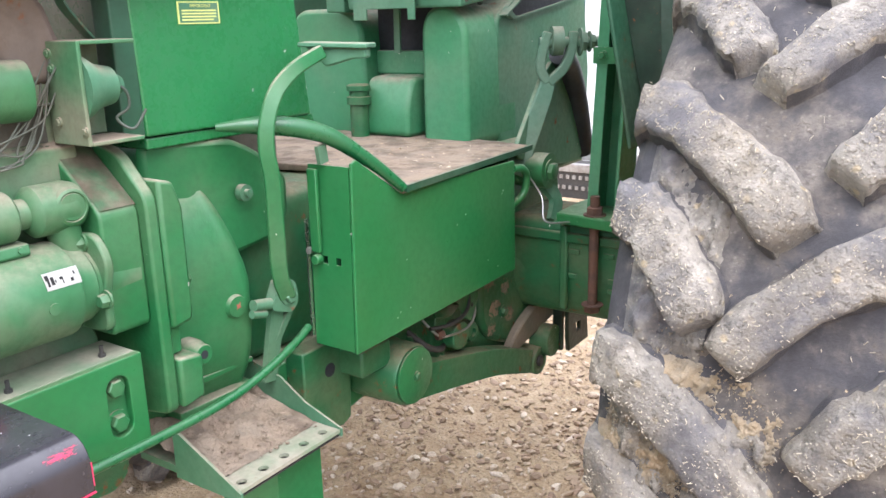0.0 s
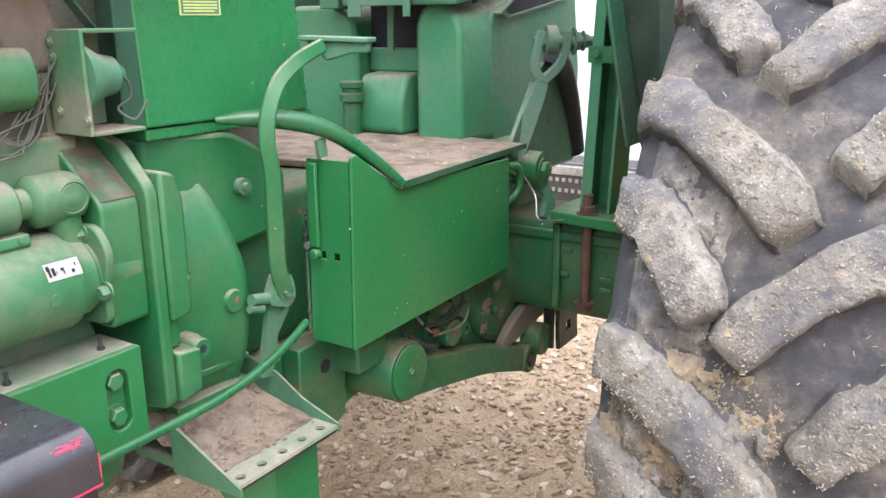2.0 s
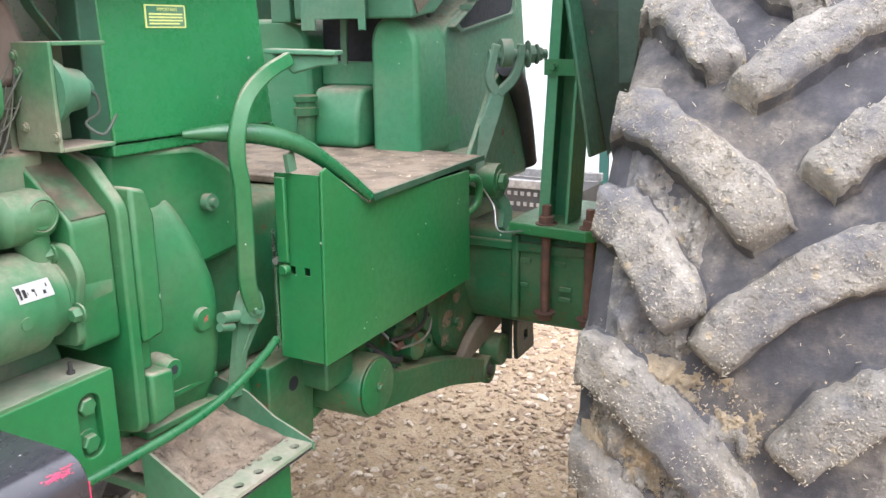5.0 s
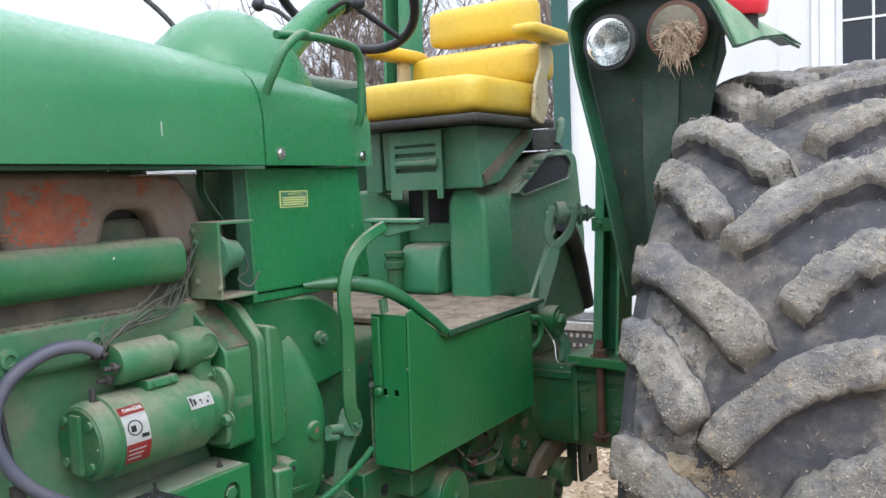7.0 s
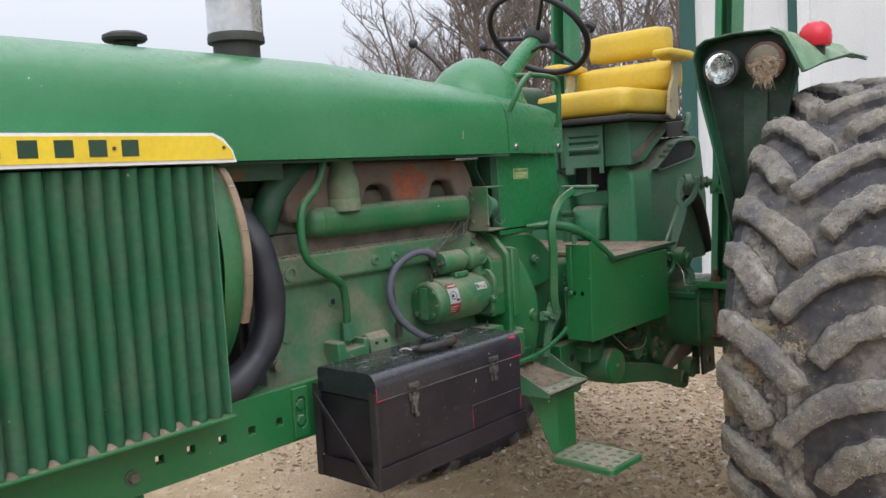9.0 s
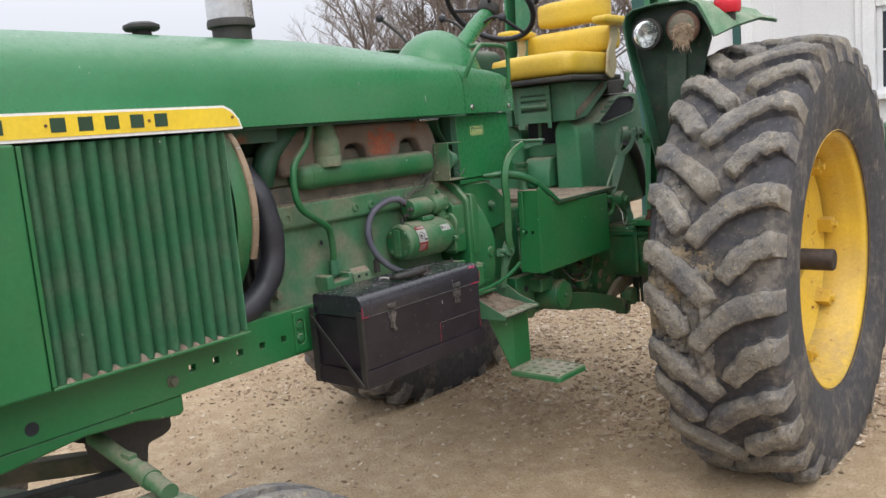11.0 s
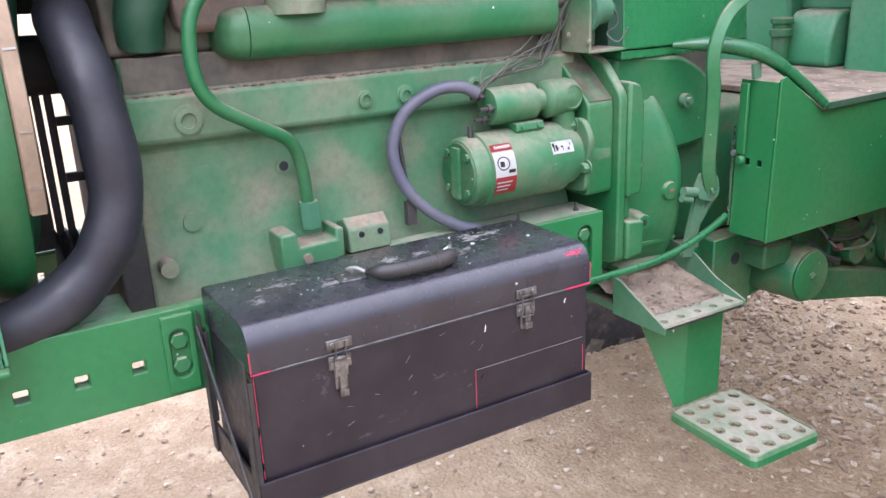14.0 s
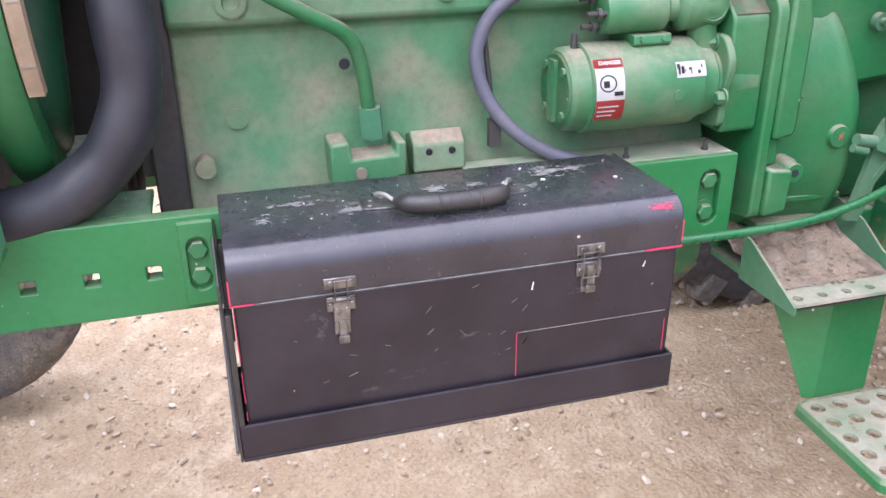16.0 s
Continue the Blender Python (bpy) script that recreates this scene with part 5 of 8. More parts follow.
    # cables
    bm = pipe(BM(), [(0.215, 0.775, 1.20), (0.21, 0.745, 1.214), (0.195, 0.70, 1.210), (0.18, 0.650, 1.176), (0.175, 0.627, 1.12), (0.178, 0.640, 1.06), (0.188, 0.675, 1.01), (0.20, 0.73, 0.97), (0.21, 0.79, 0.95)], 0.0105, 14, 7)
    part("battery_cable", bm, CABLE, T, "thick grey battery cable loop")
    bm = pipe(BM(), [(0.17, 0.64, 1.15), (0.172, 0.648, 1.08), (0.172, 0.655, 1.02)], 0.004, 8)
    block(bm, (0.165, 0.648, 0.978), (0.178, 0.666, 1.02))
    part("sensor_lead", bm, DARK, T)
    rnd = random.Random(8)
    for k in range(9):
        j = [rnd.uniform(-1, 1) for _ in range(8)]
        bm = pipe(BM(), [(0.20 + 0.01 * j[0], 0.79 + 0.008 * j[1], 1.20), (0.205 + 0.015 * j[2], 0.82 + 0.02 * j[3], 1.228 + 0.012 * j[4]), (0.185 + 0.01 * j[5], 0.90 + 0.03 * j[6], 1.243 + 0.018 * j[7]), (0.175, 0.96 + 0.02 * j[2], 1.275 + 0.03 * j[0]), (0.17 + 0.02 * j[1], 1.005, 1.34 + 0.04 * j[3])], 0.0014, 6)
        part("wire", bm, WIRE, T, "loose dusty wire")


starter()


def cowl_and_housings():
    # side cowl under the dash
    bm = prism(BM(), [(1.128, 1.244), (1.480, 1.241), (1.452, 1.482), (1.118, 1.482)], "x", -0.192, 0.192)
    c = part("side_cowl", bm, GREEN_HOOD, T, "flat green side panel with yellow notice", smooth=0, bevel=0.004)
    bm = prism(BM(), [(1.13, 1.224), (1.495, 1.224), (1.49, 1.241), (1.13, 1.241)], "x", -0.186, 0.186)
    part("cowl_base", bm, GREEN_HOOD, c, smooth=0, bevel=0.003)
    lab = part("notice_label", block(BM(), (0.192, 1.205, 1.403), (0.1932, 1.285, 1.436)), PALE_YELLOW, c, "small pale yellow notice", smooth=0)
    part("notice_field", block(BM(), (0.1931, 1.208, 1.405), (0.1936, 1.282, 1.434)), GREEN_DULL, lab, smooth=0)
    lettering("letters", "IMPORTANT", 0.0072, Matrix.Translation((0.1938, 1.248, 1.4292)) @ Matrix(((0, 0, 1, 0), (1, 0, 0, 0), (0, 1, 0, 0), (0, 0, 0, 1))), PALE_YELLOW, lab)
    for k in range(4):
        part("text_bar", block(BM(), (0.1935, 1.212, 1.4215 - 0.0045 * k), (0.194, 1.278 - 0.006 * (k == 3), 1.4238 - 0.0045 * k)), PALE_YELLOW, lab, smooth=0)
    # box with a horn beside the cowl
    bm = block(BM(), (0.160, 1.002, 1.25), (0.240, 1.008, 1.386))
    h = part("horn_box", bm, GREEN_BLOCK, T, "open green bracket box holding a horn", smooth=0, bevel=0.0015)
    part("box_top", block(BM(), (0.165, 1.0082, 1.381), (0.2395, 1.090, 1.3865)), GREEN_BLOCK, h, smooth=0, bevel=0.0015)
    part("box_floor", block(BM(), (0.165, 1.0082, 1.2495), (0.2395, 1.090, 1.255)), GREEN_BLOCK, h, smooth=0, bevel=0.0015)
    part("box_back", block(BM(), (0.1545, 1.0082, 1.2552), (0.16, 1.085, 1.3808)), GREEN_BLOCK, h, smooth=0, bevel=0.0015)
    bm = turned(BM(), (0.208, 1.0085, 1.325), (0, 1, 0), [(0.046, 0), (0.044, 0.010), (0.030, 0.032), (0.026, 0.055), (0.018, 0.060), (0.012, 0.072)], 24)
    part("horn", bm, GREEN_DULL, h)
    bm = pipe(BM(), [(0.21, 1.05, 1.33), (0.225, 1.075, 1.32), (0.225, 1.08, 1.295), (0.215, 1.065, 1.28), (0.23, 1.08, 1.265), (0.235, 1.10, 1.29)], 0.0022, 8)
    part("horn_wire", bm, WIRE, h)
    for xx, z in ((0.18, 1.35), (0.18, 1.28), (0.238, 1.27), (0.176, 1.37)):
        part("box_screw", hexbolt(BM(), (xx, 1.002, z), (0, -1, 0), 0.005, 0.005), GREEN_BLOCK, h)
    bm = strip(BM(), [(0.17, 1.07, 1.388), (0.172, 1.05, 1.41), (0.172, 1.03, 1.44), (0.172, 1.03, 1.48)], 0.02, 0.003, (1, 0, 0))
    # dark green in place of the shade above the horn box
    part("cowl_bracket", bm, GREEN_DARK, T)
    bm = block(BM(), (0.15, 1.09, 1.245), (0.191, 1.127, 1.482))
    part("firewall_post", bm, GREEN_DARK, T, smooth=0, bevel=0.003)
    # flywheel housing: mounting flange, then the bell
    fl = rounded([(0.14, 1.250), (0.205, 1.232), (0.262, 1.172), (0.262, 0.842), (0.20, 0.832), (-0.20, 0.832), (-0.262, 0.842), (-0.262, 1.172), (-0.205, 1.232), (-0.14, 1.250)], 0.015, 3)
    part("housing_flange", prism(BM(), fl, "y", 1.060, 1.080), GREEN_CAST, T, "thick green mounting flange", bevel=0.004)
    # proud pads along the flange's rear edge, with a worn step between them
    bm = prism(BM(), [(1.0805, 0.972), (1.116, 0.976), (1.120, 0.992), (1.120, 1.150), (1.108, 1.188), (1.0805, 1.196)], "x", 0.18, 0.266)
    part("housing_pad", bm, GREEN_CAST, T, bevel=0.006)
    bm = prism(BM(), [(1.0805, 0.846), (1.122, 0.852), (1.124, 0.920), (1.0805, 0.926)], "x", 0.18, 0.270)
    part("housing_pad", bm, GREEN_CAST, T, bevel=0.005)
    part("housing_pad", block(BM(), (0.18, 1.0805, 0.9265), (0.25, 1.104, 0.9715)), GREEN_CAST, T, bevel=0.004)
    # rear plate that the starter bolts to, its sloping shoulder under brown dust
    bm = prism(BM(), rounded([(0.06, 0.985), (0.06, 1.258), (0.135, 1.254), (0.246, 1.160), (0.246, 0.985)], 0.012, 3), "y", 0.998, 1.0595)
    part("rear_plate", bm, GREEN_CAST, T, "green rear plate with a dusty shoulder", bevel=0.004)
    blotch("dirt_layer", 24, 12, -9.0, 61.0, lambda u, v: (0.138 + 0.106 * u, 1.001 + 0.056 * v, 1.2520 - 0.0898 * u + 0.0016), SHOULDER, T, "brown dust lying on the housing shoulder")
    bm = BM()
    rings = []
    for y, k in ((1.0805, 0.90), (1.10, 0.93), (1.14, 0.955), (1.19, 0.975), (1.235, 0.985), (1.248, 0.992), (1.254, 1.0), (1.264, 1.0), (1.272, 0.98), (1.285, 0.72), (1.292, 0.45)):
        loop = []
        for i in range(72):
            a = 2 * math.pi * i / 72
            u, v = math.cos(a), math.sin(a)
            z = 0.958 + k * (0.258 if v > 0 else 0.240) * math.copysign(abs(v) ** 0.82, v)
            lean = 1 - 1.4 * max(0.0, z - 1.0) * (y > 1.0805)
            loop.append(bm.verts.new((0.003 + k * 0.222 * math.copysign(abs(u) ** 0.8, u), 1.0805 + (y - 1.0805) * lean, z)))
        rings.append(loop)
    skin(bm, rings)
    f = part("flywheel_housing", bm, GREEN_CAST, T, "round green flywheel housing, dusty on top", smooth=35)
    b = turned(BM(), (0.145, 1.237, 0.953), (1, 0, 0), [(0.036, 0), (0.033, 0.058), (0.0215, 0.072), (0.0190, 0.0815), (0.0178, 0.0835), (0.002, 0.084)], 22)
    part("housing_boss", b, GREEN_CAST, f, smooth=40)
    b = turned(BM(), (0.15, 1.138, 0.910), (1, 0, 0), [(0.022, 0), (0.020, 0.085), (0.0165, 0.092), (0.0165, 0.104), (0.015, 0.106), (0.001, 0.1062)], 20)
    part("housing_boss", b, GREEN_CAST, f, smooth=40)
    part("red_mark", prism(BM(), [(1.234, 0.949), (1.238, 0.951), (1.243, 0.950), (1.241, 0.955), (1.242, 0.960), (1.237, 0.957), (1.233, 0.958), (1.235, 0.953)], "x", 0.2288, 0.2296), RUSTY_RED, f, smooth=0)
    part("boss_hole", rod(BM(), (0.25, 1.138, 0.910), (0.2566, 1.138, 0.910), 0.007, seg=12), INNER_SHADE, f)
    for z in (1.035, 0.86):
        part("flange_nut", hexbolt(BM(), (0.242, 1.121, z), (0, 1, 0), 0.012, 0.012), GREEN_CAST, f)
    for z in (0.79, 0.835):
        part("housing_rib", prism(BM(), [(1.12, z), (1.28, z), (1.28, z + 0.010), (1.12, z + 0.014)], "x", 0.10, 0.206), GREEN_CAST, f, bevel=0.003)
    # clutch housing and transmission case
    bm = prism(BM(), rounded([(1.13, 1.232), (1.29, 1.222), (1.345, 1.195), (1.412, 1.140), (1.408, 1.070), (1.375, 1.036), (1.28, 1.026), (1.13, 1.03)], 0.018, 4), "x", -0.19, 0.19)
    for v in bm.verts:
        v.co.x *= 1 - 0.85 * max(0.0, 1.275 - v.co.y)
    part("clutch_housing", bm, GREEN_CAST, T, "green clutch housing casting", bevel=0.010)
    bm = prism(BM(), rounded([(0.15, 1.10), (0.15, 0.80), (-0.15, 0.80), (-0.15, 1.10)], 0.03, 3), "y", 1.3055, 1.62)
    # added dark block: hides the far wheel and stands in for shade
    part("gap_filler", block(BM(), (-0.34, 1.30, 1.085), (-0.02, 1.60, 1.205)), SHADE_DUST, T, smooth=0, bevel=0.01)
    part("clutch_neck", bm, GREEN_UNDER, T, "greasy green casting behind the clutch housing", bevel=0.006)
    b = rod(BM(), (0.19, 1.30, 1.13), (0.203, 1.30, 1.13), 0.014, seg=18)
    rod(b, (0.203, 1.30, 1.13), (0.212, 1.30, 1.13), 0.007, seg=12)
    part("inspection_plug", b, GREEN_DULL, T)
    bm = prism(BM(), rounded([(0.21, 1.09), (0.23, 0.95), (0.20, 0.66), (0.12, 0.60), (-0.12, 0.60), (-0.20, 0.66), (-0.23, 0.95), (-0.21, 1.09)], 0.03, 3), "y", 1.62, 2.42)
    part("transmission_case", bm, GREEN_CAST, T, "green transmission casting", bevel=0.008)
    bm = prism(BM(), [(1.32, 0.80), (1.62, 0.80), (1.62, 0.64), (1.50, 0.62), (1.45, 0.655), (1.41, 0.66), (1.34, 0.72)], "x", -0.19, 0.19)
    part("case_bottom", bm, GREEN_CAST, T, bevel=0.008)


cowl_and_housings()


def underside():
    # oil filter and valve castings below the battery box
    bm = turned(BM(), (0.16, 1.598, 0.712), (1, 0, 0), [(0.05, 0), (0.066, 0.004), (0.066, 0.09), (0.064, 0.095), (0.064, 0.148), (0.060, 0.155), (0.02, 0.157)], 36)
    f = part("filter_housing", bm, GREEN_UNDER, T, "round green filter housing with a worn cap", smooth=40)
    part("filter_cap", turned(BM(), (0.3175, 1.598, 0.712), (1, 0, 0), [(0.058, 0), (0.058, 0.003), (0.054, 0.005), (0.01, 0.005)], 36), GREEN_CAST, f, "brighter green cap")
    hexbolt(b := BM(), (0.3225, 1.598, 0.712), (1, 0, 0), 0.008, 0.007)
    part("filter_bolt", b, GREEN_UNDER, f)
    part("valve_body", block(BM(), (0.18, 1.47, 0.745), (0.29, 1.56, 0.80)), GREEN_UNDER, T, bevel=0.006)
    part("valve_body", block(BM(), (0.16, 1.68, 0.66), (0.24, 1.71, 0.82)), GREEN_UNDER, T, bevel=0.005)
    part("valve_body", block(BM(), (0.18, 1.73, 0.70), (0.27, 1.85, 0.82)), GREEN_UNDER, T, bevel=0.008)
    part("valve_port", rod(BM(), (0.2, 1.80, 0.725), (0.30, 1.80, 0.725), 0.032, seg=20), GREEN_UNDER, T, bevel=0.003)
    part("valve_port", rod(BM(), (0.2, 1.74, 0.775), (0.285, 1.74, 0.775), 0.020, seg=16), GREEN_UNDER, T, bevel=0.003)
    bm = strip(BM(), [(0.29, 1.70, 0.82), (0.30, 1.77, 0.81), (0.295, 1.80, 0.86)], 0.05, 0.006, (0, 1, 0))
    part("valve_bracket", bm, GREEN_UNDER, T)
    bm = pipe(BM(), [(0.30, 1.68, 0.78), (0.31, 1.75, 0.772), (0.305, 1.82, 0.785), (0.29, 1.84, 0.84)], 0.0045, 8)
    part("oil_line", bm, DARK, T)
    bm = prism(BM(), [(1.37, 0.82), (1.37, 0.70), (1.43, 0.645), (1.47, 0.635), (1.495, 0.645), (1.505, 0.82)], "x", 0.19, 0.235)
    part("side_plate", bm, GREEN_UNDER, T, bevel=0.004)
    part("plate_hole", rod(BM(), (0.235, 1.44, 0.765), (0.2356, 1.44, 0.765), 0.014, seg=20), INNER_SHADE, T)
    bm = prism(BM(), rounded([(1.625, 0.68), (1.625, 0.86), (1.80, 0.92), (2.20, 0.92), (2.26, 0.60), (2.05, 0.575), (1.80, 0.62)], 0.03, 3), "x", 0.205, 0.25)
    part("case_side", bm, GREEN_UNDER, T, "greasy casting side darkened for shade", bevel=0.012)
    # draft link, seen edge on below the axle
    bm = strip(BM(), [(0.27, 1.66, 0.668), (0.282, 1.80, 0.643), (0.288, 1.95, 0.608), (0.294, 2.10, 0.556)], lambda u: 0.076 - 0.016 * u, 0.045, (0, 0, 1))
    turned(bm, (0.266, 2.143, 0.543), (1, 0, 0), [(0.034, 0), (0.037, 0.003), (0.037, 0.050), (0.034, 0.053), (0.024, 0.053), (0.023, 0.046), (0.002, 0.046)], 24)
    part("draft_link", bm, GREEN_UNDER, T, "thick green draft link", bevel=0.006)
    part("link_pin", hexbolt(BM(), (0.312, 2.143, 0.543), (1, 0, 0), 0.015, 0.010, False), DARK, T)
    # cut plate with a square hole at the link's end
    bm = BM()
    pierced(bm, [2.225, 2.275, 2.298, 2.345], [0.545, 0.588, 0.612, 0.672], {(1, 1)}, lambda u, v: (0.345, u + 0.15 * max(0, 0.60 - v), v), (0.012, 0, 0))
    block(bm, (0.315, 2.215, 0.550), (0.344, 2.228, 0.668))
    part("sway_plate", bm, SHADED_GRIME, T, "dark plate with a square hole", smooth=0, bevel=0.003)
    # arched web of the brake housing, its flank grey with dust
    bm = strip(BM(), [(0.285, 2.03, 0.600), (0.287, 2.09, 0.632), (0.287, 2.17, 0.652), (0.285, 2.26, 0.660), (0.280, 2.33, 0.640), (0.275, 2.39, 0.590)], lambda u: 0.030 + 0.045 * math.sin(math.pi * min(1, u * 1.2)), 0.024, (0, -0.35, 1))
    part("housing_web", bm, DUSTY, T, "arched casting web grey with dust", smooth=50, bevel=0.006)
    bm = prism(BM(), rounded([(1.93, 0.86), (1.93, 0.70), (1.98, 0.645), (2.06, 0.61), (2.13, 0.60), (2.20, 0.63), (2.30, 0.66), (2.34, 0.70), (2.34, 0.86)], 0.03, 3), "x", 0.20, 0.272)
    part("brake_casting", bm, GREEN_UNDER, T, "green brake casting with scraped paint", bevel=0.012)
    for k, (y, z, w, hh) in enumerate(((1.965, 0.795, 0.06, 0.04), (1.99, 0.725, 0.07, 0.06), (1.975, 0.675, 0.05, 0.04), (2.04, 0.765, 0.05, 0.05), (2.06, 0.69, 0.06, 0.05), (2.03, 0.84, 0.04, 0.03))):
        blotch("bare_patch", 30, 30, -0.45, 40.0 + k, lambda u, v: (0.2728, y + w * (u - 0.5), z + hh * (v - 0.5)), PLATFORM, T, "scraped bare patch")
    for y, z in ((1.955, 0.862), (2.03, 0.705), (2.29, 0.70)):
        part("casting_bolt", hexbolt(BM(), (0.272, y, z), (1, 0, 0), 0.012, 0.011), GREEN_UNDER, T)
    # small tab, clips and lines hanging below the box
    bm = prism(BM(), [(1.765, 0.838), (1.875, 0.838), (1.868, 0.792), (1.838, 0.746), (1.80, 0.775)], "x", 0.298, 0.302)
    part("tab_plate", bm, GREEN_UNDER, T, smooth=0, bevel=0.0015)
    part("tab_hole", rod(BM(), (0.300, 1.842, 0.785), (0.3024, 1.842, 0.785), 0.005, seg=10), INNER_SHADE, T)
    part("oil_line", pipe(BM(), [(0.25, 1.70, 0.80), (0.29, 1.72, 0.752), (0.30, 1.76, 0.740), (0.30, 1.83, 0.738), (0.295, 1.865, 0.762), (0.27, 1.89, 0.80)], 0.0028, 8), STEEL, T, "thin bare metal line")
    part("oil_line", pipe(BM(), [(0.22, 1.66, 0.79), (0.28, 1.69, 0.735), (0.285, 1.74, 0.712), (0.25, 1.80, 0.70)], 0.007, 10), DARK, T)
    part("pipe_union", hexbolt(BM(), (0.285, 1.722, 0.748), (0.4, 1, 0), 0.011, 0.020, False), RUST, T)
    for y, z, r in ((1.885, 0.700, 0.026), (1.75, 0.690, 0.020)):
        part("port_plug", turned(BM(), (0.235, y, z), (1, 0, 0), [(r, 0), (r, 0.035), (r * 0.8, 0.042), (r * 0.4, 0.043), (r * 0.38, 0.035), (0.001, 0.035)], 20), GREEN_UNDER, T, smooth=40)
    part("side_lug", block(BM(), (0.20, 1.665, 0.655), (0.262, 1.690, 0.76)), GREEN_UNDER, T, bevel=0.004)
    bm = rod(BM(), (0.28, 2.19, 0.585), (0.335, 2.19, 0.585), 0.042, seg=22)
    part("link_knuckle", bm, GREEN_UNDER, T, bevel=0.004)


underside()


def rear_axle():
    for sgn in (1, -1):
        bm = turned(BM(), (sgn * 0.20, 2.196, 0.800), (sgn, 0, 0), [(0.12, 0), (0.115, 0.05), (0.10, 0.12), (0.098, 0.2), (0.098, 0.45), (0.115, 0.46), (0.115, 0.52), (0.07, 0.53), (0.045, 0.54), (0.045, 0.70)], 30)
        a = part("axle_housing", bm, GREEN_UNDER, T, "green cast axle housing", smooth=40)
        bm = prism(BM(), rounded([(2.095, 0.76), (2.085, 0.915), (2.10, 0.938), (2.30, 0.938), (2.31, 0.76), (2.26, 0.69), (2.13, 0.69)], 0.02, 3), "x", 0.26, 0.70)
        bmesh.ops.scale(bm, vec=(sgn, 1, 1), verts=bm.verts)
        part("axle_pad", bm, GREEN_UNDER, a, bevel=0.006)
        for x in (0.40, 0.585):
            lo, hi = sorted((sgn * x, sgn * (x + 0.02)))
            part("axle_web", block(BM(), (lo, 2.074, 0.72), (hi, 2.0905, 0.93)), GREEN_UNDER, a, bevel=0.005)
        for x, z, w in ((0.43, 0.86, 0.035), (0.52, 0.86, 0.028), (0.43, 0.80, 0.022), (0.535, 0.80, 0.030), (0.535, 0.775, 0.030), (0.655, 0.85, 0.03)):
            part("cast_mark", block(BM(), (sgn * x - w / 2, 2.0835, z), (sgn * x + w / 2, 2.0895, z + 0.012)), GREEN_UNDER, a, bevel=0.002)
        part("axle_ledge", block(BM(), (min(sgn * 0.26, sgn * 0.70), 2.076, 0.888), (max(sgn * 0.26, sgn * 0.70), 2.0895, 0.912)), GREEN_UNDER, a, bevel=0.005)
        # clamp plate with rusty through bolts, and the roll post on it
        bm = prism(BM(), [(0.405, 2.045), (0.60, 2.02), (0.64, 2.06), (0.64, 2.36 if sgn > 0 else 2.6), (0.42, 2.37 if sgn > 0 else 2.6), (0.40, 2.18)], "z", 0.940, 0.966)
        bmesh.ops.scale(bm, vec=(sgn, 1, 1), verts=bm.verts)
        p = part("clamp_plate", bm, GREEN_NEW, T, "heavy green clamp plate with rusty bolts", smooth=0, bevel=0.004)
        for x, y in ((0.494, 2.06), (0.60, 2.055), (0.455, 2.335), (0.60, 2.335)):
            bm = rod(BM(), (sgn * x, y, 0.735), (sgn * x, y, 1.01), 0.011, seg=12)
            hexbolt(bm, (sgn * x, y, 0.966), (0, 0, 1), 0.019, 0.02)
            hexbolt(bm, (sgn * x, y, 0.755), (0, 0, -1), 0.019, 0.02)
            part("clamp_bolt", bm, RUST, p, "rusty clamp bolt")
        bm = BM()
        bx, by, tx, ty, k = (0.505, 2.10, 0.575, 2.12, 1.0) if sgn > 0 else (0.46, 2.50, 0.42, 2.52, 1.5)
        channel = [(-0.036, -0.03), (-0.010, -0.03), (-0.010, -0.022), (-0.028, -0.022), (-0.028, 0.06), (0.028, 0.06), (0.028, -0.03), (0.036, -0.03), (0.036, 0.068), (-0.036, 0.068)]
        lo = [bm.verts.new((sgn * (bx + k * x), by + y, 0.9665)) for x, y in channel]
        hi = [bm.verts.new((sgn * (tx + k * x), ty + y, 2.75)) for x, y in channel]
        skin(bm, [lo, hi])
        r = part("roll_post", bm, GREEN_LIFT, T, "green channel roll post", smooth=0, bevel=0.002)
        bm = block(BM(), (0.478, 2.065, 1.30), (0.56, 2.0695, 1.335))
        bmesh.ops.scale(bm, vec=(sgn, 1, 1), verts=bm.verts)
        hexbolt(bm, (sgn * 0.50, 2.065, 1.318), (0, -1, 0), 0.008, 0.008)
        part("post_tie", bm, GREEN_CAST, r, smooth=0)


rear_axle()


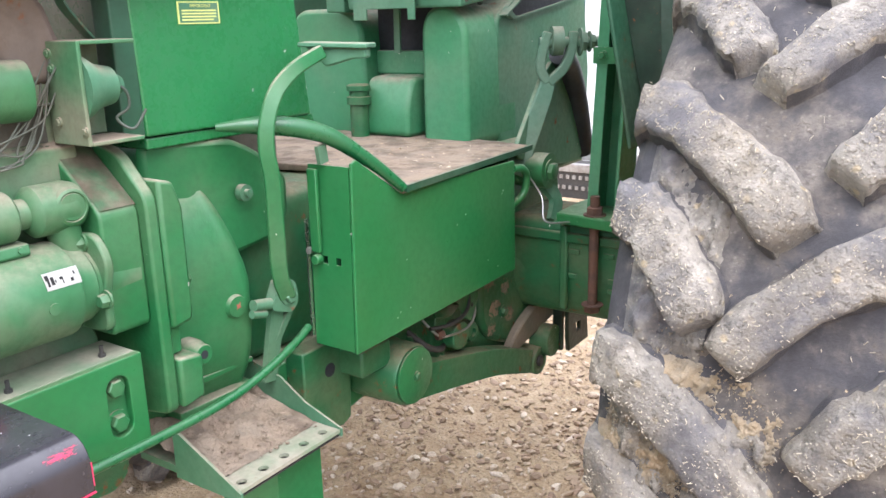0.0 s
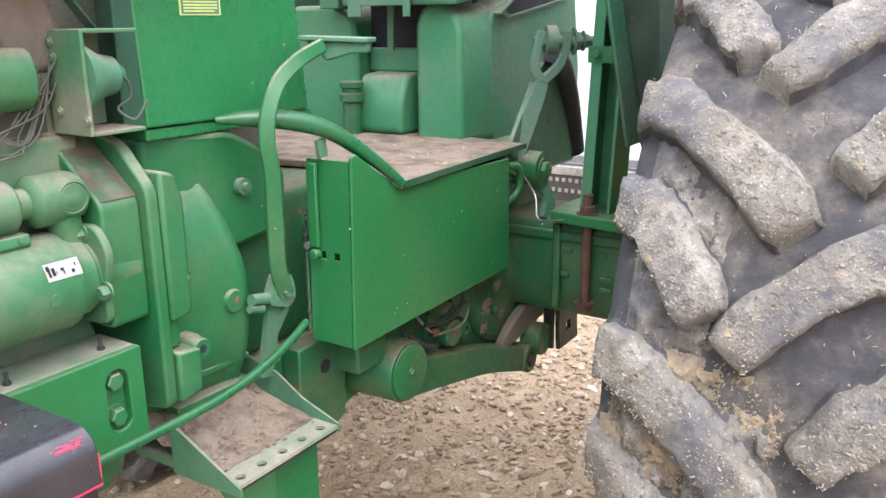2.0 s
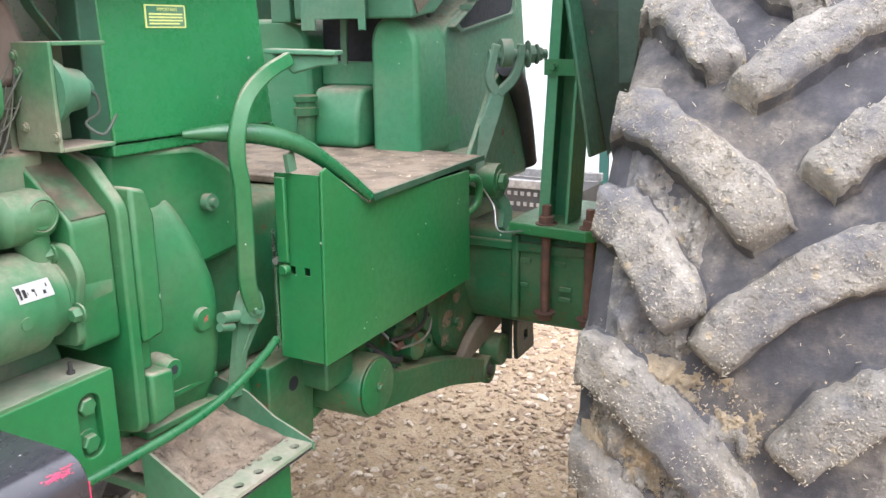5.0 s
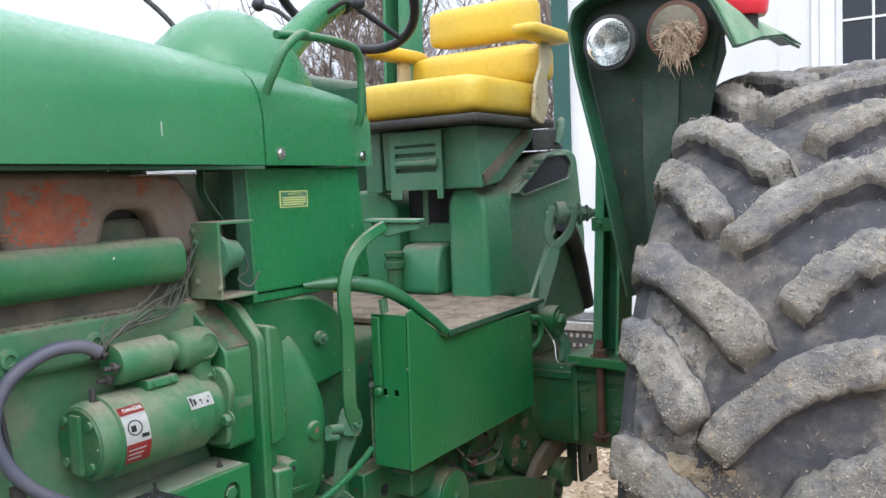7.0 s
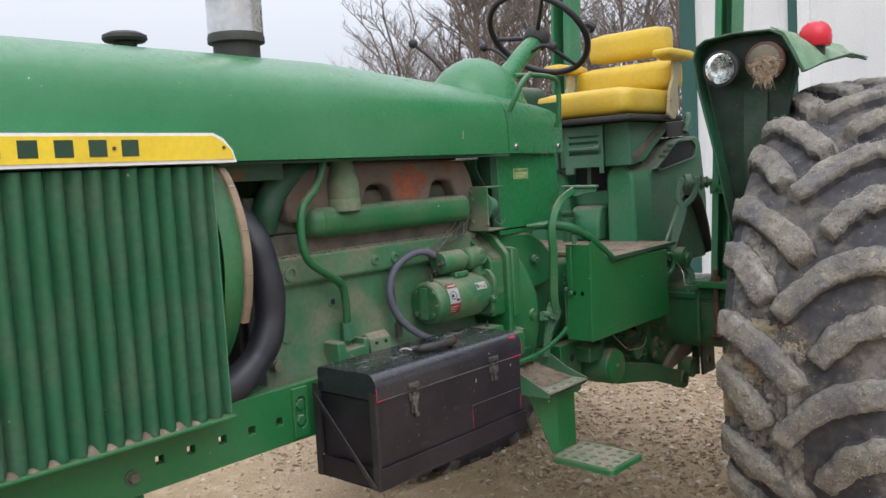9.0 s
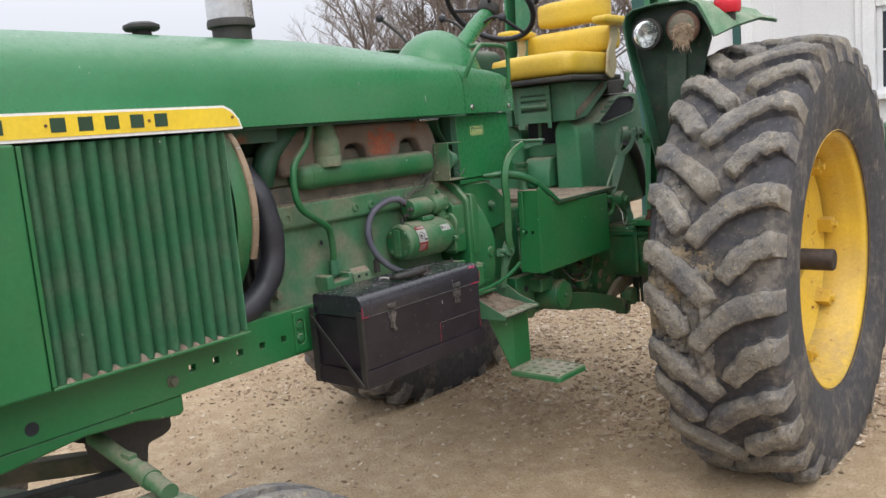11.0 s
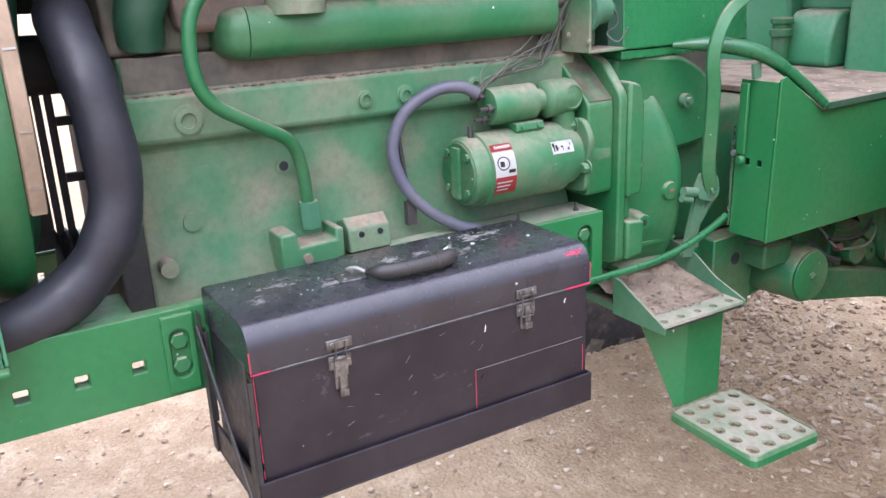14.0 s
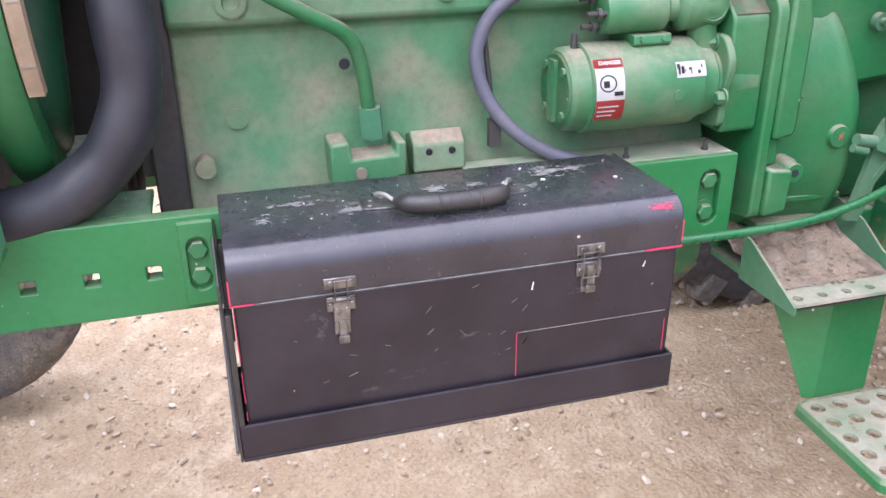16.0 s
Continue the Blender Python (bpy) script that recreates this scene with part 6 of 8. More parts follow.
def rear_wheel(sgn):
    c = Vector((sgn * 1.031, 2.196, 0.785))
    # carcass
    prof = [(r, s * w) for s, rows in ((-1, (0, 1, 2, 3, 4, 5, 6, 7, 8)), (1, (8, 7, 6, 5, 4, 3, 2, 1, 0))) for r, w in [((0.512, 0.196), (0.55, 0.214), (0.64, 0.236), (0.72, 0.238), (0.79, 0.235), (0.822, 0.224), (0.841, 0.198), (0.848, 0.12), (0.852, 0.05))[k] for k in rows]]
    tyre = part("rear_tyre", turned(BM(), c, (1, 0, 0), prof, 96, ends=False), TYRE, T, "large worn tractor tyre caked with mud", smooth=50)
    # a long and a short lug for each side, curved from the shoulder to a blunt nose, shared round the tyre
    rnd = random.Random(6)
    R = 0.886
    meshes = {}

    def course(side, kind, u):
        """Where a lug's middle line runs: across the tread, and along it in metres."""
        start, sweep, bend = ((-0.047, 11.0, 2.1), (0.062, 7.6, 2.0)) [kind] if side > 0 else ((-0.006, 10.8, 1.55), (0.088, 9.2, 1.6))[kind]
        return start + (0.222 - start) * u, -R * radians(sweep) * max(0.0, 1 - u) ** bend

    def on_lug(side, kind, u, q, half):
        """A point q half-widths to the side of the middle line."""
        x, s = course(side, kind, u)
        x1, s1 = course(side, kind, u + 0.02)
        d = math.hypot(x1 - x, s1 - s)
        return x - (s1 - s) / d * q * half, s + (x1 - x) / d * q * half

    for side in (1, -1):
        for kind in (0, 1):
            for variant in range(4):
                bm = BM()
                rows = []
                n = 24
                seed = variant * 9 + side * 2.0 + kind * 31
                for k in range(-3, n + 2):
                    u = min(1.0, max(0.0, k / (n - 1)))
                    half = 0.0318 + 0.004 * noise.noise((u * 3, seed, 1)) + (0.003 if u > 0.8 else 0)
                    ext = 0.0
                    if k < 0:
                        ext = {-1: 0.006, -2: 0.013, -3: 0.026}[k]
                    if k >= n:
                        ext = -0.006 if k == n else -0.016
                    x0, s0 = course(side, kind, u)
                    x1, s1 = course(side, kind, u + 0.02)
                    d = math.hypot(x1 - x0, s1 - s0)
                    tx, ts = (x1 - x0) / d, (s1 - s0) / d
                    row = []
                    for q, low in ((-1.62, 1.0), (-1.36, 0.92), (-1.20, 0.68), (-1.11, 0.34), (-1.04, 0.09), (-0.90, 0.01), (-0.5, 0), (-0.17, 0), (0.17, 0), (0.5, 0), (0.82, 0.03), (1.02, 0.12), (1.18, 0.30), (1.38, 0.55), (1.62, 0.82), (1.92, 1.0)):
                        x, s = on_lug(side, kind, u, q * {-3: 0.92, -2: 0.80, -1: 0.74, 0: 0.82, 1: 0.93}.get(k, 1.0), half)
                        x, s = x - tx * ext, s - ts * ext
                        crown = 0.893 - 2.6 * max(0, abs(x) - 0.13) ** 2
                        base = 0.842 if abs(x) < 0.19 else 0.842 - 1.2 * (abs(x) - 0.19)
                        end = {-3: 1.0, -2: 0.78, -1: 0.36, 0: 0.10, 1: 0.02, n: 0.25, n + 1: 1.0}.get(k, 0.0)
                        down = max(low, end)
                        w = 0.0055 * noise.noise((u * 5 + seed, q * 1.1, 3)) + 0.0035 * noise.noise((u * 15 + seed, q * 3.5, 5)) + 0.0018 * noise.noise((u * 40 + seed, q * 9, 8))
                        r = crown + (base - 0.006 - crown) * down + w * (1 - 0.7 * down)
                        s += 2.4 * w * (low > 0)
                        row.append(bm.verts.new((side * x, -math.cos(s / R) * r, math.sin(s / R) * r)))
                    rows.append(row)
                for p, q in zip(rows, rows[1:]):
                    for i in range(len(p) - 1):
                        bm.faces.new((p[i], p[i + 1], q[i + 1], q[i])).material_index = int(i in (0, 1, 2, 13, 14))
                bmesh.ops.recalc_face_normals(bm, faces=bm.faces)
                me = bpy.data.meshes.new("tread_lug")
                bm.to_mesh(me)
                bm.free()
                me.materials.append(MUDDY)
                me.materials.append(TYRE)
                me.polygons.foreach_set("use_smooth", [True] * len(me.polygons))
                me.set_sharp_from_angle(angle=radians(100))
                meshes[side, kind, variant] = me
    count = 15
    chaff = BM()
    for k in range(count):
        for side, kind, at in ((1, 0, 24.2), (1, 1, 12.9), (-1, 0, 35.0), (-1, 1, 25.2)):
            lug = new("tread_lug", meshes[side, kind, rnd.randrange(4)])
            lug.parent = tyre
            turn = -radians(at) - 2 * math.pi * k / count
            lug.matrix_local = Matrix.Translation(c) @ Matrix.Rotation(turn, 4, "X")
            if sgn < 0 or not -1.4 < (-turn + math.pi) % (2 * math.pi) - math.pi < 1.3:
                continue
            # straw and grit pressed into the lug's face
            for j in range(420):
                u, q = rnd.random(), rnd.uniform(-0.98, 0.98)
                x, s = on_lug(side, kind, u, q, 0.0345)
                if noise.noise((x * 25, s * 25, k + side * 3 + kind)) < rnd.uniform(-0.7, 0.3):
                    continue
                r = 0.8935 - 2.6 * max(0, abs(x) - 0.13) ** 2
                a = s / R - turn
                up = Vector((0, -math.cos(a), math.sin(a)))
                p = c + Vector((side * x, 0, 0)) + up * r
                d = Vector((rnd.uniform(-1, 1), rnd.uniform(-1, 1), rnd.uniform(-1, 1)))
                d = (d - up * d.dot(up) * 0.75).normalized() * (0.0007 + 0.0034 * rnd.random() ** 4)
                e = up.cross(d).normalized() * rnd.uniform(0.0004, 0.0010)
                v = [chaff.verts.new(p + z) for z in (-d - e, d - e * 0.6, d + e * 0.6, -d + e, up * 0.0016)]
                for f in ((0, 1, 4), (1, 2, 4), (2, 3, 4), (3, 0, 4)):
                    chaff.faces.new([v[i] for i in f])
    if sgn > 0:
        tagged(part("chaff", chaff, CHAFF, tyre, "flecks of straw pressed into the tread", smooth=0), kind="stuff")
    else:
        chaff.free()
    # rim: flange, drop centre and dish
    prof = [(r + 0.047, h) for r, h in ((0.470, 0.202), (0.474, 0.198), (0.468, 0.190), (0.455, 0.184), (0.44, 0.165), (0.436, 0.13), (0.428, 0.122), (0.41, 0.06), (0.408, -0.06), (0.425, -0.12), (0.44, -0.165), (0.455, -0.182), (0.474, -0.196), (0.470, -0.200))]
    rim = part("rear_rim", turned(BM(), c, (sgn, 0, 0), prof, 72, ends=False), YELLOW, T, "yellow steel wheel rim", smooth=40)
    rim.data.materials[0] = YELLOW
    dish = turned(BM(), c, (sgn, 0, 0), [(0.442, 0.03), (0.40, 0.012), (0.28, -0.03), (0.17, -0.05), (0.10, -0.05), (0.10, -0.07), (0.28, -0.05), (0.41, -0.012), (0.442, 0.01)], 60, ends=False)
    part("wheel_disc", dish, YELLOW, rim, "yellow dished wheel centre", smooth=40)
    for k in range(8):
        a = 2 * math.pi * k / 8 + 0.2
        m = Matrix.Translation(c) @ Matrix.Rotation(a, 4, "X")
        bm = block(BM(), (sgn * -0.01, 0.405, -0.03), (sgn * 0.075, 0.455, 0.03))
        hexbolt(bm, (sgn * 0.075, 0.43, 0), (sgn, 0, 0), 0.016, 0.018)
        bmesh.ops.transform(bm, matrix=m, verts=bm.verts)
        part("rim_clamp", bm, YELLOW, rim, bevel=0.005)
    bm = turned(BM(), c, (sgn, 0, 0), [(0.12, -0.06), (0.12, 0.01), (0.085, 0.02), (0.085, 0.05), (0.05, 0.052)], 30)
    for k in range(6):
        a = 2 * math.pi * k / 6
        hexbolt(bm, c + Vector((sgn * 0.012, 0.10 * math.cos(a), 0.10 * math.sin(a))), (sgn, 0, 0), 0.015, 0.02)
    part("wheel_hub", bm, YELLOW, rim)
    bm = turned(BM(), c, (sgn, 0, 0), [(0.044, -0.3), (0.044, 0.180), (0.040, 0.186), (0.012, 0.187)], 28)
    part("axle_end", bm, AXLE, rim, "dark rusty bare axle end")
    # mud and chaff stuck between the lugs
    if sgn > 0:
        for name, x0, x1, a0, a1, high, seed, mat in (("mud_patch", -0.200, 0.00, 1, 13, 0.034, 1, CLOD), ("mud_patch", -0.05, 0.06, 4, 10, 0.022, 5, CLOD), ("mud_patch", -0.215, -0.08, -8, 5, 0.036, 9, CLOD), ("mud_patch", -0.200, 0.03, -24, 10, 0.060, 8, MUDDY), ("mud_patch", -0.192, -0.06, 10, 33, 0.034, 12, MUDDY)):
            bm = BM()
            rows = []
            n, m = (90, 80) if mat is CLOD else (60, 54)
            for i in range(n + 1):
                u = i / n
                row = []
                for j in range(m + 1):
                    w = j / m
                    x, a = x0 + (x1 - x0) * u, radians(a0 + (a1 - a0) * w)
                    edge = min(1, 6 * min(u, 1 - u, w, 1 - w))
                    h = (0.35 + 0.55 * noise.noise((x * 14, a * 12, seed)) + 0.35 * noise.noise((x * 45, a * 40, seed)) + 0.20 * noise.noise((x * 110, a * 98, seed)) + 0.16 * noise.noise((x * 260, a * 230, seed))) * edge
                    r = 0.842 + high * h
                    row.append(bm.verts.new(c + Vector((x, -math.cos(a) * r, math.sin(a) * r))))
                rows.append(row)
            for p, q in zip(rows, rows[1:]):
                for j in range(m):
                    bm.faces.new((p[j], p[j + 1], q[j + 1], q[j]))
            part(name, bm, mat, tyre, "dried tan mud and chaff" if mat is CLOD else "grey mud packed between the lugs", smooth=180)
        bm = BM()
        rnd = random.Random(23)
        for k in range(9000):
            a, x = radians(rnd.gauss(4.5, 4.2)), max(-0.195, min(0.2, rnd.gauss(-0.10, 0.06)))
            if noise.noise((x * 20, a * 18, 2.0)) + 0.5 * noise.noise((x * 60, a * 55, 6.0)) < rnd.uniform(-0.5, 0.25):
                continue
            r = rnd.choice((0.846, 0.850, 0.855, 0.861)) + rnd.uniform(-0.002, 0.003)
            m = Vector((x, -math.cos(a) * r, math.sin(a) * r)) + c
            e = 0.0008 + 0.0026 * rnd.random() ** 3
            q = [bm.verts.new(m + Vector((rnd.uniform(-1, 1), rnd.uniform(-1, 1), rnd.uniform(-1, 1))).normalized() * e * rnd.uniform(0.6, 1.4)) for _ in range(5)]
            for f in ((0, 1, 2), (0, 2, 3), (0, 3, 1), (4, 2, 1), (4, 3, 2), (4, 1, 3)):
                bm.faces.new([q[i] for i in f])
        tagged(part("loose_mud", bm, CLOD, tyre, "crumbs of dried tan mud", smooth=0), kind="stuff")
        bm = BM()
        rnd = random.Random(17)
        for k in range(700):
            a, x = radians(rnd.uniform(-35, 60)), rnd.uniform(-0.2, 0.2)
            if k > 250:
                a, x = radians(rnd.gauss(5, 5)), max(-0.19, min(0.19, rnd.gauss(-0.10, 0.06)))
            r = 0.893
            p = c + Vector((x, -math.cos(a) * r, math.sin(a) * r))
            d = Vector((rnd.uniform(-1, 1), rnd.uniform(-1, 1), rnd.uniform(-1, 1))).normalized() * rnd.uniform(0.003, 0.009)
            p += Vector((0, -math.cos(a), math.sin(a))) * rnd.choice((-0.044, -0.042, -0.038))
            skin(bm, [ring(bm, p, d, 0.0009, 3), ring(bm, p + d, d, 0.0006, 3)])
        tagged(part("chaff", bm, CHAFF, tyre, "bits of straw stuck to the tread"), kind="stuff")


rear_wheel(1)
rear_wheel(-1)


def fender():
    for sgn in (1, -1):
        def shell(y, k):
            return [(0.672, 1.165), (0.628, 1.434), (0.574, 1.67), (0.558, 1.775), (0.572, 1.815), (0.604, 1.835), (0.70, 1.845), (0.825, 1.838), (0.866, 1.815 - 0.02 * k), (0.893, 1.765 + 0.03 * k), (0.928 - 0.01 * k, 1.690 + 0.09 * k)]
        bm = BM()
        rows = []
        for y, k in ((1.765, 0), (1.80, 0.05), (2.0, 0.5), (2.30, 1.0), (2.52, 1.0)):
            rows.append([bm.verts.new((sgn * x, y + 0.10 * max(0, 1.5 - z) * 0.8, z)) for x, z in shell(y, k)])
        for p, q in zip(rows, rows[1:]):
            for i in range(len(p) - 1):
                bm.faces.new((p[i], p[i + 1], q[i + 1], q[i]))
        bmesh.ops.recalc_face_normals(bm, faces=bm.faces)
        bmesh.ops.solidify(bm, geom=list(bm.faces), thickness=0.008)
        f = part("fender", bm, GREEN_DARK, T, "dark green flat-topped fender with lamps", smooth=45, bevel=0.003)
        bm = BM()
        rows = []
        for y, k in ((1.768, 0), (1.80, 0.05), (2.0, 0.5), (2.30, 1.0), (2.52, 1.0)):
            rows.append([bm.verts.new((sgn * x, y, z + 0.003)) for x, z in shell(y, k)[7:]])
        for p, q in zip(rows, rows[1:]):
            for i in range(len(p) - 1):
                bm.faces.new((p[i], p[i + 1], q[i + 1], q[i]))
        bmesh.ops.recalc_face_normals(bm, faces=bm.faces)
        bmesh.ops.solidify(bm, geom=list(bm.faces), thickness=-0.004)
        part("fender_crown", bm, GREEN_FENDER, f, "chalky pale green fender crown", smooth=60)
        # front panel set back inside the lip, the recess's shade put into its colour
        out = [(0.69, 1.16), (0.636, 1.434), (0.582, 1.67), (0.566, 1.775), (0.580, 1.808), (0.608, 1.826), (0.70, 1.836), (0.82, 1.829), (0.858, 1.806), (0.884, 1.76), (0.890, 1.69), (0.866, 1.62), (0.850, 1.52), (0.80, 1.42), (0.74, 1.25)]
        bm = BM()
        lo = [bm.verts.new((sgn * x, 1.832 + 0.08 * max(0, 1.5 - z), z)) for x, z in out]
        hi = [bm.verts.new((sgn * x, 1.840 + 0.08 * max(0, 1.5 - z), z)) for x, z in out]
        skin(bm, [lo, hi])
        part("front_panel", bm, SHADED_GRIME, f, "grimy green recessed panel, darkened for its shade", smooth=0)
        # dusty strip in the recess, paler than the panel to give its lit side
        bm = BM()
        out = [(0.712, 1.30), (0.706, 1.45), (0.712, 1.655), (0.792, 1.645), (0.788, 1.55), (0.752, 1.42), (0.735, 1.30)]
        skin(bm, [[bm.verts.new((sgn * x, 1.826 + d + 0.08 * max(0, 1.5 - z), z)) for x, z in out] for d in (0.0, 0.005)])
        part("lit_strip", bm, LIT_LINER, f, "dusty green strip, paler for the lit side of the recess", smooth=0)
        if sgn < 0:
            continue
        for n, (x, y, z, r) in enumerate(((0.660, 1.760, 1.731, 0.060), (0.805, 1.765, 1.738, 0.062))):
            bm = turned(BM(), (x, y, z), (0, 1, 0), [(r * 0.86, -0.002), (r, 0.0), (r * 1.02, 0.012), (r * 0.97, 0.03), (r * 0.6, 0.06), (r * 0.3, 0.07)], 36, ends=n > 0)
            lamp = part("head_lamp", bm, DARK if n == 0 else RUST, T, "round head lamp" if n == 0 else "head lamp stuffed with a straw nest", smooth=40)
            bm = turned(BM(), (x, y - 0.004, z), (0, 1, 0), [(r * 0.84, 0.0), (r * 0.7, -0.006), (r * 0.4, -0.011), (0.001, -0.013)], 32, ends=False)
            if n == 0:
                part("lens", bm, GLASS, lamp, "clear ribbed glass lens", smooth=80).visible_shadow = False
                bm = turned(BM(), (x, y - 0.0055, z), (0, 1, 0), [(r * 0.84, 0.0015), (r * 0.6, 0.02), (r * 0.3, 0.034), (0.001, 0.038)], 32, ends=False)
                part("reflector", bm, REFLECTOR, lamp, smooth=80)
            else:
                part("lens", bm, DUSTY, lamp, "dust-caked lens", smooth=80)
                bm = BM()
                rnd = random.Random(31)
                for k in range(620):
                    a, q = rnd.uniform(0, 6.28), rnd.random() ** 0.55 * r * 0.66
                    p = Vector((x + q * math.cos(a) + 0.012, y - 0.012 - rnd.random() * 0.020, z + q * math.sin(a) * (0.75 if math.sin(a) > 0 else 1.15) - 0.016))
                    d = Vector((rnd.uniform(-1, 1), rnd.uniform(-0.4, 0.2), rnd.uniform(-1.8, 0.5))).normalized() * rnd.uniform(0.008, 0.024)
                    skin(bm, [ring(bm, p, d, 0.0009, 3), ring(bm, p + d, d, 0.0005, 3)])
                for k in range(26):
                    p = Vector((x + rnd.uniform(-0.02, 0.035), y - 0.02 - rnd.random() * 0.012, z - 0.035 - 0.03 * rnd.random()))
                    d = Vector((rnd.uniform(-0.5, 0.5), rnd.uniform(-0.2, 0.1), -1)).normalized() * rnd.uniform(0.015, 0.045)
                    skin(bm, [ring(bm, p, d, 0.0008, 3), ring(bm, p + d, d, 0.0004, 3)])
                part("straw_nest", bm, STRAW, lamp, "tangle of dry straw")
        bm = turned(BM(), (0.885, 2.02, 1.792), (0, 0, 1), [(0.046, 0), (0.051, 0.010), (0.053, 0.030), (0.050, 0.052), (0.040, 0.070), (0.024, 0.081), (0.004, 0.084)], 32)
        b = part("warning_lamp", bm, RED_LENS, T, "red round warning lamp on the fender", smooth=60)
        part("lamp_base", rod(BM(), (0.885, 2.02, 1.745), (0.885, 2.02, 1.7915), 0.030, seg=28), DARK, b)


fender()


def platform():
    out = [(0.368, 1.512), (0.342, 2.032), (0.0, 2.10), (-0.34, 2.03), (-0.368, 1.512), (-0.19, 1.56), (0.05, 1.60), (0.20, 1.60), (0.29, 1.55)]
    p = part("platform", prism(BM(), out, "z", 1.104, 1.119), PLATFORM, T, "steel footplate covered with dry dirt", smooth=0, bevel=0.003)
    bm = strip(BM(), [(0.372, 1.516, 1.114), (0.346, 2.034, 1.114)], 0.012, 0.006, (0, 0, 1), smooth=False)
    part("plate_lip", bm, GREEN_DARK, p)
    bm = pipe(BM(), [(0.205, 1.245, 1.245), (0.235, 1.285, 1.245), (0.275, 1.335, 1.240), (0.31, 1.395, 1.218), (0.345, 1.46, 1.166), (0.370, 1.513, 1.116)], lambda u: 0.006 + 0.0105 * min(1, u / 0.3) if u < 0.5 else 0.0165 - 0.016 * (u - 0.5), 16)
    part("edge_tube", bm, GREEN_TUBE, p, "curved green tube edging the platform")
    bm = strip(BM(), [(0.30, 1.38, 1.205), (0.30, 1.385, 1.175)], 0.02, 0.008, (0, 1, 0), smooth=False)
    part("tube_tab", bm, GREEN_DULL, p)
    bm = BM()
    rnd = random.Random(13)
    for k in range(170):
        x, y = rnd.uniform(0.02, 0.345), rnd.uniform(1.61, 2.02)
        e = 0.0012 + 0.0045 * rnd.random() ** 3
        q = [bm.verts.new((x + rnd.uniform(-1, 1) * e * 1.6, y + rnd.uniform(-1, 1) * e * 1.6, 1.1185 + rnd.uniform(0, 0.8) * e)) for _ in range(5)]
        for f in ((0, 1, 2), (0, 2, 3), (0, 3, 1), (4, 2, 1), (4, 3, 2), (4, 1, 3)):
            bm.faces.new([q[i] for i in f])
    tagged(part("grit", bm, STONES, p, "grit and chaff on the plate", smooth=0), kind="stuff")
    # battery box hung below it
    out = [(1.380, 0.843), (1.388, 1.177), (1.402, 1.182), (1.515, 1.108), (1.935, 1.100), (1.940, 0.850)]
    b = part("battery_box", prism(BM(), out, "x", 0.352, 0.358), GREEN_NEW, T, "bright green sheet battery box under the platform", smooth=0, bevel=0.0025)
    zs = [0.846, 0.998, 1.012, 1.170]
    xs = [0.262, 0.2865, 0.2985, 0.3165, 0.3285, 0.3515]
    bm = BM()
    pierced(bm, xs, zs, {(1, 1), (3, 1)}, lambda u, v: (u, 1.381 + (v - 0.846) * 0.02, v), (0, 0.004, 0))
    part("end_panel", bm, GREEN_NEW, b, "green end panel with two square holes", smooth=0)
    bm = block(BM(), (0.266, 1.386, 0.847), (0.3515, 1.935, 0.851))
    block(bm, (0.266, 1.40, 0.852), (0.269, 1.93, 1.10))
    block(bm, (0.27, 1.93, 0.852), (0.3515, 1.934, 1.098))
    part("box_shell", bm, GREEN_DARK, b, smooth=0)
    bm = block(BM(), (0.272, 1.372, 1.02), (0.292, 1.3795, 1.165))
    rod(bm, (0.284, 1.380, 1.008), (0.284, 1.366, 1.008), 0.009, seg=12)
    part("latch_strap", bm, GREEN_NEW, b, bevel=0.002)
    part("bright_edge", block(BM(), (0.2585, 1.374, 0.862), (0.2615, 1.380, 1.075)), CHROME, b, "bright bare metal edge strip", smooth=0)
    part("box_screw", rod(BM(), (0.265, 1.381, 1.02), (0.265, 1.372, 1.02), 0.006, seg=10), STEEL, b)
    bm = pipe(BM(), [(0.35, 1.94, 1.08), (0.355, 1.975, 1.075), (0.352, 2.0, 1.05), (0.345, 1.995, 1.01), (0.33, 1.95, 0.985)], 0.009, 12)
    part("box_handle", bm, GREEN_NEW, b)
    rnd = random.Random(4)
    for k in range(9):
        y, z, s = rnd.uniform(1.42, 1.92), rnd.uniform(0.86, 1.08), rnd.uniform(0.0008, 0.0018)
        part("paint_chip", rod(BM(), (0.3575, y, z), (0.3583, y, z), s, seg=7), WHITE_LABEL, b, smooth=0)
    # clutch pedal: a flat bar bent edgewise, with a thin pad on top
    bm = strip(BM(), [(0.258, 1.322, 0.950), (0.264, 1.302, 1.00), (0.274, 1.292, 1.08), (0.282, 1.284, 1.16), (0.285, 1.274, 1.21), (0.287, 1.278, 1.255), (0.288, 1.302, 1.300), (0.287, 1.350, 1.332), (0.284, 1.415, 1.354)], 0.016, lambda u: 0.029 - 0.006 * u, (0.75, -0.66, 0), 7)
    p = part("clutch_pedal", bm, GREEN_CAST, T, "curved green clutch pedal arm", smooth=50, bevel=0.003)
    m = Matrix.Translation((0.289, 1.449, 1.364)) @ Matrix.Rotation(radians(22), 4, "Z") @ Matrix.Rotation(radians(2), 4, "Y")
    bm = block(BM(), (-0.060, -0.028, -0.004), (0.060, 0.028, 0.004), m)
    part("pedal_pad", bm, GREEN_DULL, p, "worn bare-edged pedal pad", bevel=0.002)
    bm = prism(BM(), [(-0.050, -0.0045), (0.056, -0.0045), (0.056, -0.020), (0.030, -0.022), (-0.014, -0.036), (-0.036, -0.018)], "y", -0.018, 0.010)
    bmesh.ops.transform(bm, matrix=m, verts=bm.verts)
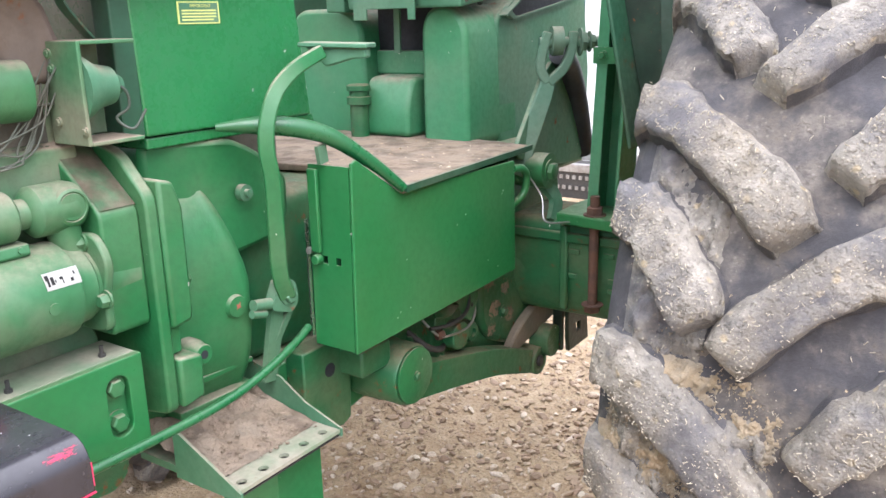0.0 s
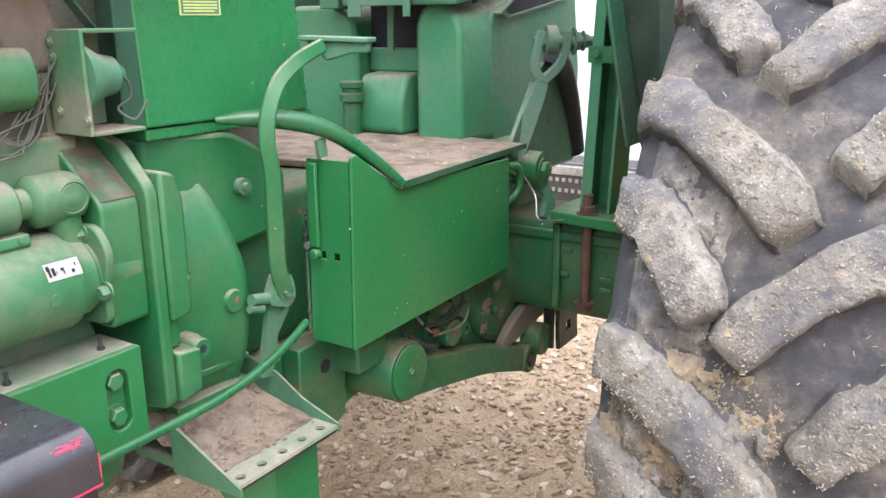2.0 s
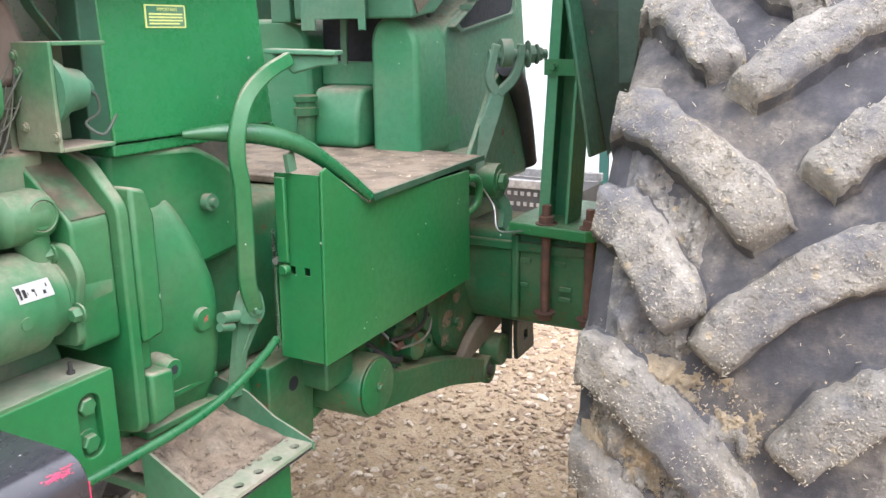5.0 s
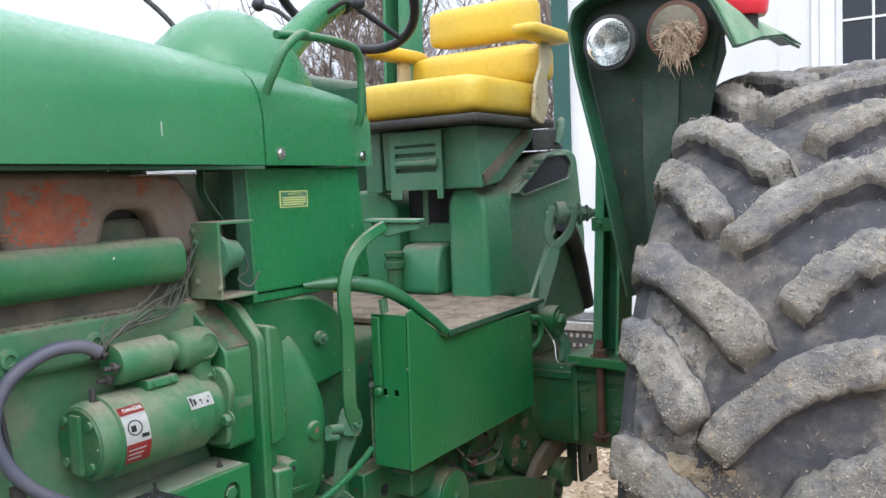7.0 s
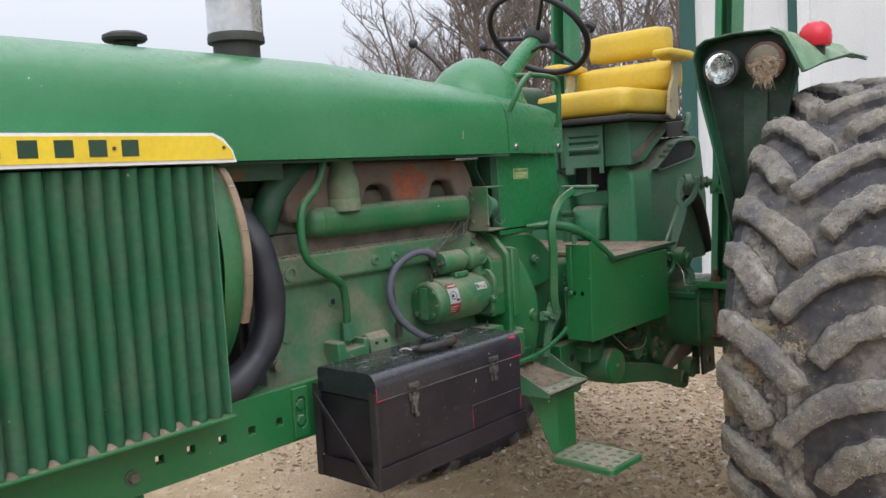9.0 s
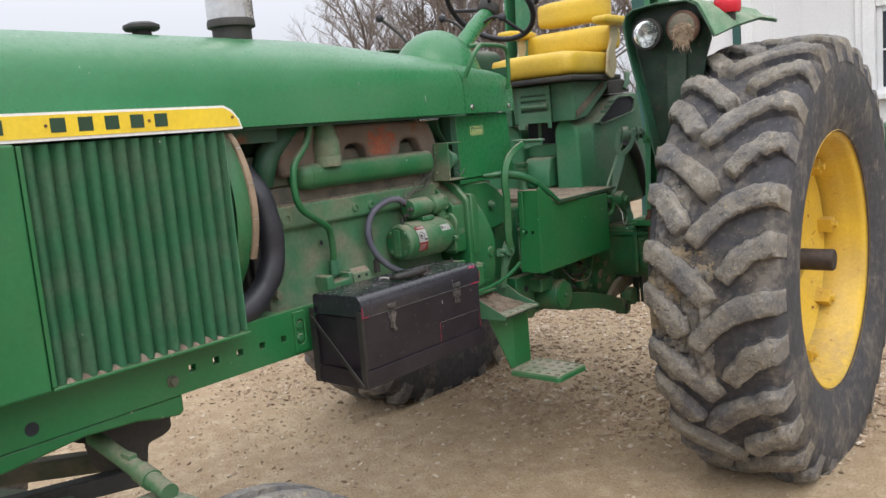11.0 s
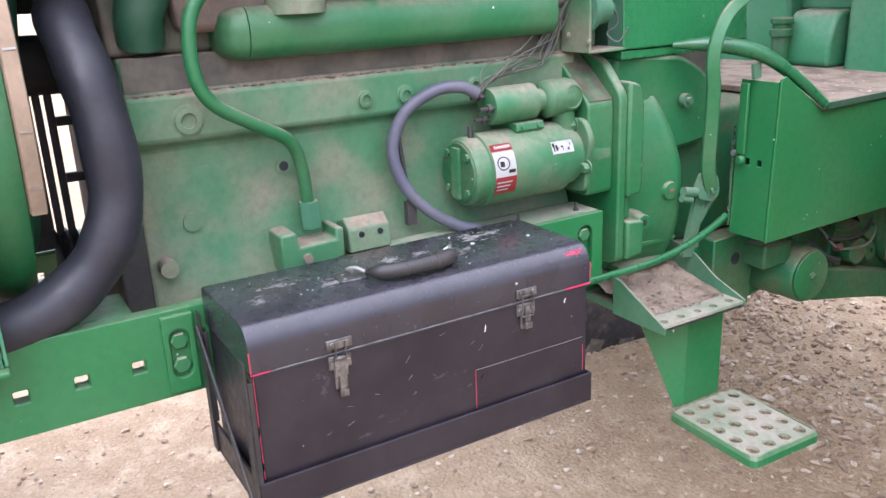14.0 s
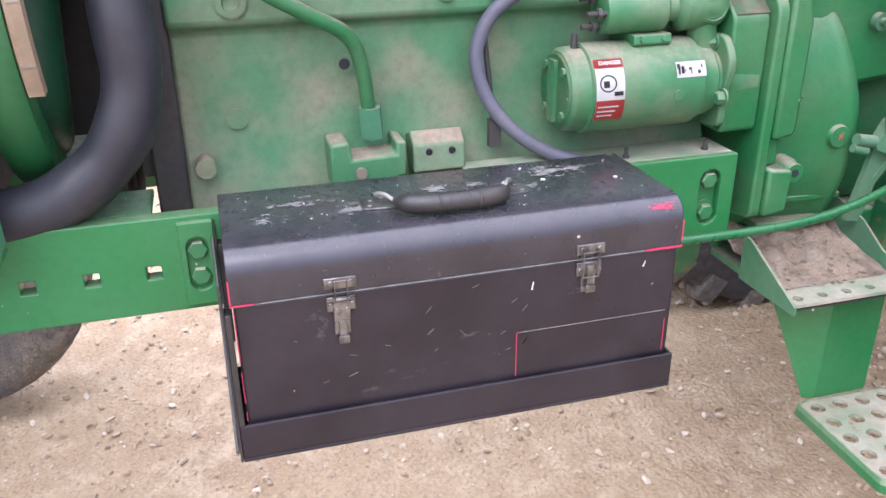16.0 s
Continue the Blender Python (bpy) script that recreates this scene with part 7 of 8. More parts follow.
    part("pad_bracket", bm, GREEN_DULL, p, bevel=0.003)
    bm = prism(BM(), rounded([(1.285, 0.935), (1.31, 0.985), (1.345, 0.975), (1.352, 0.935), (1.335, 0.918)], 0.012), "x", 0.235, 0.255)
    hexbolt(bm, (0.255, 1.326, 0.952), (1, 0, 0), 0.013, 0.012)
    rod(bm, (0.245, 1.292, 0.945), (0.245, 1.255, 0.952), 0.010, seg=12)
    rod(bm, (0.245, 1.28, 0.93), (0.245, 1.25, 0.938), 0.007, seg=12)
    part("pedal_bracket", bm, GREEN_DULL, p)
    bm = strip(BM(), [(0.235, 1.315, 0.93), (0.23, 1.29, 0.80)], 0.03, 0.01, (0, 1, 0), smooth=False)
    strip(bm, [(0.24, 1.345, 0.925), (0.23, 1.30, 0.85)], 0.012, 0.010, (0, 1, 0), smooth=False)
    part("pedal_link", bm, GREEN_DULL, p)
    bm = pipe(BM(), [(0.29, 0.60, 0.84), (0.298, 0.90, 0.839), (0.300, 1.06, 0.840), (0.300, 1.15, 0.846), (0.298, 1.23, 0.862), (0.29, 1.30, 0.880), (0.28, 1.345, 0.892)], 0.0072, 14)
    part("control_rod", bm, GREEN_TUBE, T, "long green control rod with worn paint")


platform()


def steps():
    # upper step: dirt-filled tread with a punched lip
    bm = punched(BM(), 5, 2, 0.225, 0.075, 0.0082, lambda u, v: (0.378 - v, 1.076 + u, 0.736), (0, 0, 0.006))
    s = part("upper_step", bm, WORN_STEP, T, "worn punched steel step heaped with dirt", smooth=0)
    # dark sheet under the tread, stands in for shade in its holes
    part("punch_shade", block(BM(), (0.302, 1.078, 0.7305), (0.377, 1.299, 0.7325)), DARK, s, smooth=0)
    bm = block(BM(), (0.15, 1.076, 0.730), (0.3025, 1.300, 0.7425))
    part("step_tread", bm, GREEN_DULL, s, smooth=0)
    bm = prism(BM(), [(0.145, 0.730), (0.145, 0.83), (0.245, 0.806), (0.300, 0.772), (0.380, 0.744), (0.380, 0.730)], "y", 1.3015, 1.3055)
    part("step_side", bm, GREEN_DULL, s, smooth=0)
    bm2 = prism(BM(), [(0.245, 0.728), (0.245, 0.806), (0.262, 0.804), (0.388, 0.744), (0.388, 0.730), (0.30, 0.728)], "y", 1.0705, 1.0750)
    part("step_side", bm2, GREEN_DULL, s, smooth=0)
    part("step_back", block(BM(), (0.145, 1.0755, 0.743), (0.15, 1.3010, 0.85)), GREEN_CAST, s, smooth=0)
    bm = BM()
    rows = []
    for i in range(15):
        x = 0.152 + 0.178 * i / 14
        rows.append([bm.verts.new((x, 1.0765 + 0.223 * j / 16, 0.7425 + max(0.0005, (0.052 * (1 - i / 14) ** 1.4) * (0.8 + 0.6 * noise.noise((x * 22, j * 0.7, 1))) + 0.006 * noise.noise((x * 90, j * 3.0, 5))))) for j in range(17)])
    for p, q in zip(rows, rows[1:]):
        for j in range(16):
            bm.faces.new((p[j], p[j + 1], q[j + 1], q[j]))
    part("dirt_layer", bm, PLATFORM, s, "dry brown dirt", smooth=180)
    rnd = random.Random(9)
    bm = BM()
    for k in range(420):
        x = 0.16 + 0.18 * rnd.random() ** 1.2
        y = rnd.uniform(1.08, 1.285)
        z = 0.7435 + 0.052 * max(0, (1 - (x - 0.152) / 0.178)) ** 1.4 * 0.9 + 0.002
        q = bmesh.ops.create_icosphere(bm, subdivisions=1, radius=0.0009 + 0.0036 * rnd.random() ** 4)["verts"]
        for v in q:
            v.co *= rnd.uniform(0.7, 1.2)
            v.co.z *= 0.6
        bmesh.ops.translate(bm, vec=(x, y, z), verts=q)
    tagged(part("loose_dirt", bm, PLATFORM, s, smooth=0), kind="stuff")
    # drop plate to the lower step
    bm = prism(BM(), rounded([(1.200, 0.7295), (1.306, 0.7295), (1.306, 0.512), (1.200, 0.512)], 0.004, 2), "x", 0.320, 0.326)
    d = part("drop_plate", bm, GREEN_NEW, T, "green drop plate between the steps", smooth=0, bevel=0.002)
    bm = BM()
    edge = [Vector((0.326, 1.1996, 0.7295)), Vector((0.326, 1.1996, 0.512)), Vector((0.318, 1.182, 0.512)), Vector((0.288, 1.105, 0.715)), Vector((0.288, 1.105, 0.7295))]
    skin(bm, [[bm.verts.new(p) for p in edge], [bm.verts.new(p + Vector((-0.0055, 0.0022, 0))) for p in edge]])
    part("plate_flange", bm, GREEN_NEW, d, "bent tapering flange", smooth=0)
    # lower step: rounded perforated pad
    o, u0, v0 = Vector((0.330, 1.168, 0.511)), Vector((1.0, -0.03, -0.01)), Vector((0.02, 1.0, 0.0))
    bm = punched(BM(), 5, 4, 0.210, 0.178, 0.0125, lambda u, v: o + u0 * u + v0 * v, (0, 0, -0.006))
    s = part("lower_step", bm, WORN_STEP, T, "green foot pad punched with round holes", smooth=0)
    bm = BM()
    corners = rounded([o.xy, (o + u0 * 0.210).xy, (o + u0 * 0.210 + v0 * 0.178).xy, (o + v0 * 0.178).xy], 0.018, 4)
    loops = []
    mid = o + u0 * 0.105 + v0 * 0.089
    for k, z in ((1.0, 0.0005), (1.035, 0.0005), (1.075, -0.006), (1.085, -0.020), (1.055, -0.020), (1.03, -0.006)):
        loops.append([bm.verts.new((mid.x + k * (x - mid.x), mid.y + k * (y - mid.y), o.z + z)) for x, y in corners])
    skin(bm, loops + loops[:1], False)
    part("pad_rim", bm, GREEN_CAST, s, smooth=0)


steps()


def lift_parts():
    # rockshaft covers on top of the case
    out = rounded([(0.055, 1.10), (0.055, 1.385), (0.075, 1.425), (0.13, 1.435), (0.168, 1.405), (0.182, 1.37), (0.185, 1.10)], 0.025, 3)
    part("lift_cover", prism(BM(), out, "y", 2.02, 2.26), GREEN_LIFT, T, "rounded green lift housing cover", bevel=0.012)
    out = rounded([(-0.42, 1.10), (-0.40, 1.39), (-0.36, 1.43), (-0.20, 1.43), (-0.15, 1.39), (-0.14, 1.10)], 0.03, 3)
    part("lift_cover", prism(BM(), out, "y", 2.05, 2.35), GREEN_LIFT, T, "rounded green lift housing cover", bevel=0.012)
    part("cross_member", block(BM(), (-0.145, 2.10, 1.265), (0.065, 2.14, 1.325)), GREEN_LIFT, T, smooth=0, bevel=0.005)
    out = rounded([(2.00, 1.119), (2.004, 1.195), (2.030, 1.262), (2.11, 1.268), (2.11, 1.119)], 0.02, 4)
    part("valve_cover", prism(BM(), out, "x", -0.118, 0.022), GREEN_LIFT, T, "small green valve cover with a sloping front", bevel=0.010)
    bm = turned(BM(), (-0.115, 1.985, 1.119), (0, 0, 1), [(0.023, 0), (0.023, 0.078), (0.031, 0.080), (0.031, 0.098), (0.024, 0.100), (0.024, 0.112), (0.030, 0.114), (0.030, 0.126), (0.024, 0.129), (0.004, 0.130)], 22)
    part("filler_neck", bm, GREEN_UNDER, T, "dark oil filler neck")
    part("case_top", block(BM(), (-0.30, 2.06, 1.02), (0.30, 2.42, 1.10)), GREEN_CAST, T, bevel=0.01)
    # pale housing behind, open at its upper side
    out = [(2.16, 1.10), (2.155, 1.395), (2.215, 1.432), (2.40, 1.525), (2.60, 1.542), (2.645, 1.52), (2.70, 1.24), (2.68, 1.03), (2.42, 1.005), (2.25, 1.06)]
    bm = prism(BM(), rounded(out, 0.03, 3), "x", -0.05, 0.184)
    h = part("rear_housing", bm, GREEN_DULL, T, "pale weathered green housing with a dark patch for shade in the opening", bevel=0.01)
    # the housing is solid: a near-black slab stands in for the opening's shade
    inner = rounded([(2.200, 1.424), (2.232, 1.400), (2.556, 1.447), (2.575, 1.495), (2.535, 1.522), (2.395, 1.512), (2.28, 1.465)], 0.018, 3)
    part("opening_shade", prism(BM(), inner, "x", 0.184, 0.1865), INNER_SHADE, h, "dark patch for shade in the opening", smooth=0)
    bm = BM()
    mid = Vector((2.40, 1.465))
    loops = []
    for x, k in ((0.185, 1.0), (0.196, 1.0), (0.196, 1.10), (0.185, 1.12)):
        loops.append([bm.verts.new((x, *(mid + (Vector(p) - mid) * k))) for p in inner])
    n = len(inner)
    for p, q in zip(loops, loops[1:] + loops[:1]):
        for i in range(n):
            bm.faces.new((p[i], p[(i + 1) % n], q[(i + 1) % n], q[i]))
    part("opening_rim", bm, DUST_GREEN, h, "pale worn rim of the opening", smooth=50)
    # hinged lid edge along the opening's slope
    bm = strip(BM(), [(0.20, 2.16, 1.405), (0.20, 2.25, 1.452), (0.20, 2.36, 1.515), (0.20, 2.46, 1.532)], 0.022, 0.004, (1, 0, 0))
    for y, z in ((2.23, 1.448), (2.27, 1.470), (2.31, 1.492)):
        block(bm, (0.188, y, z), (0.215, y + 0.014, z + 0.012))
    part("lid_hinge", bm, DUST_GREEN, h, "pale hinge strip")
    bm = pipe(BM(), [(0.16, 2.12, 1.435), (0.175, 2.08, 1.462)], 0.007, 8, smooth=False)
    part("valve_lever", bm, DARK, h)
    bm = prism(BM(), rounded([(2.36, 1.535), (2.37, 1.60), (2.54, 1.61), (2.56, 1.57), (2.60, 1.545)], 0.015, 2), "x", 0.02, 0.16)
    part("coupler_block", bm, DARK, h, "dark greasy coupler block", bevel=0.008)
    bm = pipe(BM(), [(0.165, 2.53, 1.56), (0.17, 2.55, 1.60), (0.165, 2.57, 1.635), (0.15, 2.585, 1.625), (0.15, 2.60, 1.58)], 0.012, 12)
    part("coupler_lever", bm, DUST_GREEN, h)
    # lift arm: a flat tapering bar that ends in a fork round a boss
    face = (0.62, -0.78, 0)
    bm = strip(BM(), [(0.292, 2.050, 1.045), (0.312, 2.085, 1.13), (0.330, 2.120, 1.215), (0.338, 2.135, 1.262)], 0.016, lambda u: 0.054 - 0.020 * u, face)
    for e in (-1, 1):
        strip(bm, [(0.336, 2.132, 1.250), (0.342 + 0.021 * e, 2.140 + 0.017 * e, 1.283), (0.349 + 0.026 * e, 2.150 + 0.021 * e, 1.322), (0.355 + 0.024 * e, 2.158 + 0.019 * e, 1.366)], 0.020, lambda u: 0.024 - 0.003 * u, face)
    a = part("lift_arm", bm, DUST_GREEN, T, "dull forked lift arm", smooth=50, bevel=0.004)
    bm = rod(BM(), (0.315, 2.128, 1.342), (0.425, 2.218, 1.342), 0.012, seg=16)
    hexbolt(bm, (0.388, 2.188, 1.342), (0.78, 0.62, 0), 0.024, 0.016)
    hexbolt(bm, (0.405, 2.202, 1.342), (0.78, 0.62, 0), 0.018, 0.014)
    turned(bm, (0.336, 2.146, 1.345), (0.78, 0.62, 0), [(0.020, 0), (0.033, 0.001), (0.033, 0.026), (0.020, 0.027)], 24)
    part("fork_pin", bm, DUST_GREEN, a, smooth=40)
    bm = prism(BM(), rounded([(2.150, 1.262), (2.205, 1.300), (2.265, 1.285), (2.40, 1.06), (2.36, 1.030), (2.20, 1.045), (2.03, 1.085), (2.03, 1.115)], 0.018, 3), "x", 0.300, 0.312)
    part("lift_gusset", bm, GREEN_DULL, a, "dusty triangular lift plate", smooth=0, bevel=0.003)
    for y, z in ((2.165, 1.235), (2.120, 1.145)):
        part("arm_hole", rod(BM(), (0.305, y, z), (0.3126, y, z), 0.008, seg=12), INNER_SHADE, a)
    bm = pipe(BM(), [(0.33, 2.21, 1.315), (0.32, 2.28, 1.265), (0.31, 2.345, 1.18), (0.30, 2.41, 1.05)], 0.030, 16)
    part("lift_strut", bm, RUBBER, T, "dark lift strut")
    bm = rod(BM(), (0.26, 2.10, 1.05), (0.36, 2.10, 1.05), 0.042, seg=24)
    hexbolt(bm, (0.36, 2.10, 1.05), (1, 0, 0), 0.02, 0.016)
    part("rock_shaft", bm, GREEN_CAST, T)
    bm = strip(BM(), [(0.33, 2.10, 1.03), (0.36, 2.13, 0.98), (0.37, 2.10, 0.93)], 0.035, 0.014, (0, 1, 0.5))
    part("sensing_lever", bm, GREEN_DULL, T)
    bm = pipe(BM(), [(0.34, 2.02, 1.06), (0.37, 2.04, 1.0), (0.40, 2.0, 0.955), (0.47, 1.98, 0.965)], 0.002, 6)
    part("tie_wire", bm, STEEL, T)


lift_parts()


def seat():
    s = new("operator_seat", None)
    s.parent = T
    s["label"] = "yellow vinyl three-cushion operator seat"

    def pad(name, lo, hi, m, r=0.028, lab=""):
        bm = BM()
        block(bm, lo, hi)
        bmesh.ops.subdivide_edges(bm, edges=bm.edges, cuts=5, use_grid_fill=True)
        mid = [(a + b) / 2 for a, b in zip(lo, hi)]
        half = [(b - a) / 2 for a, b in zip(lo, hi)]
        for v in bm.verts:
            q = [(v.co[i] - mid[i]) / half[i] for i in range(3)]
            puff = 1 + 0.035 * (1 - q[0] ** 2) * (1 - q[2] ** 2) + 0.03 * (1 - q[0] ** 2) * (1 - q[1] ** 2)
            inner = Vector([max(-half[i] + r, min(half[i] - r, v.co[i] - mid[i])) for i in range(3)])
            d = Vector([v.co[i] - mid[i] for i in range(3)]) - inner
            if d.length > 1e-6:
                d = d.normalized() * min(d.length, r)
            v.co = Vector(mid) + (inner + d) * puff
        bmesh.ops.transform(bm, matrix=m, verts=bm.verts)
        return part(name, bm, VINYL, s, lab, smooth=80)

    pad("seat_cushion", (-0.20, 1.90, 1.622), (0.235, 2.33, 1.735), Matrix(), 0.035, "yellow vinyl seat cushion")
    part("seat_pan", block(BM(), (-0.205, 1.895, 1.60), (0.24, 2.36, 1.624)), DARK, s, "dark seat pan", smooth=0, bevel=0.008)
    pad("lower_backrest", (-0.25, 2.29, 1.735), (0.235, 2.40, 1.86), Matrix(), 0.035, "yellow vinyl lower backrest")
    pad("upper_backrest", (-0.20, 2.33, 1.885), (0.185, 2.42, 2.01), Matrix(), 0.03, "yellow vinyl upper backrest")
    for sx in (1, -1):
        pad("arm_rest", (sx * 0.262 - 0.04, 2.12, 1.845), (sx * 0.262 + 0.04, 2.38, 1.885), Matrix(), 0.018, "yellow padded arm rest")
        bm = prism(BM(), rounded([(2.18, 1.62), (2.24, 1.60), (2.28, 1.66), (2.27, 1.74), (2.31, 1.80), (2.30, 1.85), (2.24, 1.85), (2.24, 1.78), (2.20, 1.72)], 0.02), "x", sx * 0.25, sx * 0.262)
        part("arm_bracket", bm, CREAM, s, "cream painted arm bracket", smooth=0, bevel=0.002)
    # suspension tower under the seat
    out = [(1.98, 1.598), (2.32, 1.598), (2.30, 1.56), (2.10, 1.44), (1.99, 1.425)]
    part("seat_tower", prism(BM(), out, "x", -0.14, 0.19), GREEN_DULL, s, "weathered green seat support", smooth=0, bevel=0.006)
    part("side_strap", strip(BM(), [(0.193, 2.0, 1.45), (0.193, 2.26, 1.585)], 0.03, 0.005, (0, -0.5, 0.9), smooth=False), DUSTY, s, "dusty diagonal strap")
    bm = BM()
    pierced(bm, [-0.095, -0.075, -0.055, 0.065, 0.085], [1.40, 1.425, 1.475, 1.487, 1.518, 1.53, 1.545, 1.553, 1.592], {(1, 2), (2, 2), (1, 4), (2, 4), (1, 6), (2, 6), (2, 0)}, lambda u, v: (u, 1.955, v), (0, 0.006, 0))
    f = part("slotted_plate", bm, GREEN_DULL, s, "slotted front plate", smooth=0, bevel=0.002)
    part("plate_back", block(BM(), (-0.09, 1.964, 1.43), (0.08, 1.979, 1.59)), GREEN_DARK, f, smooth=0)
    bm = rod(BM(), (-0.07, 1.95, 1.50), (0.05, 1.95, 1.50), 0.009, seg=14)
    rod(bm, (0.05, 1.95, 1.50), (0.075, 1.95, 1.50), 0.012, seg=14)
    part("adjust_handle", bm, GREEN_DULL, f)
    part("tower_post", block(BM(), (-0.22, 2.0, 1.42), (-0.16, 2.06, 1.60)), GREEN_DULL, s, smooth=0, bevel=0.004)
    # dark block filling the well under the tower, standing in for its shade
    part("well_shade", block(BM(), (-0.15, 2.12, 1.11), (0.062, 2.30, 1.44)), INNER_SHADE, T, smooth=0)
    bm = strip(BM(), [(-0.06, 2.08, 1.32), (-0.05, 2.07, 1.44)], 0.018, 0.006, (1, 0, 0), smooth=False)
    part("lever_stem", bm, GREEN_DULL, T)


seat()


def controls():
    hub = Vector((-0.004, 1.658, 1.925))
    n = Vector((0, 0.66, 0.75)).normalized()
    bm = pipe(BM(), [(0.0, 1.27, 1.63), (0.0, 1.36, 1.70), (0.0, 1.46, 1.775), (-0.002, 1.55, 1.845), hub - n * 0.035], lambda u: 0.034 + 0.05 * max(0, 1 - 1.6 * u) ** 1.6, 30)
    part("steering_column", bm, GREEN_HOOD, T, "green steering column")
    bm = BM()
    u, v = Vector((1, 0, 0)), n.cross(Vector((1, 0, 0)))
    rings = []
    for k in range(48):
        a = 2 * math.pi * k / 48
        rad = u * math.cos(a) + v * math.sin(a)
        rings.append([bm.verts.new(hub + n * 0.012 + rad * (0.195 + 0.0125 * math.cos(b)) + n * 0.0125 * math.sin(b)) for b in [2 * math.pi * j / 12 for j in range(12)]])
    for k in range(48):
        p, q = rings[k], rings[(k + 1) % 48]
        for j in range(12):
            bm.faces.new((p[j], p[(j + 1) % 12], q[(j + 1) % 12], q[j]))
    w = part("steering_wheel", bm, RUBBER, T, "black three-spoke steering wheel", smooth=80)
    for k in range(3):
        a = math.pi / 2 + math.pi + 2 * math.pi * k / 3 + 0.6
        rad = u * math.cos(a) + v * math.sin(a)
        part("spoke", rod(BM(), hub - n * 0.005, hub + n * 0.010 + rad * 0.188, 0.009, 0.007, seg=12), RUBBER, w)
    bm = turned(BM(), hub - n * 0.035, n, [(0.04, 0), (0.048, 0.01), (0.048, 0.045), (0.034, 0.055), (0.004, 0.058)], 28)
    part("hub", bm, DARK, w)
    bm = turned(BM(), hub + n * 0.02 + u * 0.188 + v * 0.04, n, [(0.010, 0), (0.010, 0.02), (0.022, 0.026), (0.024, 0.04), (0.016, 0.052), (0.003, 0.055)], 18)
    part("spinner_knob", bm, DARK, w)
    # levers
    for a, b, r in (((-0.05, 1.55, 1.83), (-0.16, 1.53, 1.90), 0.006), ((-0.10, 1.28, 1.74), (-0.215, 1.20, 1.895), 0.006), ((0.03, 1.57, 1.86), (0.13, 1.56, 1.865), 0.006)):
        l = part("lever", pipe(BM(), [a, (Vector(a) + Vector(b)) / 2 + Vector((0, 0, 0.012)), b], r, 10), DARK, T, "thin dark control lever")
        bm = BM()
        bmesh.ops.create_uvsphere(bm, u_segments=16, v_segments=10, radius=0.017)
        bmesh.ops.translate(bm, vec=b, verts=bm.verts)
        part("lever_knob", bm, RUBBER, l, smooth=80)
    # grab rails beside the dash
    bm = pipe(BM(), [(0.245, 1.13, 1.615), (0.262, 1.135, 1.65), (0.275, 1.155, 1.695), (0.272, 1.20, 1.727), (0.262, 1.23, 1.732)], 0.0085, 12)
    part("grab_rail", bm, GREEN_CAST, T, "bent green grab rail")
    bm = pipe(BM(), [(0.25, 1.16, 1.725), (0.252, 1.27, 1.733), (0.250, 1.37, 1.730), (0.246, 1.405, 1.715), (0.24, 1.418, 1.68), (0.236, 1.42, 1.60), (0.225, 1.42, 1.57)], 0.0085, 12)
    part("grab_rail", bm, GREEN_CAST, T, "bent green grab rail")


controls()


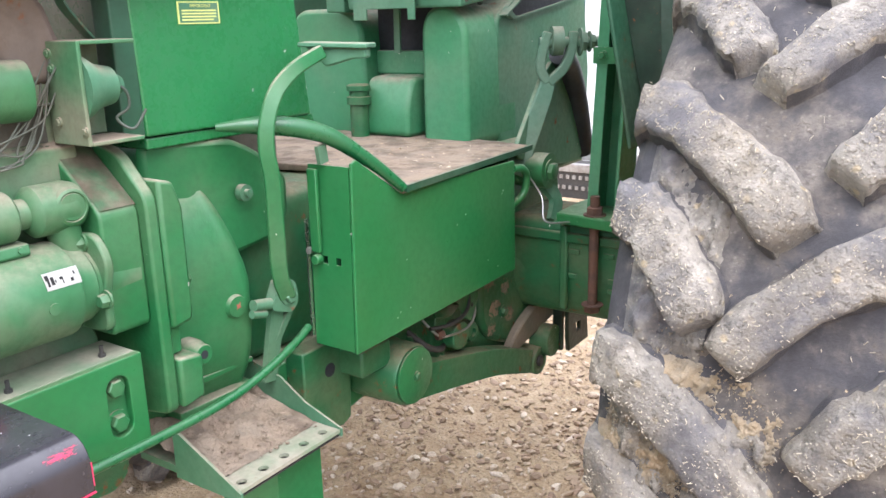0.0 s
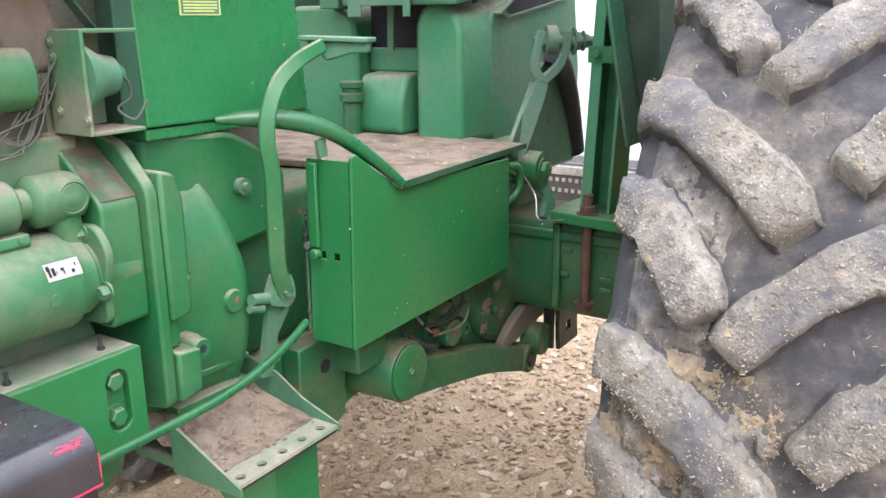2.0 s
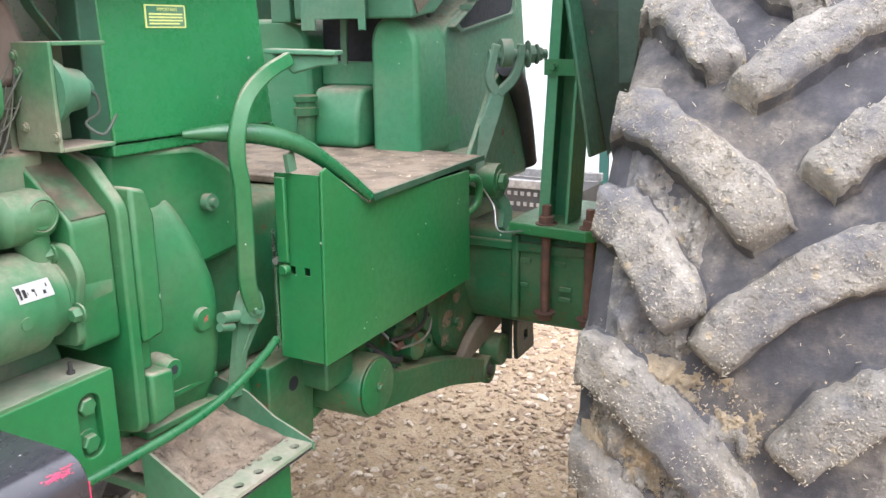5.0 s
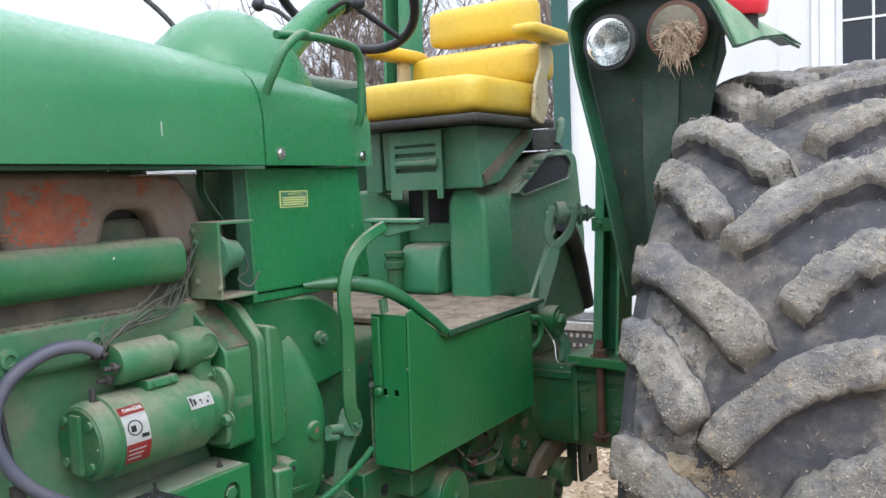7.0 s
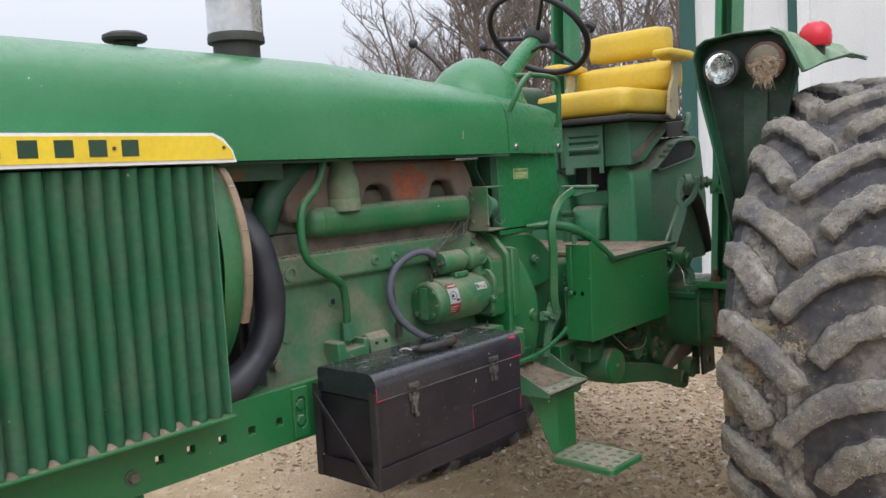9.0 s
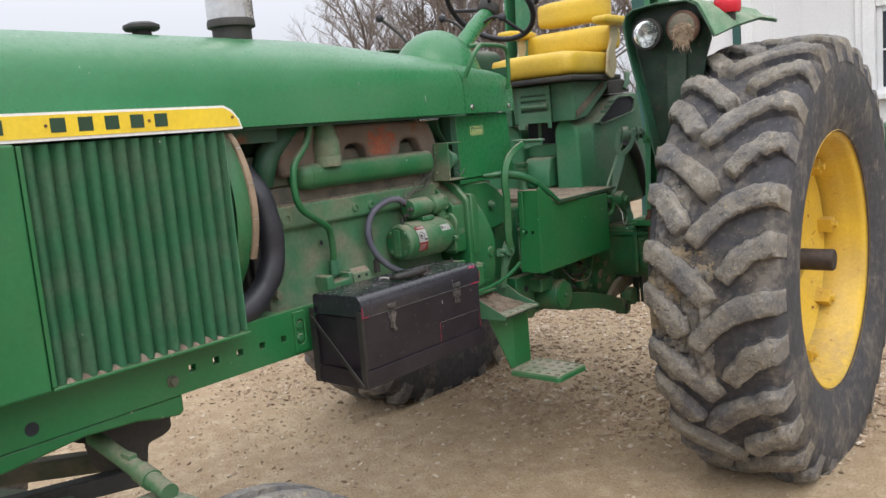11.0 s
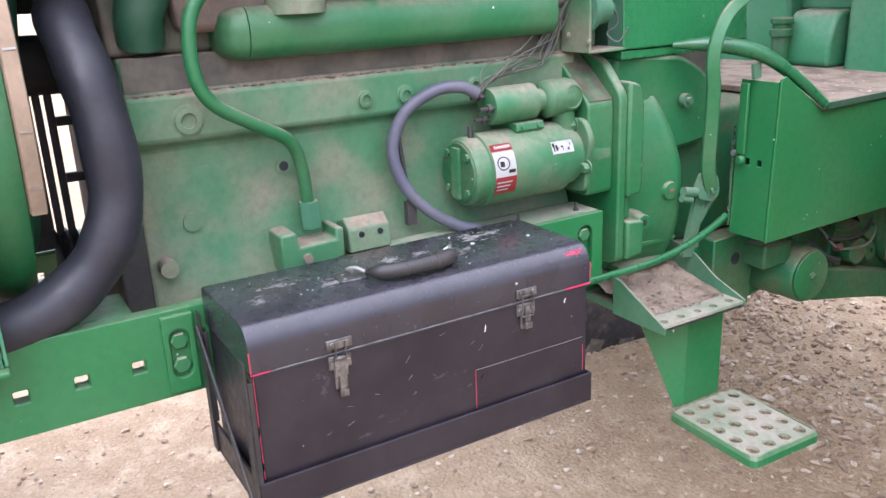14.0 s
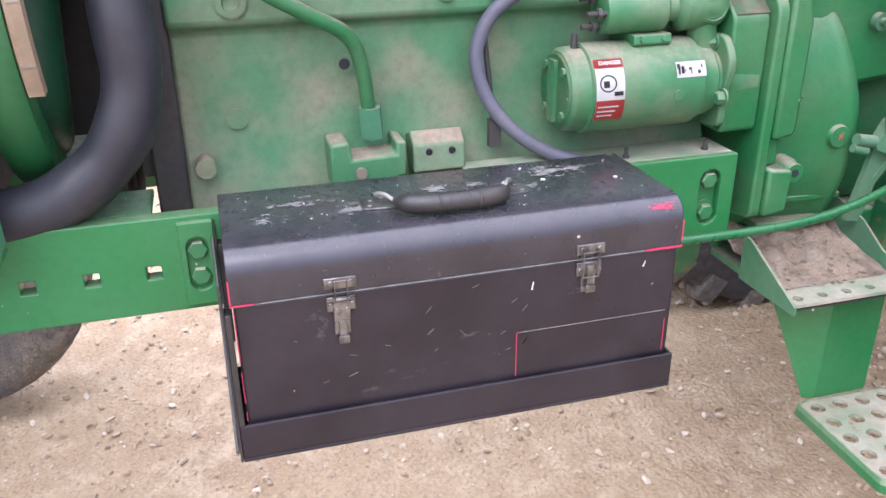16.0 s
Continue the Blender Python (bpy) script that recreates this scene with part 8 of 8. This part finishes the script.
# ---- toolbox carried beside the engine ----
def toolbox():
    B = thing("toolbox", "black metal toolbox with red showing at scuffed edges", "toolbox")
    y0, y1, x0, x1 = 0.249, 0.783, 0.306, 0.500
    part("body", block(BM(), (x0, y0, 0.742), (x1, y1, 0.936)), BLACK, B, "black enamelled body", smooth=0, bevel=0.003)
    out = [(x0 - 0.002, 0.9385), (x0 - 0.002, 0.985)] + [(x0 - 0.002 + 0.010 * (1 - math.cos(a)), 0.985 + 0.012 * math.sin(a)) for a in (0.5, 1.0, 1.5)]
    out += [(x1 + 0.003 - 0.030 * (1 - math.cos(a)), 0.968 + 0.031 * math.sin(a)) for a in (1.57, 1.3, 1.05, 0.8, 0.55, 0.3, 0.0)] + [(x1 + 0.003, 0.9385)]
    lid = part("lid", prism(BM(), out, "y", y0 - 0.003, y1 + 0.003), LID, B, "rounded lid, scratched and spattered", smooth=30, bevel=0.0012)
    # tray that the box stands in
    bm = block(BM(), (x0 - 0.004, y0 - 0.010, 0.736), (x1 + 0.008, y1 + 0.006, 0.741))
    block(bm, (x1 + 0.0035, y0 - 0.010, 0.7412), (x1 + 0.008, y1 + 0.006, 0.786))
    block(bm, (x0 - 0.004, y0 - 0.010, 0.7412), (x1 + 0.0033, y0 - 0.006, 0.786))
    block(bm, (x0 - 0.004, y1 + 0.002, 0.7412), (x1 + 0.0033, y1 + 0.006, 0.786))
    part("tray", bm, BLACK, B, "black angle-iron tray", smooth=0, bevel=0.0015)
    # diagonal brace and uprights on the front end
    bm = strip(BM(), [(x0 - 0.005, y0 - 0.0158, 0.935), (x1 - 0.004, y0 - 0.0158, 0.742)], 0.011, 0.004, (0.6, 0, 0.8), smooth=False)
    part("brace", bm, BLACK_STRAP, B, "diagonal black brace", bevel=0.001)
    for xx in (x1 - 0.012, x0 - 0.012):
        bm = block(BM(), (xx, y0 - 0.0132, 0.7365), (xx + 0.020, y0 - 0.0102, 0.958))
        block(bm, (xx, y0 - 0.0101, 0.7865), (xx + 0.020, y0 - 0.0036, 0.930))
        part("end_upright", bm, BLACK_STRAP, B, "black angle-iron upright at the box end", smooth=0, bevel=0.001)
    # red edges where the black is worn through
    part("worn_edge", block(BM(), (x1 + 0.0022, y0 - 0.0036, 0.9368), (x1 + 0.0036, y0 + 0.022, 0.9386)), PINK, lid, smooth=0)
    part("worn_edge", block(BM(), (x1 + 0.0022, y1 - 0.045, 0.9366), (x1 + 0.0038, y1 + 0.0036, 0.9388)), PINK, lid, smooth=0)
    part("seam_line", block(BM(), (x1 - 0.002, y0 + 0.023, 0.9369), (x1 + 0.0033, y1 - 0.046, 0.9379)), SCUFF, lid, "thin bare metal seam", smooth=0)
    part("worn_edge", block(BM(), (x1 + 0.0018, y0 - 0.0034, 0.94), (x1 + 0.0033, y0 - 0.0018, 0.968)), PINK, lid, smooth=0)
    part("worn_edge", block(BM(), (x1 + 0.0022, y1 + 0.0020, 0.945), (x1 + 0.0034, y1 + 0.0034, 0.972)), PINK, lid, smooth=0)
    rnd = random.Random(21)
    z = 0.788
    while z < 0.925:
        d = rnd.uniform(0.008, 0.030)
        part("worn_edge", block(BM(), (x1 - 0.0010, y0 - 0.0004, z), (x1 + 0.0004, y0 + rnd.uniform(0.0003, 0.0009), min(0.934, z + d))), PINK, B, smooth=0)
        z += d + rnd.choice((0.0005, 0.001, 0.012))
    part("worn_edge", block(BM(), (x1 - 0.002, 0.5746, 0.787), (x1 + 0.0006, 0.5755, 0.8488)), PINK, B, smooth=0)
    part("worn_edge", block(BM(), (x1 - 0.002, y1 - 0.0078, 0.790), (x1 + 0.0006, y1 - 0.0069, 0.836)), PINK, B, smooth=0)
    part("panel_edge", block(BM(), (x1 - 0.002, 0.5757, 0.8484), (x1 + 0.0006, y1 - 0.008, 0.8490)), STEEL, B, smooth=0)
    part("front_patch", block(BM(), (x1 - 0.002, 0.5757, 0.7865), (x1 + 0.0004, y1 - 0.0087, 0.848)), BLACK, B, "plain black patch panel", smooth=0)
    # smear of pink on the lid corner, pale scuffs round the handle
    def bend(y, a):
        return (x1 + 0.0033 - 0.0301 * (1 - math.cos(a)), y, 0.9683 + 0.0311 * math.sin(a))

    blotch("pink_smear", 60, 34, -0.30, 1.0, lambda u, v: bend(y1 - 0.046 + 0.048 * u, 0.55 + 0.42 * v), PINK, lid, "smear of old pink paint")
    for k, (yy, xx, wy, wx, lim) in enumerate(((0.42, 0.41, 0.10, 0.05, -0.30), (0.61, 0.405, 0.09, 0.05, -0.25), (0.52, 0.375, 0.14, 0.04, -0.02), (0.68, 0.36, 0.16, 0.07, 0.02), (0.34, 0.37, 0.14, 0.08, 0.12), (0.30, 0.42, 0.08, 0.06, 0.10))):
        blotch("pale_scuff", 60, 40, lim, 7.0 + k, lambda u, v: (xx + wx * (v - 0.5), yy + wy * (u - 0.5), 0.9974 + 0.0018 * (xx + wx * (v - 0.5) - x0) / 0.167), SCUFF, lid)
    # paint spatter and scratches
    for k in range(60):
        y, x, s = rnd.uniform(y0 + 0.02, y1 - 0.02), rnd.uniform(x0 + 0.02, x1 - 0.03), 0.0004 + 0.0011 * rnd.random() ** 3
        if k < 2:
            s = 0.0032
        part("paint_spot", rod(BM(), (x, y, 0.9965), (x, y, 0.9975 + 0.0018 * (x - x0) / 0.167), s, seg=9), WHITE_LABEL, lid, smooth=0)
    for k in range(16):
        y, z, l, a = rnd.uniform(y0 + 0.05, y1 - 0.05), rnd.uniform(0.80, 0.925), rnd.uniform(0.003, 0.012), rnd.uniform(-0.9, 0.9)
        m = Matrix.Translation((x1, y, z)) @ Matrix.Rotation(a, 4, "X")
        part("scratch", block(BM(), (-0.001, 0, 0), (0.0004, l, 0.00035), m), SCUFF, B, smooth=0)
    # pale rubbed places on the front: below the latches and in long sweeps
    for k, (yy, zz, wy, wz, lim) in enumerate(((0.350, 0.905, 0.09, 0.07, 0.22), (0.648, 0.900, 0.06, 0.06, 0.30), (0.46, 0.822, 0.22, 0.05, 0.48), (0.38, 0.80, 0.16, 0.04, 0.50), (0.53, 0.86, 0.14, 0.05, 0.52))):
        blotch("pale_scuff", 80, 60, lim, 27.0 + k, lambda u, v: (x1 + 0.0003, yy + wy * (u - 0.5), zz + wz * (v - 0.5) + 0.10 * wy * (u - 0.5)), RUBBED, B)
    for yy, zz, l, h in ((0.583, 0.832, 0.006, 0.008), (0.592, 0.905, 0.003, 0.010), (0.737, 0.915, 0.004, 0.007)):
        part("scratch", prism(BM(), [(yy, zz), (yy + 0.0016, zz), (yy + l, zz + h), (yy + l - 0.0012, zz + h)], "x", x1 - 0.001, x1 + 0.0004), WHITE_LABEL, B, smooth=0)
    # folding handle: a moulded grip on two wire loops
    h = part("handle", pipe(BM(), [(0.428, 0.447, 1.008), (0.446, 0.452, 1.012), (0.456, 0.468, 1.013), (0.460, 0.490, 1.013), (0.461, 0.513, 1.013), (0.460, 0.536, 1.013), (0.456, 0.558, 1.013), (0.446, 0.574, 1.012), (0.428, 0.579, 1.008)], lambda u: 0.0048 + 0.0068 * min(1.0, 2.6 * math.sin(math.pi * u) ** 1.5), 16, 5), BLACK_STRAP, B, "folded black carrying handle")
    for k in range(5):
        part("grip_ridge", turned(BM(), (0.4605, 0.489 + 0.012 * k, 1.013), (0, 1, 0), [(0.011, 0), (0.0122, 0.001), (0.0122, 0.003), (0.011, 0.004)], 16, ends=False), BLACK_STRAP, h)
    for y, e in ((0.440, -1), (0.586, 1)):
        bm = pipe(BM(), [(0.428, y - 0.006 * e, 1.008), (0.414, y + 0.004 * e, 1.013), (0.402, y + 0.012 * e, 1.009), (0.398, y + 0.004 * e, 1.003)], 0.0026, 8)
        part("handle_loop", bm, STEEL, h)
        bm = prism(BM(), rounded([(0.388, y - 0.012), (0.388, y + 0.020 * e + 0.010), (0.424, y + 0.024 * e + 0.008), (0.428, y - 0.012)] if e > 0 else [(0.388, y - 0.030), (0.388, y + 0.012), (0.428, y + 0.012), (0.424, y - 0.032)], 0.008, 3), "z", 0.9985, 1.0008)
        for dx, dy in ((0.397, -0.004), (0.400, 0.018 * e), (0.418, 0.022 * e)):
            rod(bm, (dx, y + dy, 1.0008), (dx, y + dy, 1.0030), 0.0036, seg=10)
        part("handle_plate", bm, LATCH, h, bevel=0.0005)
    # draw latches, one hanging open
    for y, shut in ((0.365, False), (0.664, True)):
        x = x1 + 0.0032
        bm = block(BM(), (x - 0.001, y - 0.018, 0.944), (x + 0.0025, y + 0.018, 0.957))
        rod(bm, (x + 0.002, y - 0.011, 0.951), (x + 0.0045, y - 0.011, 0.951), 0.0035, seg=10)
        rod(bm, (x + 0.002, y + 0.011, 0.951), (x + 0.0045, y + 0.011, 0.951), 0.0035, seg=10)
        l = part("latch", bm, LATCH, B, "worn steel draw latch", bevel=0.0006)
        bm = block(BM(), (x - 0.003, y - 0.016, 0.915), (x, y + 0.016, 0.933))
        for s in (-1, 1):
            rod(bm, (x, y + 0.012 * s, 0.924), (x + 0.003, y + 0.012 * s, 0.924), 0.003, seg=10)
        block(bm, (x - 0.0032, y - 0.009, 0.885 if not shut else 0.893), (x - 0.0005, y + 0.009, 0.9148))
        part("latch_base", bm, LATCH, l, bevel=0.0006)
        bm = BM()
        if shut:
            pipe(bm, [(x + 0.005, y - 0.010, 0.915), (x + 0.006, y - 0.010, 0.948), (x + 0.006, y + 0.010, 0.948), (x + 0.005, y + 0.010, 0.915), (x + 0.005, y - 0.010, 0.915)], 0.0012, 8, smooth=False)
            block(bm, (x + 0.001, y - 0.004, 0.900), (x + 0.005, y + 0.004, 0.93))
            block(bm, (x + 0.0052, y - 0.006, 0.896), (x + 0.008, y + 0.006, 0.905))
        else:
            block(bm, (x + 0.001, y - 0.009, 0.905), (x + 0.0035, y + 0.009, 0.934))
            block(bm, (x + 0.0012, y - 0.004, 0.884), (x + 0.005, y + 0.004, 0.9048))
            block(bm, (x + 0.0042, y - 0.006, 0.877), (x + 0.008, y + 0.006, 0.886))
            rod(bm, (x + 0.003, y - 0.006, 0.918), (x + 0.0055, y - 0.006, 0.918), 0.003, seg=10)
            rod(bm, (x + 0.003, y + 0.006, 0.918), (x + 0.0055, y + 0.006, 0.918), 0.003, seg=10)
            pipe(bm, [(x + 0.004, y - 0.007, 0.930), (x + 0.006, y - 0.007, 0.955), (x + 0.006, y + 0.007, 0.955), (x + 0.004, y + 0.007, 0.930)], 0.0011, 8, smooth=False)
            rod(bm, (x + 0.002, y - 0.009, 0.930), (x + 0.002, y + 0.009, 0.930), 0.003, seg=10)
        part("latch_lever", bm, LATCH, l, "worn latch lever with bright edges", bevel=0.0006)


toolbox()
